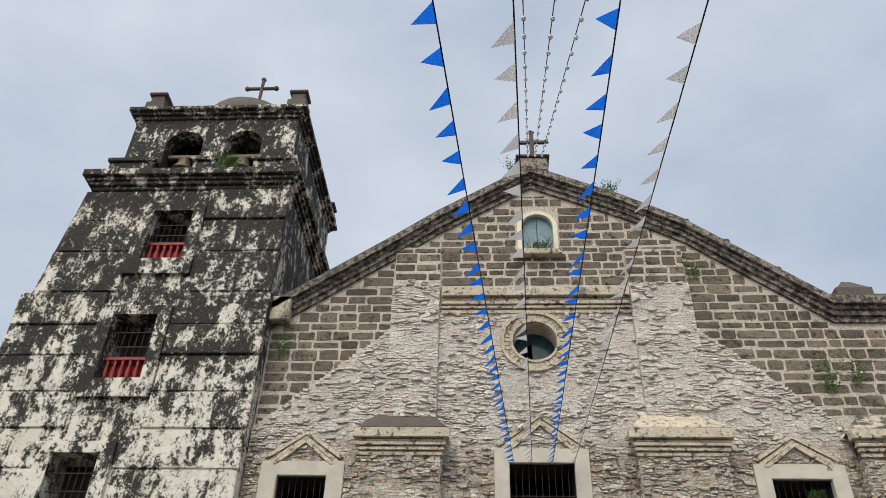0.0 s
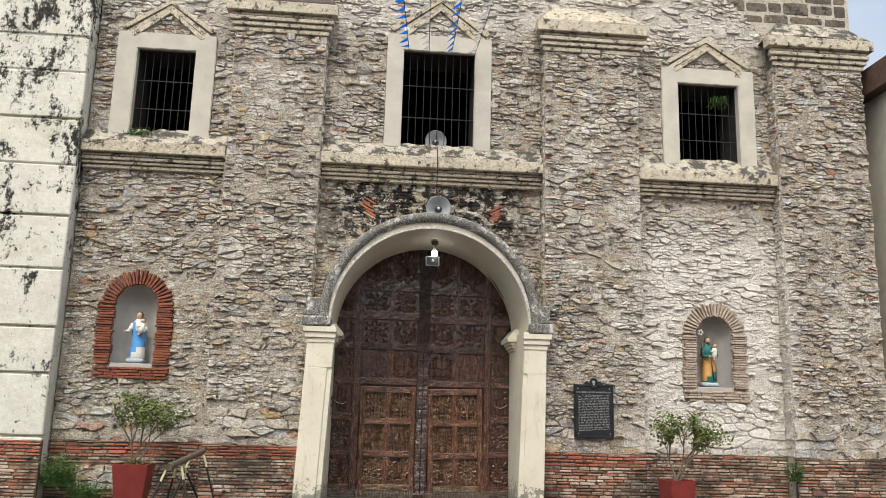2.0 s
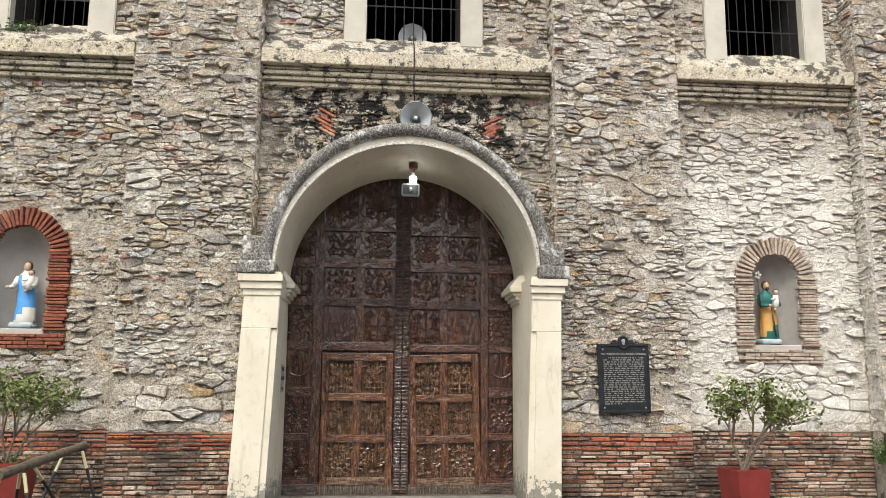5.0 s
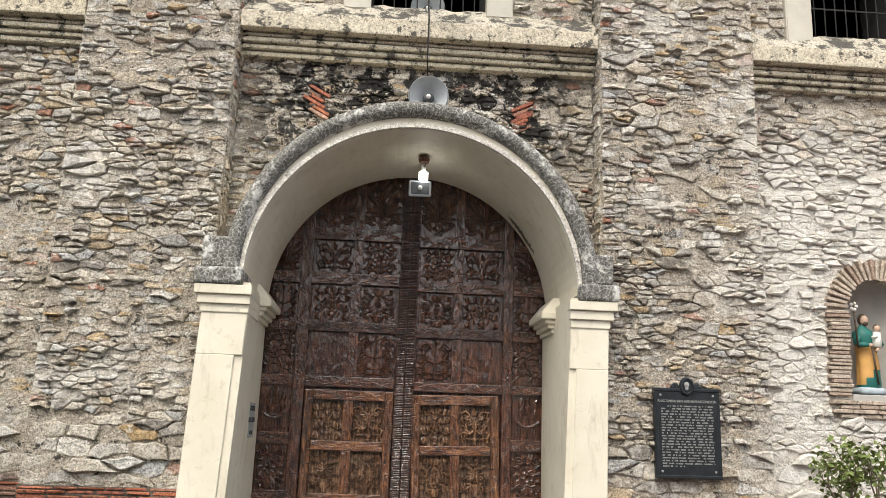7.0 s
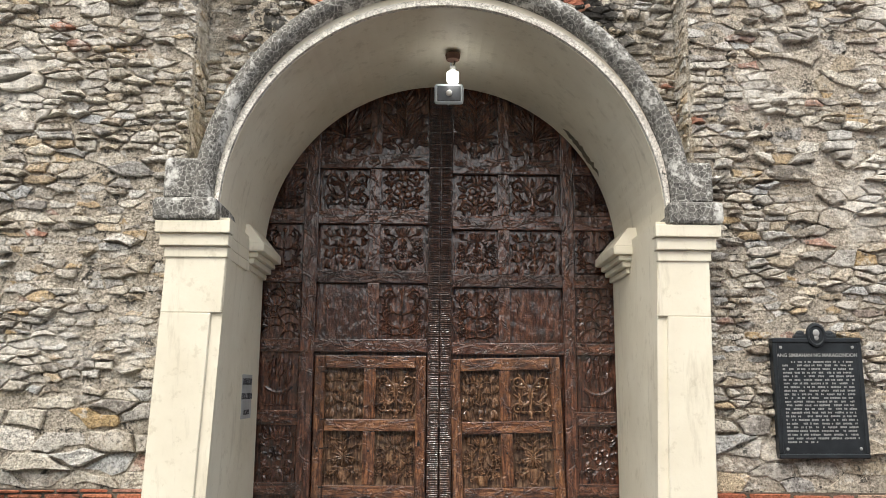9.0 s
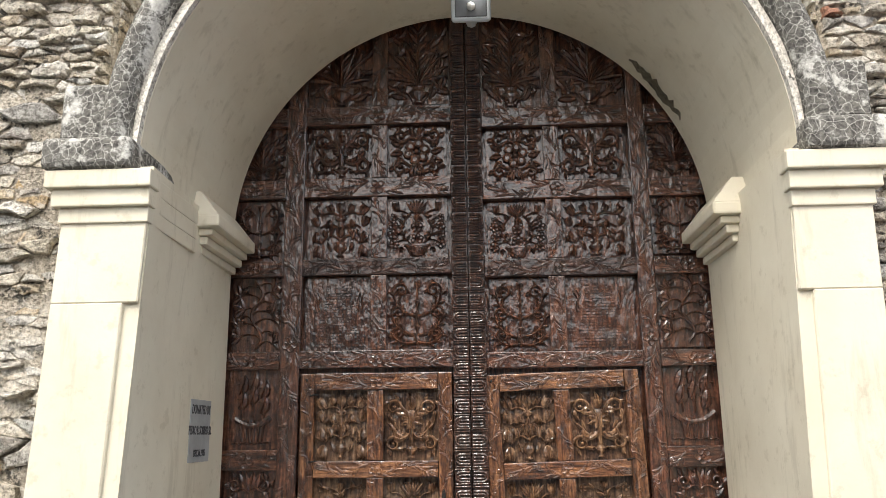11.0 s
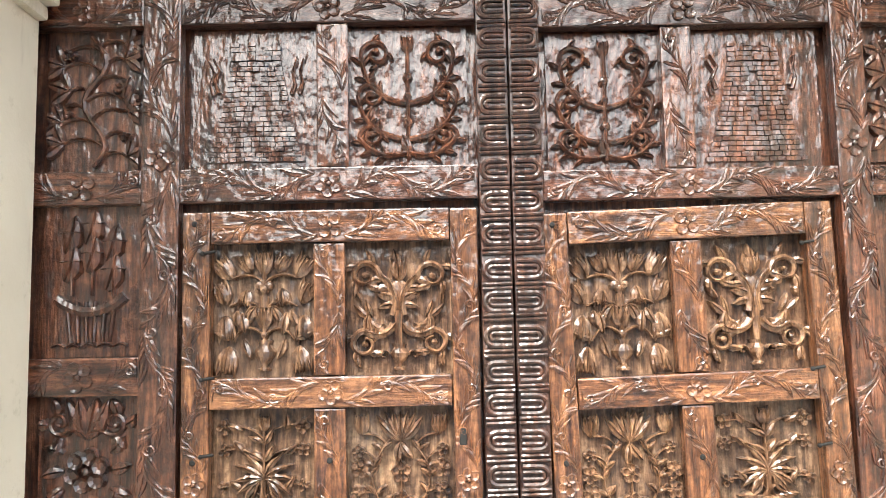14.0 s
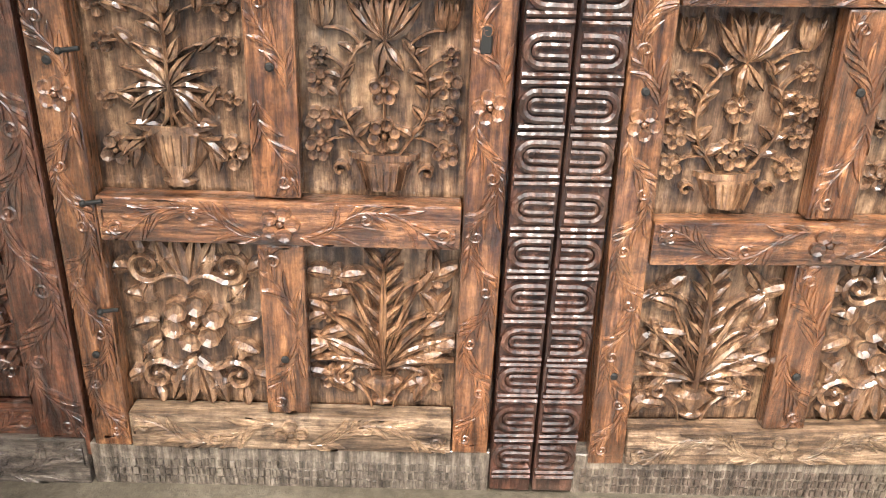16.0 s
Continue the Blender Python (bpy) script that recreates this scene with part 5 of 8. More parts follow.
def carve_pot(w, h, d, rnd):
    """A ribbed basket below a ring of stems with blossoms at its sides and a fan of petals on top."""
    bm = bmesh.new()
    vase(bm, 0, -0.48 * h, 0.42 * w, 0.19 * h, d * 1.2, pot=True)
    for k in range(-3, 4):
        vine(bm, [(k * 0.035 * w, -0.47 * h), (k * 0.05 * w, -0.34 * h)], 0.007 * w, d * 1.3)
    for s in (-1, 1):
        ring = [(s * w * (0.1 + 0.17 * math.sin(math.pi * t)), h * (-0.29 + 0.55 * t)) for t in [i / 14 for i in range(15)]]
        vine(bm, ring, 0.012 * w, d * 0.8)
        for i in (2, 4, 7, 9, 12):
            leaf(bm, *ring[i], math.pi / 2 + s * rnd.uniform(0.3, 0.9), 0.075 * h, 0.035 * h, d * 0.9, bend=0.2 * s)
            leaf(bm, *ring[i], math.pi / 2 - s * rnd.uniform(0.5, 1.1), 0.07 * h, 0.03 * h, d * 0.9, bend=-0.2 * s)
        for i, z in ((2, -0.28), (4, -0.12), (7, 0.04), (10, 0.18)):
            e = (s * rnd.uniform(0.38, 0.41) * w, (z + rnd.uniform(-0.02, 0.02)) * h)
            vine(bm, bow(*ring[i], *e, 0.12 * s, 4), 0.009 * w, d * 0.7)
            flower(bm, *e, (0.085 if z < 0.1 else 0.06) * w, d, 5, rnd.random())
        vine(bm, spiral(s * 0.27 * w, -0.38 * h, 0.05 * w, 1.0, math.pi if s > 0 else 0.0, -s, 10), 0.014 * w, d)
        vine(bm, bow(*ring[-2], s * 0.35 * w, 0.3 * h, 0.15 * s, 5), 0.012 * w, d * 0.8)
        tulip(bm, s * 0.36 * w, 0.29 * h, math.pi / 2 - s * 0.05, 0.13 * h, d)
        leaf(bm, 0, 0.24 * h, -math.pi / 2 + s * 0.4, 0.12 * h, 0.05 * h, d * 1.1)
    flower(bm, 0, -0.2 * h, 0.11 * w, d * 1.1, 6)
    flower(bm, 0, 0.02 * h, 0.095 * w, d * 1.1, 5)
    vine(bm, [(0, -0.29 * h), (0, 0.26 * h)], 0.012 * w, d * 0.7)
    for a in (-1.05, -0.7, -0.35, 0, 0.35, 0.7, 1.05):
        leaf(bm, 0, 0.25 * h, math.pi / 2 + a, (0.17 + 0.02 * abs(a)) * h, 0.05 * h, d * 1.15, bend=-0.3 * a)
    return bm


def carve_urn(w, h, d, rnd):
    """A big round urn with drooping leaves, an upright sprig and blossoms in the corners."""
    bm = bmesh.new()
    prof = [(0.5, 0.0), (0.55, 0.06), (0.3, 0.12), (0.55, 0.25), (0.95, 0.55), (1.05, 0.85), (0.95, 0.9), (1.0, 1.0)]
    u = w * 0.22
    rows = [[bm.verts.new((u * r * math.sin(a), -d * 1.1 * max(0.0, math.cos(a)) + 0.002, h * (-0.48 + 0.3 * f))) for a in [math.pi * (k / 8 - 0.5) for k in range(9)]] for r, f in prof]
    for p, q in zip(rows, rows[1:]):
        for k in range(8):
            bm.faces.new((p[k], p[k + 1], q[k + 1], q[k]))
    bm.faces.new(rows[-1])
    for k in range(-3, 4):
        vine(bm, [(k * 0.04 * w, -0.37 * h), (k * 0.055 * w, -0.22 * h)], 0.006 * w, d * 1.2)
    vine(bm, [(0, -0.2 * h), (0, 0.34 * h)], 0.014 * w, d * 0.9)
    for a in (-2.1, -1.75, -1.3, -0.8, -0.3, 0.3, 0.8, 1.3, 1.75, 2.1):
        leaf(bm, 0, 0.0, math.pi / 2 + a, 0.17 * h, 0.04 * h, d, bend=0.4 if a > 0 else -0.4)
    tulip(bm, 0, 0.33 * h, math.pi / 2, 0.1 * h, d * 1.1)
    for s in (-1, 1):
        arc = bow(0.02 * s * w, -0.01 * h, s * 0.3 * w, -0.24 * h, -0.32 * s, 8)
        vine(bm, arc, 0.016 * w, d, 0.01 * w)
        vine(bm, bow(s * 0.06 * w, -0.04 * h, s * 0.2 * w, -0.18 * h, -0.2 * s, 6), 0.016 * w, d)
        for i, a in ((4, 0.3), (6, -0.5), (7, -1.2)):
            leaf(bm, *arc[i], (a if s > 0 else math.pi - a), 0.13 * h, 0.045 * h, d, bend=-0.2 * s)
        for z, r, k in ((-0.31, 0.105, 4), (-0.06, 0.06, 3), (0.2, 0.065, 4), (0.37, 0.075, 4)):
            e = (s * rnd.uniform(0.35, 0.39) * w, z * h)
            if z > -0.2:
                vine(bm, bow(0.01 * s * w, (z - 0.08) * h, *e, 0.14 * s, 6), 0.01 * w, d * 0.8)
                leaf(bm, s * 0.2 * w, (z - 0.03) * h, math.pi / 2 - s * rnd.uniform(0.2, 1.2), 0.09 * h, 0.04 * h, d)
            flower(bm, *e, r * w, d, k, rnd.random())
        for z in (0.12, 0.24):
            leaf(bm, 0, z * h, math.pi / 2 - s * 0.8, 0.1 * h, 0.04 * h, d)
    return bm


def carve_rosette(w, h, d, rnd):
    """A large flower in the middle with curling leaves in the corners."""
    bm = bmesh.new()
    flower(bm, 0, 0, 0.24 * w, d * 1.2, 6)
    for sx in (-1, 1):
        for sz in (-1, 1):
            sp = spiral(sx * 0.28 * w, sz * 0.33 * h, 0.13 * w, 1.2, math.atan2(-sz, -sx), sx * sz)
            vine(bm, sp, 0.032 * w, d, 0.016 * w)
            knob(bm, *sp[-1], 0.035 * w, d * 1.1)
            for i in (2, 6, 10, 14):
                a = math.atan2(sp[i][1] - sz * 0.33 * h, sp[i][0] - sx * 0.28 * w)
                leaf(bm, *sp[i], a + 0.6 * sx * sz, 0.1 * h, 0.065 * h, d)
            vine(bm, bow(0, sz * 0.24 * h, sp[0][0], sp[0][1], 0.2 * sx * sz), 0.024 * w, d)
        for f in (-0.12, 0, 0.12):
            leaf(bm, sx * 0.24 * w, f * h, (0 if sx > 0 else math.pi) + f * 5 * sx, 0.17 * w, 0.09 * w, d)
    for sz in (-1, 1):
        for a in (-0.7, -0.3, 0.3, 0.7):
            leaf(bm, 0, sz * 0.22 * h, sz * math.pi / 2 + a, 0.24 * h, 0.08 * h, d, bend=-0.3 * a)
    return bm


def carve_fern(w, h, d, rnd):
    """A footed bowl with a tall spray of long leaves."""
    bm = bmesh.new()
    vase(bm, 0, -0.48 * h, 0.34 * w, 0.2 * h, d * 1.2)
    for i in range(11):
        a = (i - 5) * 0.24
        leaf(bm, 0, -0.26 * h, math.pi / 2 + a, h * (0.5 - 0.055 * abs(i - 5)), 0.032 * h, d * (0.9 + 0.3 * (i % 2)), bend=0.5 * a)
    vine(bm, [(0, -0.28 * h), (0, 0.36 * h)], 0.02 * w, d * 1.2, 0.008 * w)
    for k in range(5):
        for s in (-1, 1):
            leaf(bm, 0, (-0.1 + 0.11 * k) * h, math.pi / 2 + 0.45 * s, 0.13 * h, 0.035 * h, d * 1.1, bend=0.2 * s)
    for s in (-1, 1):
        for f, r in ((0.3, 0.08), (0.08, 0.07), (-0.32, 0.09), (-0.1, 0.06)):
            e = (s * (0.36 - 0.04 * rnd.random()) * w, f * h)
            vine(bm, bow(s * 0.08 * w, (f - 0.2) * h, *e, 0.2 * s), 0.014 * w, d * 0.8)
            flower(bm, *e, r * w, d, 5, rnd.random())
            for k in (0, 1):
                leaf(bm, *e, math.pi / 2 + rnd.uniform(-2.4, 2.4), 0.13 * h, 0.06 * h, d)
            leaf(bm, s * 0.2 * w, (f - 0.1) * h, math.pi / 2 - s * rnd.uniform(0.4, 1.5), 0.14 * h, 0.06 * h, d)
        vine(bm, spiral(s * 0.26 * w, -0.3 * h, 0.08 * w, 1.1, math.pi / 2, -s), 0.022 * w, d)
    return bm


def carve_grapes(w, h, d, rnd):
    """A climbing vine with leaves and bunches of small fruit."""
    bm = bmesh.new()
    stem = [(0.12 * w * math.sin(i * 0.7), h * (-0.46 + 0.92 * i / 14)) for i in range(15)]
    vine(bm, stem, 0.03 * w, d)
    for i in range(1, 14):
        s = 1 if i % 2 else -1
        e = (s * rnd.uniform(0.26, 0.36) * w, stem[i][1] + rnd.uniform(0.0, 0.06) * h)
        vine(bm, bow(*stem[i], *e, 0.2 * s, 5), 0.018 * w, d * 0.8)
        if i % 3 == 0:
            for _ in range(8):
                knob(bm, e[0] + rnd.uniform(-0.07, 0.07) * w, e[1] - rnd.uniform(0, 0.1) * h, 0.032 * w, d * 1.2, 6)
        else:
            for a in (-0.8, 0, 0.8):
                leaf(bm, *e, (0.3 if s > 0 else math.pi - 0.3) + a, 0.15 * w + 0.03 * h, 0.09 * w, d, bend=0.2 * a)
    return bm


def carve_keep(w, h, d, rnd):
    """A tapering tower of stone courses in low relief, with splits in the wood beside it."""
    bm = bmesh.new()
    n = 24
    for i in range(n):
        f = i / n
        hw = (0.4 - 0.23 * f ** 0.7) * w if i < n - 4 else 0.2 * w
        k = max(3, int(hw / (0.03 * w)))
        z = h * (-0.47 + 0.9 * f)
        for j in range(k):
            a, b = -hw + 2 * hw * j / k, -hw + 2 * hw * (j + 1) / k
            if i == n - 1 and j % 2:
                continue
            if i in (9, 10, 16, 17) and abs(a + b) < 0.06 * w:
                continue
            box(bm, a + 0.001, b - 0.001, -d * (0.34 + 0.2 * rnd.random() + (0.25 if i == n - 4 else 0)), 0.002, z + 0.001, z + h * 0.9 / n - 0.0022)
    for s in (-1, 1):
        for k in range(2):
            x, z = s * rnd.uniform(0.27, 0.36) * w, rnd.uniform(0.02, 0.1) * h
            vine(bm, [(x, z), (x + 0.03 * w * s, z + 0.08 * h), (x + 0.01 * w, z + 0.17 * h), (x + 0.04 * w * s, z + 0.26 * h)], 0.022 * w, d * 0.6, 0.008 * w)
    return bm


def carve_ship(w, h, d, rnd):
    """A sailing ship in low relief."""
    bm = bmesh.new()
    vine(bm, bow(-0.36 * w, -0.12 * h, 0.36 * w, -0.1 * h, -0.22), 0.06 * w, d)
    for k in range(6):
        x = (-0.25 + 0.1 * k) * w
        vine(bm, [(x, -0.14 * h), (x * 0.8, -0.42 * h)], 0.02 * w, d * 0.7)
    for x, z in ((-0.2, 0.36), (0.02, 0.42), (0.24, 0.3)):
        vine(bm, [(x * w, -0.1 * h), (x * w, z * h)], 0.016 * w, d)
        for k in range(2):
            zz = (z - 0.02 - 0.2 * k) * h
            leaf(bm, (x - 0.08) * w, zz - 0.14 * h, 1.0, 0.2 * h, 0.16 * w, d, bend=0.3)
            vine(bm, [((x - 0.12) * w, zz), ((x + 0.12) * w, zz)], 0.012 * w, d)
    for k in range(5):
        vine(bm, bow((-0.4 + 0.16 * k) * w, -0.45 * h, (-0.26 + 0.16 * k) * w, -0.45 * h, 0.2, 4), 0.015 * w, d * 0.6)
    return bm


def carve_strip(ln, wd, d, seed, middle=True):
    """A running scroll of slender leaf strokes along a board, from its middle outwards, along x."""
    rnd = random.Random(seed)
    bm = bmesh.new()
    lead = wd * (0.42 if middle else 0.1)
    n = max(1, round((ln / 2 - lead) / (wd * 1.5)))
    pitch = (ln / 2 - lead) / n
    for s in (-1, 1):
        for k in range(n):
            x0, up = s * (lead + pitch * k), (1 if k % 2 else -1) * (1 if seed % 2 else s)
            main = [(x0 + s * pitch * 0.98 * t, up * wd * (0.3 - 0.6 * t + 0.12 * math.sin(6.28 * t))) for t in [i / 10 for i in range(11)]]
            vine(bm, main, wd * 0.022, d * 0.8, wd * 0.035)
            end = spiral(x0 + s * pitch * 0.84, -up * wd * 0.16, wd * 0.17, 1.25, -1.57 * up, s * up, 14)
            vine(bm, end, wd * 0.055, d * 1.1, wd * 0.03)
            for q in range(0, 10, 2):
                p = main[q]
                a = math.atan2(main[q + 1][1] - p[1], main[q + 1][0] - p[0])
                for e in (-1, 1):
                    leaf(bm, *p, a + e * rnd.uniform(0.12, 0.42), wd * rnd.uniform(0.45, 0.7), wd * rnd.uniform(0.11, 0.15), d * rnd.uniform(0.75, 1.1), bend=0.3 * e)
    if middle:
        flower(bm, 0, 0, wd * 0.4, d * 1.35, 5 if seed % 3 else 4, rnd.random())
    for v in bm.verts:
        v.co.x, v.co.z = max(-ln / 2, min(ln / 2, v.co.x)), max(-wd * 0.45, min(wd * 0.45, v.co.z))
    return bm


door = thing("church_door", (0, 0, 0), "tall double church door of carved brown hardwood, closed", "door")
GROUND_Y, FACE_Y = 17.885, 17.83         # carved grounds and the faces of rails and stiles
part("backing", boxed(DOOR_X - 1.75, DOOR_X + 1.75, 17.915, 17.96, ZG - 0.02, 4.6), WOOD_DARK, door)
DESIGNS = {"branches": carve_branches, "scrolls": carve_scrolls, "tendrils": carve_tendrils, "pot": carve_pot, "rosette": carve_rosette, "fern": carve_fern, "grapes": carve_grapes, "urn": carve_urn, "keep": carve_keep, "ship": carve_ship}
count = [0]


def board(parent, name, x0, x1, z0, z1, m, y=FACE_Y, deep=0.045, strip=True, flower_mid=True):
    """A rail or stile with its running carving, the grain along it."""
    if x1 - x0 > z1 - z0:
        m = RAIL_WOOD[m.name]
    ob = part(name, boxed(x0, x1, y, y + deep + 0.012, z0, z1, bevel=0.006, seg=2), m, parent)
    if strip:
        count[0] += 1
        flat = x1 - x0 > z1 - z0
        bm = carve_strip(max(x1 - x0, z1 - z0) * 0.97, min(x1 - x0, z1 - z0), 0.0085, count[0], flower_mid)
        if not flat:
            bmesh.ops.transform(bm, matrix=Matrix.Rotation(-math.pi / 2, 4, "Y"), verts=bm.verts[:])
        bmesh.ops.translate(bm, vec=((x0 + x1) / 2, y + 0.001, (z0 + z1) / 2), verts=bm.verts[:])
        bmesh.ops.recalc_face_normals(bm, faces=bm.faces[:])
        part("carving", bm, m, ob)
    return ob


def carved_panel(parent, x0, x1, z0, z1, design, m, m2, deep=0.033):
    count[0] += 1
    ob = part("panel", boxed(x0 - 0.005, x1 + 0.005, GROUND_Y, GROUND_Y + 0.02, z0 - 0.005, z1 + 0.005), m, parent)
    bm = DESIGNS[design]((x1 - x0) * 1.0, (z1 - z0) * 0.98, deep, random.Random(count[0]))
    hw, hh = (x1 - x0) * 0.495, (z1 - z0) * 0.495
    for v in bm.verts:
        v.co.x, v.co.z = max(-hw, min(hw, v.co.x)), max(-hh, min(hh, v.co.z))
        q = noise.noise(Vector((v.co.x * 14, v.co.z * 14, count[0])))
        v.co += Vector((0.004 * q, -0.003 * q, 0.004 * noise.noise(Vector((v.co.z * 14, v.co.x * 14, count[0] + 7.5)))))
    bmesh.ops.translate(bm, vec=((x0 + x1) / 2, GROUND_Y, (z0 + z1) / 2), verts=bm.verts[:])
    bmesh.ops.recalc_face_normals(bm, faces=bm.faces[:])
    part("carving", bm, m2, ob)
    return ob


def wicket(x0, x1, designs, hinge_left):
    """A small door within the great leaf, with six carved panels."""
    w = part("wicket_door", boxed(x0 + 0.01, x1 - 0.01, GROUND_Y + 0.012, GROUND_Y + 0.02, 0.08, 1.86), WOOD_RED, door, "small inset door of orange-brown carved wood")
    y = FACE_Y - 0.012
    s = 0.1
    for a, b in ((x0 + 0.008, x0 + s), (x1 - s, x1 - 0.008)):
        board(w, "stile", a, b, 0.06, 1.86, WOOD_RED, y, 0.05)
    rails = [(1.752, 1.862), (1.2, 1.303), (0.63, 0.737), (0.06, 0.163)]
    for k, (a, b) in enumerate(rails):
        board(w, "rail", x0 + s + 0.003, x1 - s - 0.003, a, b, WOOD_RED if k < 3 else WOOD_FOOT, y - 0.004, 0.05)
    xm = (x0 + x1) / 2 - 0.005
    for (hi, _), (_, lo), row in zip(rails, rails[1:], designs):
        board(w, "muntin", xm - 0.053, xm + 0.053, lo + 0.003, hi - 0.003, WOOD_RED, y + 0.006, 0.04, flower_mid=False)
        for (a, b), dsg in zip(((x0 + s, xm - 0.053), (xm + 0.053, x1 - s)), row):
            carved_panel(w, a, b, lo, hi, dsg, WOOD_GROUND, WOOD_PANEL)
    for z in (1.72, 1.3, 1.05, 0.72, 0.45):
        x = x0 + s if hinge_left else x1 - s
        bm = bmesh.new()
        rod(bm, (x - 0.022, y - 0.006, z), (x + 0.02, y - 0.006, z + 0.006), 0.005)
        ball(bm, (x - 0.022, y - 0.008, z), 0.008)
        part("hinge_pin", bm, IRON, w)
    for z in (1.79, 1.0, 0.3):
        for x in (x0 + 0.05, xm):
            bm = bmesh.new()
            lathe(bm, [(0.01, 0), (0.01, 0.004), (0.006, 0.007)], 8)
            bmesh.ops.transform(bm, matrix=Matrix.Translation((x, y - 0.002, z + 0.03)) @ Matrix.Rotation(math.pi / 2, 4, "X"), verts=bm.verts[:])
            part("bolt_head", bm, IRON, w)
    return w


left = wicket(-0.256, 0.755, [("branches", "scrolls"), ("urn", "pot"), ("rosette", "fern")], True)
right = wicket(0.974, 1.98, [("branches", "scrolls"), ("pot", "urn"), ("fern", "rosette")], False)
right.matrix_basis = Matrix.Translation((1.475, 0, 0.95)) @ Matrix.Rotation(radians(-1.6), 4, "Y") @ Matrix.Translation((-1.475, 0, -0.962))   # it hangs a little askew
bm = boxed(0.672, 0.698, FACE_Y - 0.02, FACE_Y + 0.02, 1.07, 1.13, bevel=0.004)
part("lock_plate", bm, IRON, left, "dark rusted lock plate")

# the pair of carved posts that meet in the middle
for x0, x1 in ((0.757, 0.862), (0.868, 0.973)):
    post = part("meeting_post", boxed(x0, x1, FACE_Y - 0.02, FACE_Y + 0.05, ZG, 4.45, bevel=0.006, seg=2), WOOD_POST, door, "near-black post carved with stacked arches")
    xm, hw = (x0 + x1) / 2, 0.043
    k, z = 0, ZG + 0.08
    bm = bmesh.new()
    while z < 4.3:
        j = 1 + 0.08 * math.sin(k * 2.3)
        side = -1 if x0 < 0.8 else 1
        for r, d, u in ((0.03, 0.016, hw), (0.011, 0.013, hw * 0.62)):
            zc = z + 0.036 * j
            pts = [(xm - side * hw, zc + r)] + [(xm + side * (u - r + r * math.sin(math.pi * i / 8)), zc + r * math.cos(math.pi * i / 8)) for i in range(9)] + [(xm - side * hw, zc - r)]
            vine(bm, pts, 0.0095 if r > 0.02 else 0.007, d * 0.95)
        for dz in (-0.011, -0.027):
            vine(bm, [(xm - hw - 0.006, z + dz), (xm + hw + 0.006, z + dz + 0.002)], 0.007, 0.015)
        z += 0.113 * j
        k += 1
    bmesh.ops.translate(bm, vec=(0, FACE_Y - 0.02, 0), verts=bm.verts[:])
    bmesh.ops.recalc_face_normals(bm, faces=bm.faces[:])
    part("arch_carving", bm, WOOD_POST, post)

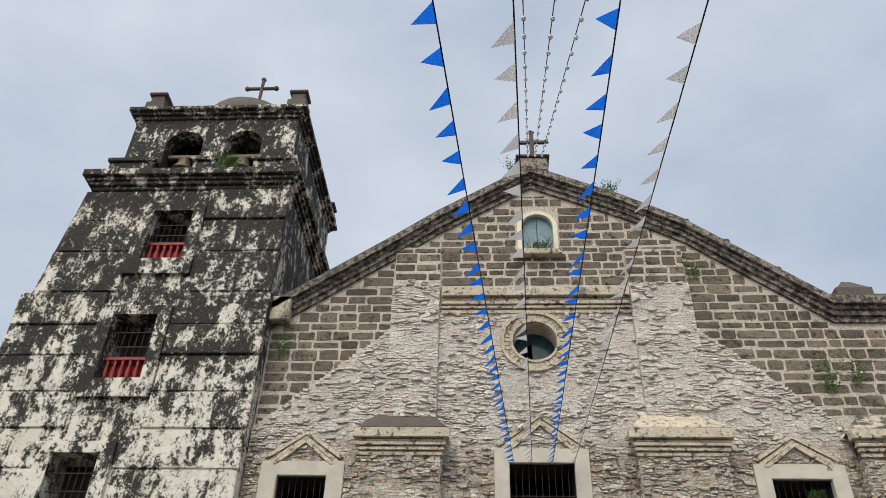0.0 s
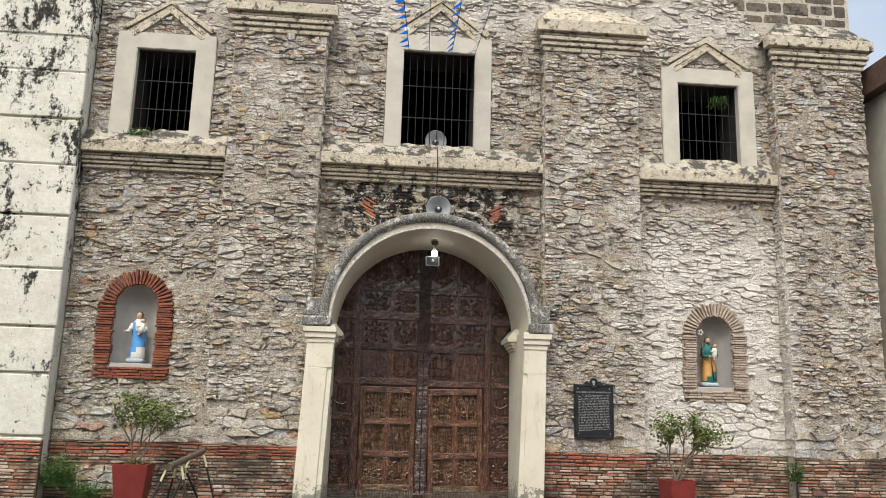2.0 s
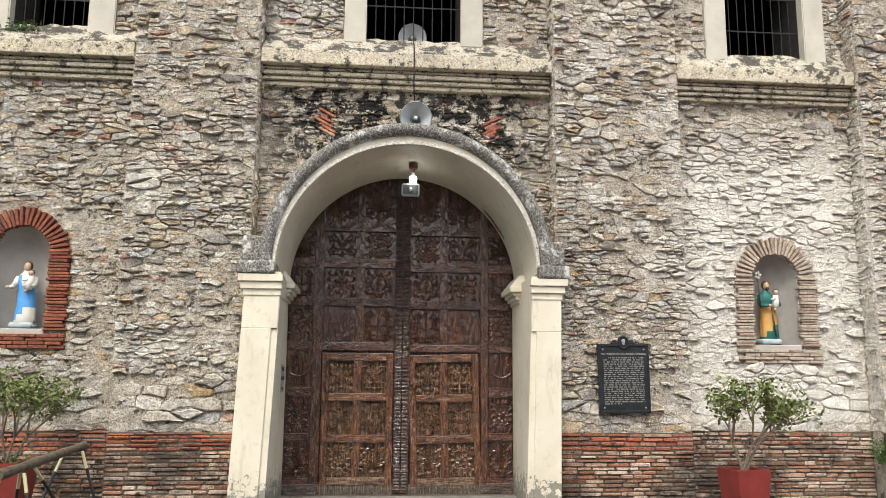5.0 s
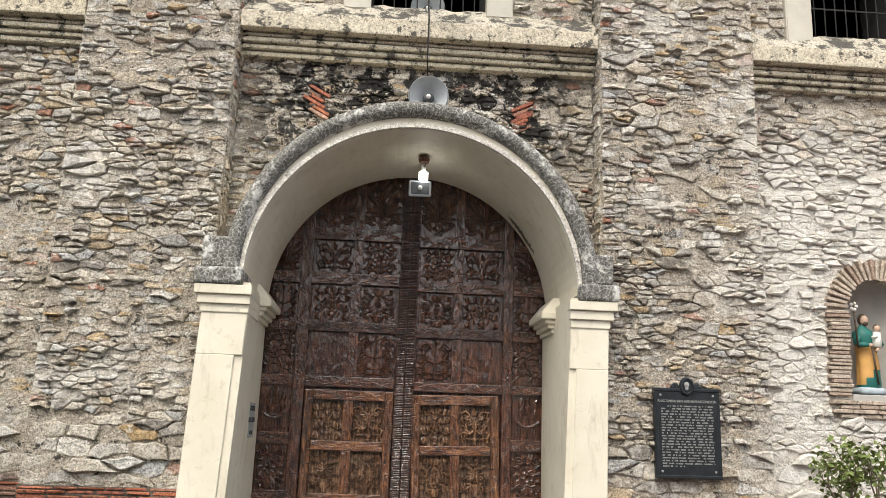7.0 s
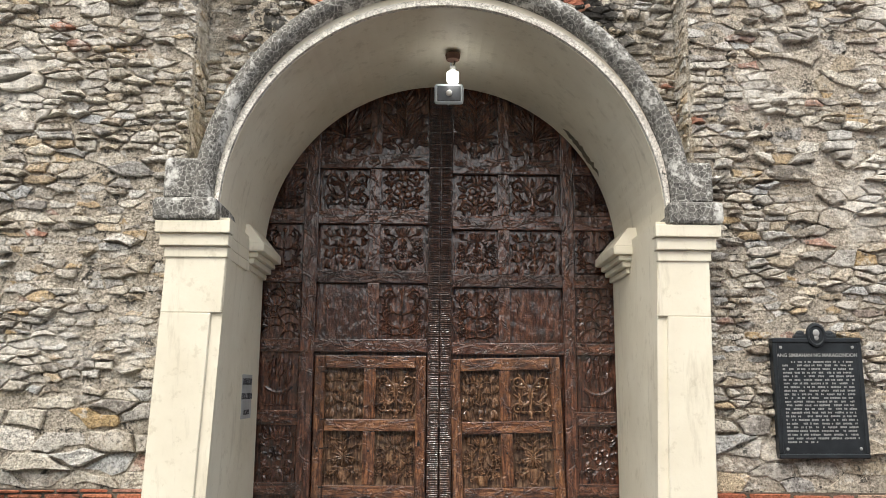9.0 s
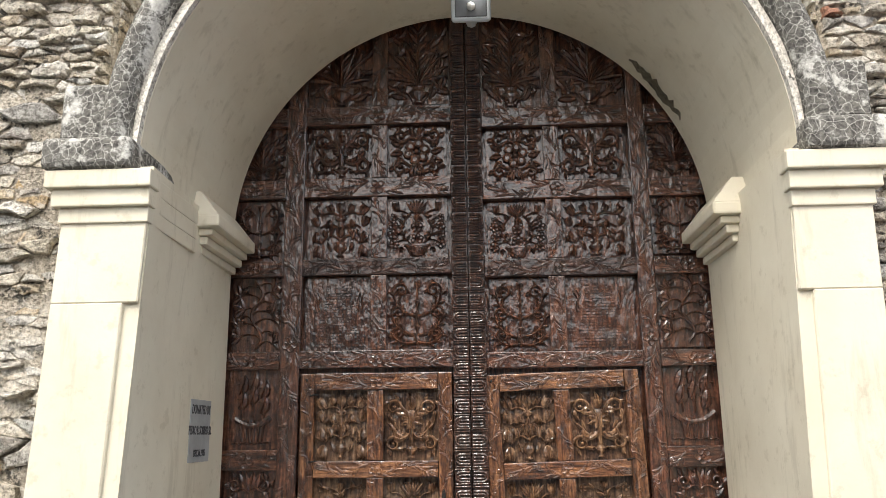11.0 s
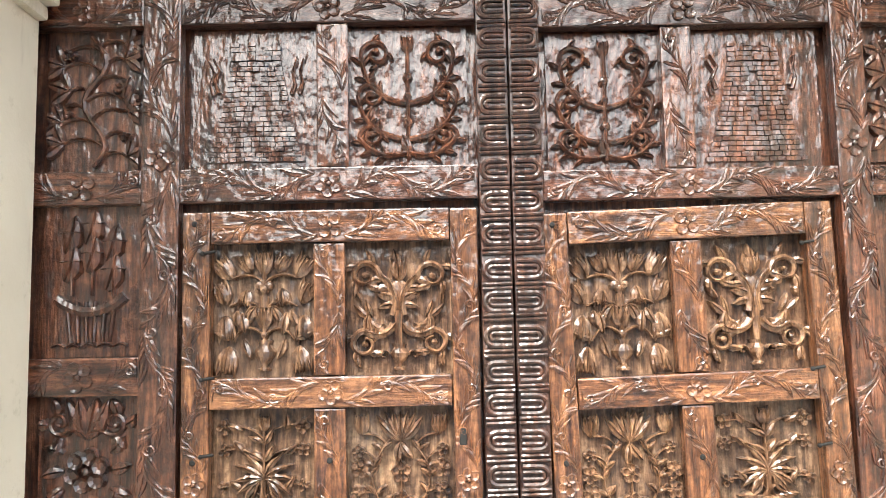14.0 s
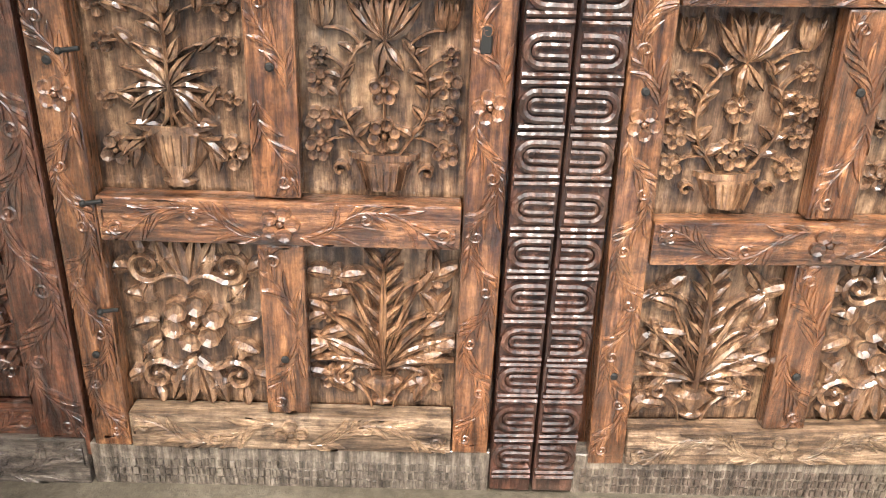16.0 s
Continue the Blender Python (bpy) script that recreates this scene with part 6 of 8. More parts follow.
# the great leaves: stiles, rails and panels round the wickets
LEFT_RAILS = ((1.895, 2.012), (2.522, 2.635), (3.075, 3.21), (3.605, 3.745))
RIGHT_RAILS = ((1.88, 1.985), (2.49, 2.608), (3.03, 3.16), (3.56, 3.7))
for s, x_in, x_w, x_st, x_out, rails in ((-1, 0.755, -0.264, -0.395, -0.8, LEFT_RAILS), (1, 0.974, 1.988, 2.1, 2.54, RIGHT_RAILS)):
    a, b = sorted((x_w, x_st))
    board(door, "stile", a, b, 0.02, 4.1, WOOD_DARK, FACE_Y - 0.005)
    c, d = sorted((x_in, x_w - s * 0.003 * -1))
    for z0, z1 in rails:
        board(door, "rail", c, d, z0, z1, WOOD_DARK if z0 > 2.6 else WOOD_POST if z0 > 2 else WOOD_DARK, FACE_Y)
        e, f = sorted((x_st + s * 0.003, x_out))
        board(door, "rail", e, f, z0, z1, WOOD_DARK, FACE_Y + 0.006)
    m0, m1 = (0.202, 0.313) if s < 0 else (1.4, 1.508)
    for (z0, z1), dsg in zip([(a[1], b[0]) for a, b in zip(rails, rails[1:])], (("keep", "tendrils"), ("branches", "pot"), ("scrolls", "rosette"))):
        board(door, "muntin", m0, m1, z0 + 0.002, z1 - 0.002, WOOD_DARK, FACE_Y + 0.006, 0.04, flower_mid=False)
        spans = ((c + 0.035, m0), (m1, d - 0.035))
        order = dsg if s < 0 else dsg[::-1]
        for (p, q), o in zip(spans, order):
            carved_panel(door, p, q, z0 + 0.01, z1 - 0.01, o, WOOD_DARK, WOOD_DARK, 0.03)
    e, f = sorted((x_st, x_out))
    for (z0, z1), o in zip(((0.16, 0.65), (0.76, 1.245), (1.385, 1.89), (2.01, 2.525), (2.64, 3.065), (3.18, 3.61)), ("fern", "rosette", "ship", "grapes", "tendrils", "fern")):
        carved_panel(door, e + (0.02 if s > 0 else 0.06), f - (0.02 if s < 0 else 0.06), z0, z1, o, WOOD_DARK, WOOD_DARK, 0.026)
    for z0, z1 in ((0.65, 0.755), (1.25, 1.378), (0.04, 0.15)):
        board(door, "rail", e, f, z0, z1, WOOD_DARK, FACE_Y + 0.006)
    # weathered foot board
    kick = part("kick_board", boxed(c, d, FACE_Y - 0.006, FACE_Y + 0.05, ZG - 0.02, 0.06, bevel=0.003), WOOD_KICK, door, "grey weathered notched foot board")
    bm = bmesh.new()
    nick = random.Random(71)
    for row in range(3):
        x = c + 0.02
        while x < d - 0.03:
            w = nick.uniform(0.008, 0.014)
            z = ZG - 0.006 + 0.027 * row + nick.uniform(-0.002, 0.002)
            box(bm, x, x + w, FACE_Y - 0.006 - nick.uniform(0.003, 0.008), FACE_Y, z, z + nick.uniform(0.017, 0.022))
            x += w + nick.uniform(0.004, 0.008)
    part("notches", bm, WOOD_KICK, kick)
    g0, g1 = sorted((x_st - s * 0.12, x_out))
    board(door, "foot_bracket", g0, g1, ZG - 0.02, 0.075, WOOD_KICK, FACE_Y - 0.012)
    # leafy panels of the dark round head
    top = rails[-1][1]
    board(door, "muntin", m0, m1, top + 0.002, 4.42, WOOD_DARK, FACE_Y + 0.006, 0.04, flower_mid=False)
    for p, q in ((c + 0.01, m0), (m1, d - 0.01)):
        carved_panel(door, p, q, top + 0.01, 4.42, "fern", WOOD_DARK, WOOD_DARK, 0.028)
    carved_panel(door, e + 0.05, f - 0.05, top + 0.01, 4.3, "grapes", WOOD_DARK, WOOD_DARK, 0.02)


# ---- things on and before the front ----
def writing(text, size, m, parent, place, name="lettering", bold=0.0):
    cu = bpy.data.curves.new(name, "FONT")
    cu.body, cu.size, cu.align_x, cu.align_y, cu.extrude, cu.offset = text, size, "CENTER", "CENTER", 0.001, bold
    tmp = bpy.data.objects.new(name, cu)
    scene.collection.objects.link(tmp)
    bpy.context.view_layer.update()
    me = bpy.data.meshes.new_from_object(tmp)
    bpy.data.objects.remove(tmp)
    me.materials.append(m)
    ob = new(name, me)
    ob.parent = parent
    ob.matrix_basis = place
    return ob


UPRIGHT = Matrix.Rotation(math.pi / 2, 4, "X")

# historical plaque
plq = thing("wall_plaque", Matrix.Translation((3.68, BUTT - 0.09, 1.53)) @ Matrix.Rotation(radians(-0.5), 4, "Y"), "black cast metal plaque with silver lettering and an oval crest", "plaque")
part("plate", boxed(-0.325, 0.325, 0.0, 0.085, -0.43, 0.43, bevel=0.008), PLAQUE, plq)
for a in ((-0.335, 0.335, -0.01, 0.05, -0.44, -0.405), (-0.335, 0.335, -0.01, 0.05, 0.405, 0.44), (-0.335, -0.3, -0.01, 0.05, -0.405, 0.405), (0.3, 0.335, -0.01, 0.05, -0.405, 0.405)):
    part("rim", boxed(*a, bevel=0.006), PLAQUE, plq)
for s in (-1, 1):
    bm = boxed(min(s * 0.05, s * 0.16), max(s * 0.05, s * 0.16), -0.005, 0.045, 0.43, 0.47, bevel=0.012)
    ball(bm, (s * 0.11, 0.015, 0.47), 0.035, s=(1, 0.5, 0.8))
    part("scroll", bm, PLAQUE, plq)
crest = bmesh.new()
lathe(crest, [(0.075, 0.0), (0.07, 0.02), (0.058, 0.022), (0.05, 0.012)], 20, sy=1.25)
bmesh.ops.transform(crest, matrix=Matrix.Translation((0, 0.0, 0.46)) @ UPRIGHT, verts=crest.verts[:])
cr = part("crest", crest, PLAQUE, plq)
em = bmesh.new()
ball(em, (0, -0.014, 0.475), 0.026, s=(1, 0.4, 1.1))
ball(em, (0, -0.014, 0.44), 0.02, s=(0.9, 0.4, 1.0))
part("emblem", em, LETTER, cr, "pale oval emblem")
writing("ANG SIMBAHAN NG MARAGONDON", 0.036, LETTER, plq, Matrix.Translation((0, -0.003, 0.31)) @ UPRIGHT, bold=0.0006)
rnd = random.Random(8)
for k in range(23):
    x, z = -0.265 if k else -0.2, 0.262 - 0.0265 * k
    end = 0.265 if k < 22 else -0.03
    bm = bmesh.new()
    while x < end - 0.01:
        w = min(rnd.uniform(0.02, 0.085), end - x)
        c = x
        while c < x + w - 0.006:
            t = rnd.uniform(0.006, 0.01)
            if rnd.random() < 0.9:
                box(bm, c, c + t, -0.003, 0.002, z - rnd.uniform(0.005, 0.008), z + rnd.uniform(0.005, 0.008))
            c += t + 0.0035
        x += w + rnd.uniform(0.012, 0.022)
    tagged(part("text_line", bm, LETTER, plq), kind="stuff")
for x, z in ((-0.27, 0.37), (0.27, 0.37), (-0.27, -0.37), (0.27, -0.37)):
    bm = bmesh.new()
    ball(bm, (x, -0.002, z), 0.012, s=(1, 0.5, 1))
    part("screw", bm, LETTER, plq)

# donation plate on the portal's side
don = thing("notice_plate", Matrix.Translation((-0.741, 17.36, 1.5)) @ Matrix.Rotation(radians(90.2), 4, "Z"), "grey painted donation notice on the cream jamb", "notice")
part("plate", boxed(-0.17, 0.17, -0.003, 0.004, -0.18, 0.18, bevel=0.001), NOTICE, don)
for text, size, z in (("DONATED BY", 0.075, 0.12), ("PEDRO B. SOBREO SR.", 0.07, 0.0), ("DEC.16.1995", 0.055, -0.13)):
    tall = Matrix.Translation((0, -0.0045, z)) @ UPRIGHT @ Matrix.Diagonal((0.56 if len(text) > 12 else 0.66, 1.0, 1.0, 1.0))
    tagged(writing(text, size, NOTICE_INK, don, tall, bold=0.0008), kind="stuff")


# loudspeakers
def horn(place, r, ln, label):
    h = thing("horn_speaker", place, label, "loudspeaker")
    bm = bmesh.new()
    n = 28
    prof = [(r, 0.0), (r * 1.03, 0.01), (r * 0.96, 0.03), (r * 0.6, ln * 0.4), (r * 0.38, ln * 0.7), (r * 0.36, ln), (0.02, ln)]
    lathe(bm, prof, n, closed=False)
    bmesh.ops.transform(bm, matrix=Matrix.Rotation(-math.pi / 2, 4, "X"), verts=bm.verts[:])
    part("bell", bm, GREY_METAL, h, smooth=True)
    bm = bmesh.new()
    lathe(bm, [(r * 0.97, 0.004), (r * 0.8, 0.06), (r * 0.5, ln * 0.35), (r * 0.3, ln * 0.55), (0.01, ln * 0.56)], n, closed=False)
    bmesh.ops.transform(bm, matrix=Matrix.Rotation(-math.pi / 2, 4, "X"), verts=bm.verts[:])
    bmesh.ops.reverse_faces(bm, faces=bm.faces[:])
    part("inner_flare", bm, GREY_METAL, h, smooth=True)
    bm = bmesh.new()
    lathe(bm, [(r * 0.3, 0.0), (r * 0.27, 0.08), (r * 0.1, 0.12)], 16)
    bmesh.ops.transform(bm, matrix=Matrix.Translation((0, 0.17 * ln, -0.02)) @ Matrix.Rotation(-math.pi / 2, 4, "X"), verts=bm.verts[:])
    part("throat", bm, HORN_SHADE, h, "dark horn throat", smooth=True)
    bm = bmesh.new()
    ball(bm, (0, 0.1 * ln, 0), r * 0.12)
    part("centre_plug", bm, WHITE_PLASTIC, h)
    bm = bmesh.new()
    rod(bm, (0, ln * 0.8, 0), (0, ln * 1.9, -0.05), 0.012)
    part("bracket", bm, IRON, h)
    return h


horn(look((0.95, 16.38, 4.86), (0.95, 17.4, 5.06)) @ Matrix.Rotation(-math.pi / 2, 4, "X"), 0.205, 0.3, "round grey horn loudspeaker over the portal arch")
horn(look((0.93, 17.27, 6.36), (0.93, 18.2, 6.5)) @ Matrix.Rotation(-math.pi / 2, 4, "X"), 0.2, 0.24, "round grey horn loudspeaker behind the window bars")
wire = thing("speaker_wire", (0, 0, 0), "thin black wire between the two loudspeakers", "cable")
bm = bmesh.new()
pts = [(0.93, 17.3, 6.2), (0.93, 16.9, 6.14), (0.93, 16.66, 5.89), (0.93, 16.66, 5.4), (0.95, 16.9, 5.3), (0.95, 16.9, 5.1), (0.95, 16.6, 4.95)]
for a, b in zip(pts, pts[1:]):
    rod(bm, a, b, 0.009, n=6)
part("strand", bm, CABLE, wire)
# small square horn and lamp under the arch
sq = thing("square_horn", Matrix.Translation((0.925, 17.1, 4.07)), "small grey rectangular horn speaker under the arch", "loudspeaker")
bm = bmesh.new()
outer = boxed(-0.125, 0.125, 0.0, 0.04, -0.09, 0.09, bevel=0.03, seg=3)
part("mouth", outer, GREY_METAL, sq, smooth=False)
# flat plate, the mouth's inner shade put into its colour
part("hollow", boxed(-0.1, 0.1, -0.004, 0.01, -0.068, 0.068, bevel=0.004), HORN_SHADE, sq, "flat plate painted dark as the shaded horn mouth")
bm.free()
bm = bmesh.new()
ball(bm, (0, -0.01, 0), 0.028)
part("centre_plug", bm, WHITE_PLASTIC, sq)
bm = bmesh.new()
rod(bm, (0, 0.04, 0), (0, 0.2, 0.0), 0.05, 0.035)
rod(bm, (0, 0.15, 0.03), (0.02, 0.12, 0.35), 0.01)
part("driver", bm, GREY_METAL, sq)
lamp = thing("ceiling_bulb", Matrix.Translation((0.955, 17.05, 4.2)), "lit white bulb hanging from a brown ceiling rose", "lamp")
bm = bmesh.new()
lathe(bm, [(0.03, -0.05), (0.05, -0.045), (0.052, 0.035), (0.03, 0.05)], 16)
part("bulb", bm, BULB, lamp, "lit white bulb", smooth=True)
bm = bmesh.new()
lathe(bm, [(0.024, 0.05), (0.024, 0.09), (0.008, 0.1)], 12)
part("socket", bm, WHITE_PLASTIC, lamp)
bm = bmesh.new()
rod(bm, (0, 0, 0.09), (0.02, 0.02, 0.14), 0.005, n=6)
rod(bm, (0.02, 0.02, 0.14), (0, 0.01, 0.19), 0.005, n=6)
part("cord", bm, CABLE, lamp)
bm = bmesh.new()
lathe(bm, [(0.055, 0.15), (0.065, 0.19), (0.06, 0.21)], 14)
part("ceiling_rose", bm, plain("brown_rose", (0.12, 0.06, 0.04), 0.6), lamp)
glow = new("bulb_light", bpy.data.lights.new("bulb_light", "POINT"))
glow.data.energy, glow.data.shadow_soft_size, glow.data.color = 0.15, 0.05, (1, 0.96, 0.9)
glow.matrix_world = Matrix.Translation((0.955, 16.97, 4.15))


# statues, one plain mesh each
def statue(place, robe, mantle, lower, label, staff):
    bm = bmesh.new()
    box(bm, -0.13, 0.13, -0.1, 0.1, 0.0, 0.075, bevel=0.02)
    for f in bm.faces:
        f.material_index = 4
    prof = [(0.1, 0.07), (0.115, 0.1), (0.11, 0.17), (0.104, 0.25), (0.1, 0.32), (0.098, 0.39), (0.094, 0.45), (0.095, 0.5), (0.105, 0.55), (0.103, 0.59), (0.085, 0.63), (0.045, 0.66), (0.032, 0.69)]
    n = 28
    fold = lambda i, z: 1 + (0.07 * math.sin(i * 1.9 + z * 9) + 0.04 * math.sin(i * 3.4 - z * 16)) * (1 if z < 0.5 else 0.4)
    rings = [[bm.verts.new((r * fold(i, z) * math.cos(2 * math.pi * i / n) + 0.015 * math.sin(z * 6), 0.78 * r * fold(i + 5, z) * math.sin(2 * math.pi * i / n), z)) for i in range(n)] for r, z in prof]
    for k, (p, q) in enumerate(zip(rings, rings[1:])):
        z = prof[k][1]
        for i in range(n):
            f = bm.faces.new((p[i], p[(i + 1) % n], q[(i + 1) % n], q[i]))
            hem = 0.09 + 0.13 * max(0.0, math.cos(2 * math.pi * (i / n - 0.86)))
            shoulder = 0.48 + (0.14 if 0.45 < i / n < 0.68 and not staff else 0.0)
            f.material_index = 2 if z < hem else 1 if z < shoulder else 0
    ball(bm, (0.0, -0.012, 0.735), 0.045, 3, s=(0.9, 0.9, 1.2))
    ball(bm, (0.0, 0.01, 0.745), 0.053, 5, s=(0.95, 0.9, 1.15))
    if staff:
        ball(bm, (0.0, -0.035, 0.705), 0.026, 5, s=(1, 0.7, 1.1))
    rod(bm, (-0.085, -0.01, 0.6), (-0.12, -0.07, 0.49), 0.042, 0.03, mi=0)
    rod(bm, (-0.12, -0.07, 0.49), (-0.15 if not staff else -0.03, -0.12, 0.48), 0.03, 0.02, mi=0)
    ball(bm, (-0.16 if not staff else -0.02, -0.13, 0.48), 0.02, 3)
    rod(bm, (0.085, -0.01, 0.6), (0.12, -0.07, 0.5), 0.042, 0.03, mi=0)
    rod(bm, (0.12, -0.07, 0.5), (0.05, -0.12, 0.5), 0.03, 0.022, mi=0)
    rod(bm, (0.06, -0.1, 0.46), (0.08, -0.08, 0.61), 0.046, 0.036, mi=6)
    rod(bm, (0.06, -0.11, 0.57), (0.0, -0.13, 0.56), 0.016, 0.012, mi=6)
    rod(bm, (0.07, -0.11, 0.47), (0.03, -0.13, 0.42), 0.018, 0.014, mi=3)
    ball(bm, (0.08, -0.09, 0.65), 0.033, 3)
    ball(bm, (0.082, -0.078, 0.66), 0.034, 5)
    if staff:
        rod(bm, (-0.13, -0.1, 0.45), (-0.14, -0.08, 0.88), 0.009, mi=5)
        for k in range(5):
            ball(bm, (-0.14 + 0.028 * math.cos(k * 1.26), -0.085, 0.86 + 0.034 * math.sin(k * 1.26)), 0.018, 6)
        rod(bm, (0.0, -0.115, 0.47), (0.04, -0.115, 0.1), 0.01, mi=5)
    ob = link("statue", bm, [robe, mantle, lower, ST_SKIN, ST_BASE, ST_BROWN, ST_WHITE], smooth=True)
    ob.matrix_basis = place
    return tagged(ob, label, "statue", "niche statues")


statue(Matrix.Translation((-4.03, 17.13, 2.1)) @ Matrix.Diagonal((1.1, 1.1, 1.1, 1)), ST_WHITE, ST_BLUE, ST_WHITE, "painted statue in a white robe and blue mantle holding a child", False)
statue(Matrix.Translation((5.93, 17.13, 2.0)) @ Matrix.Diagonal((1.12, 1.12, 1.12, 1)), ST_GREEN, ST_OCHRE, ST_GREEN, "painted statue in green and ochre robes with a staff and child", True)


# planters with shrubs
def planter(x, y, turn, size=1.0):
    p = thing("planter", Matrix.Translation((x, y, ZG)) @ Matrix.Rotation(radians(turn), 4, "Z"), "red painted tapered concrete planter with a worn foot", "planter", "red planters")
    bm = bmesh.new()
    a, b, h, t = 0.19 * size, 0.255 * size, 0.62, 0.033
    rings = [[bm.verts.new((sx * r, sy * r, z)) for sx, sy in ((-1, -1), (1, -1), (1, 1), (-1, 1))] for r, z in ((a, 0), (b, h), (b - t, h), (b - t - 0.01, h - 0.08))]
    for p0, p1 in zip(rings, rings[1:]):
        for i in range(4):
            bm.faces.new((p0[i], p0[(i + 1) % 4], p1[(i + 1) % 4], p1[i]))
    bm.faces.new(rings[0][::-1])
    bmesh.ops.bevel(bm, geom=bm.edges[:], offset=0.008, segments=2, affect="EDGES")
    part("pot", bm, RED_POT, p)
    part("foot", boxed(-a + 0.04, a - 0.05, -a - 0.002, a - 0.02, 0.0, 0.022), plain("bare_concrete_foot", (0.2, 0.17, 0.15), 0.9, vary=0.5, scale=20), p)
    bm = bmesh.new()
    lathe(bm, [(0.28, h - 0.09), (0.24, h - 0.05), (0.05, h - 0.03)], 12)
    for v in bm.verts:
        v.co.x, v.co.y = max(0.04 - b, min(b - 0.04, v.co.x)), max(0.04 - b, min(b - 0.04, v.co.y))
    part("soil", bm, SOIL, p)
    return p


def shrub(x, y, seed, height, spread, lean):
    rnd = random.Random(seed)
    s = thing("shrub", Matrix.Translation((x, y, ZG + 0.59)), "small leafy shrub with bare forked stems in a planter", "shrub", "potted shrubs")
    bm = bmesh.new()
    tips = []
    def grow(p, d, ln, r, depth):
        q = p + d * ln
        rod(bm, p, q, r, r * 0.7, n=6)
        if depth == 0 or r < 0.004:
            tips.append(q)
            return
        if depth <= 2:
            tips.append(p.lerp(q, 0.7))
        for _ in range(3 if depth > 2 else 2):
            e = (d + Vector((rnd.uniform(-1, 1), rnd.uniform(-1, 1), rnd.uniform(-0.2, 0.5))) * 0.75).normalized()
            grow(q, e, ln * rnd.uniform(0.6, 0.85), r * 0.66, depth - 1)
    for k in range(3):
        grow(Vector((rnd.uniform(-0.03, 0.03), rnd.uniform(-0.03, 0.03), -0.02)), Vector((lean + rnd.uniform(-0.45, 0.45) * spread, rnd.uniform(-0.4, 0.4), 1)).normalized(), height * 0.36, 0.02, 4)
    part("branch_work", bm, BARK, s)
    bm = bmesh.new()
    for t in tips:
        for _ in range(8):
            c = t + Vector((rnd.gauss(0, 0.045), rnd.gauss(0, 0.045), rnd.gauss(0.01, 0.035)))
            m = Matrix.Translation(c) @ Euler((rnd.uniform(-1, 1), rnd.uniform(-1, 1), rnd.uniform(0, 6.3))).to_matrix().to_4x4()
            l, w = rnd.uniform(0.04, 0.065), rnd.uniform(0.014, 0.022)
            v = [bm.verts.new(m @ Vector(p)) for p in ((0, 0, 0), (l * 0.5, w, 0.006), (l, 0, -0.006), (l * 0.5, -w, 0.006), (l * 0.5, 0, 0))]
            bm.faces.new((v[0], v[4], v[1]))
            bm.faces.new((v[4], v[2], v[1]))
            bm.faces.new((v[0], v[3], v[4]))
            bm.faces.new((v[4], v[3], v[2]))
    part("crown", bm, LEAF, s)
    return s


planter(-3.55, 15.93, 2)
shrub(-3.55, 15.93, 4, 0.98, 1.1, 0.05)
planter(4.49, 15.05, 8, 0.8)
shrub(4.51, 15.05, 11, 0.9, 1.25, 0.03)


def weeds(x, y, z, n, r, h, seed, label):
    rnd = random.Random(seed)
    bm = bmesh.new()
    for _ in range(n):
        a, d = rnd.uniform(0, 6.3), r * math.sqrt(rnd.random())
        p = Vector((d * math.cos(a), d * math.sin(a) * 0.4, 0))
        tip = p + Vector((rnd.gauss(0, 0.35) * h, rnd.gauss(-0.15, 0.25) * h, h * rnd.uniform(0.4, 1)))
        for k in range(5):
            c = p.lerp(tip, (k + 1) / 5)
            e = Vector((rnd.uniform(-1, 1), rnd.uniform(-1, 1), rnd.uniform(-0.4, 0.6))).normalized() * rnd.uniform(0.03, 0.06)
            u = e.cross(Vector((0.3, 0.2, 1))).normalized() * 0.014
            v = [bm.verts.new(q) for q in (c, c + e * 0.5 + u, c + e, c + e * 0.5 - u)]
            bm.faces.new(v)
        w = Vector((0.003, 0, 0))
        bm.faces.new([bm.verts.new(q) for q in (p - w, p + w, tip + w * 0.4, tip - w * 0.4)])
    ob = link("weeds", bm, WEED)
    ob.matrix_basis = Matrix.Translation((x, y, z))
    return tagged(ob, label, "weeds", kind="stuff")


weeds(-4.92, 16.72, ZG + 0.2, 230, 0.27, 0.5, 1, "green weeds growing against the tower foot")
weeds(-4.45, 16.75, ZG, 130, 0.27, 0.3, 2, "green weeds growing against the brick plinth")
weeds(7.15, 16.6, 0.45, 70, 0.12, 0.35, 3, "weeds sprouting from the brick plinth")
weeds(6.0, 16.6, ZG, 40, 0.5, 0.12, 4, "low weeds along the plinth foot")
weeds(-4.3, 16.9, 6.0, 40, 0.2, 0.18, 5, "fern tuft on the window shelf")
weeds(6.35, 17.1, 7.5, 40, 0.2, -0.25, 6, "creeper hanging in the window head")
weeds(1.15, 16.88, 13.42, 50, 0.3, 0.22, 7, "weeds on the sill of the gable window")
weeds(3.05, 16.9, 15.25, 30, 0.2, 0.35, 8, "weeds on the gable coping")
weeds(-6.9, 16.35, 15.77, 80, 0.3, 0.5, 9, "weeds growing on the belfry cornice")
weeds(0.55, 16.9, 16.0, 25, 0.12, 0.4, 10, "weeds on the gable coping")
weeds(7.2, 17.0, 9.6, 60, 0.15, 0.9, 11, "creeper on the block wall")
weeds(-3.55, 15.93, ZG + 0.58, 40, 0.2, 0.1, 12, "low green weeds in the planter")
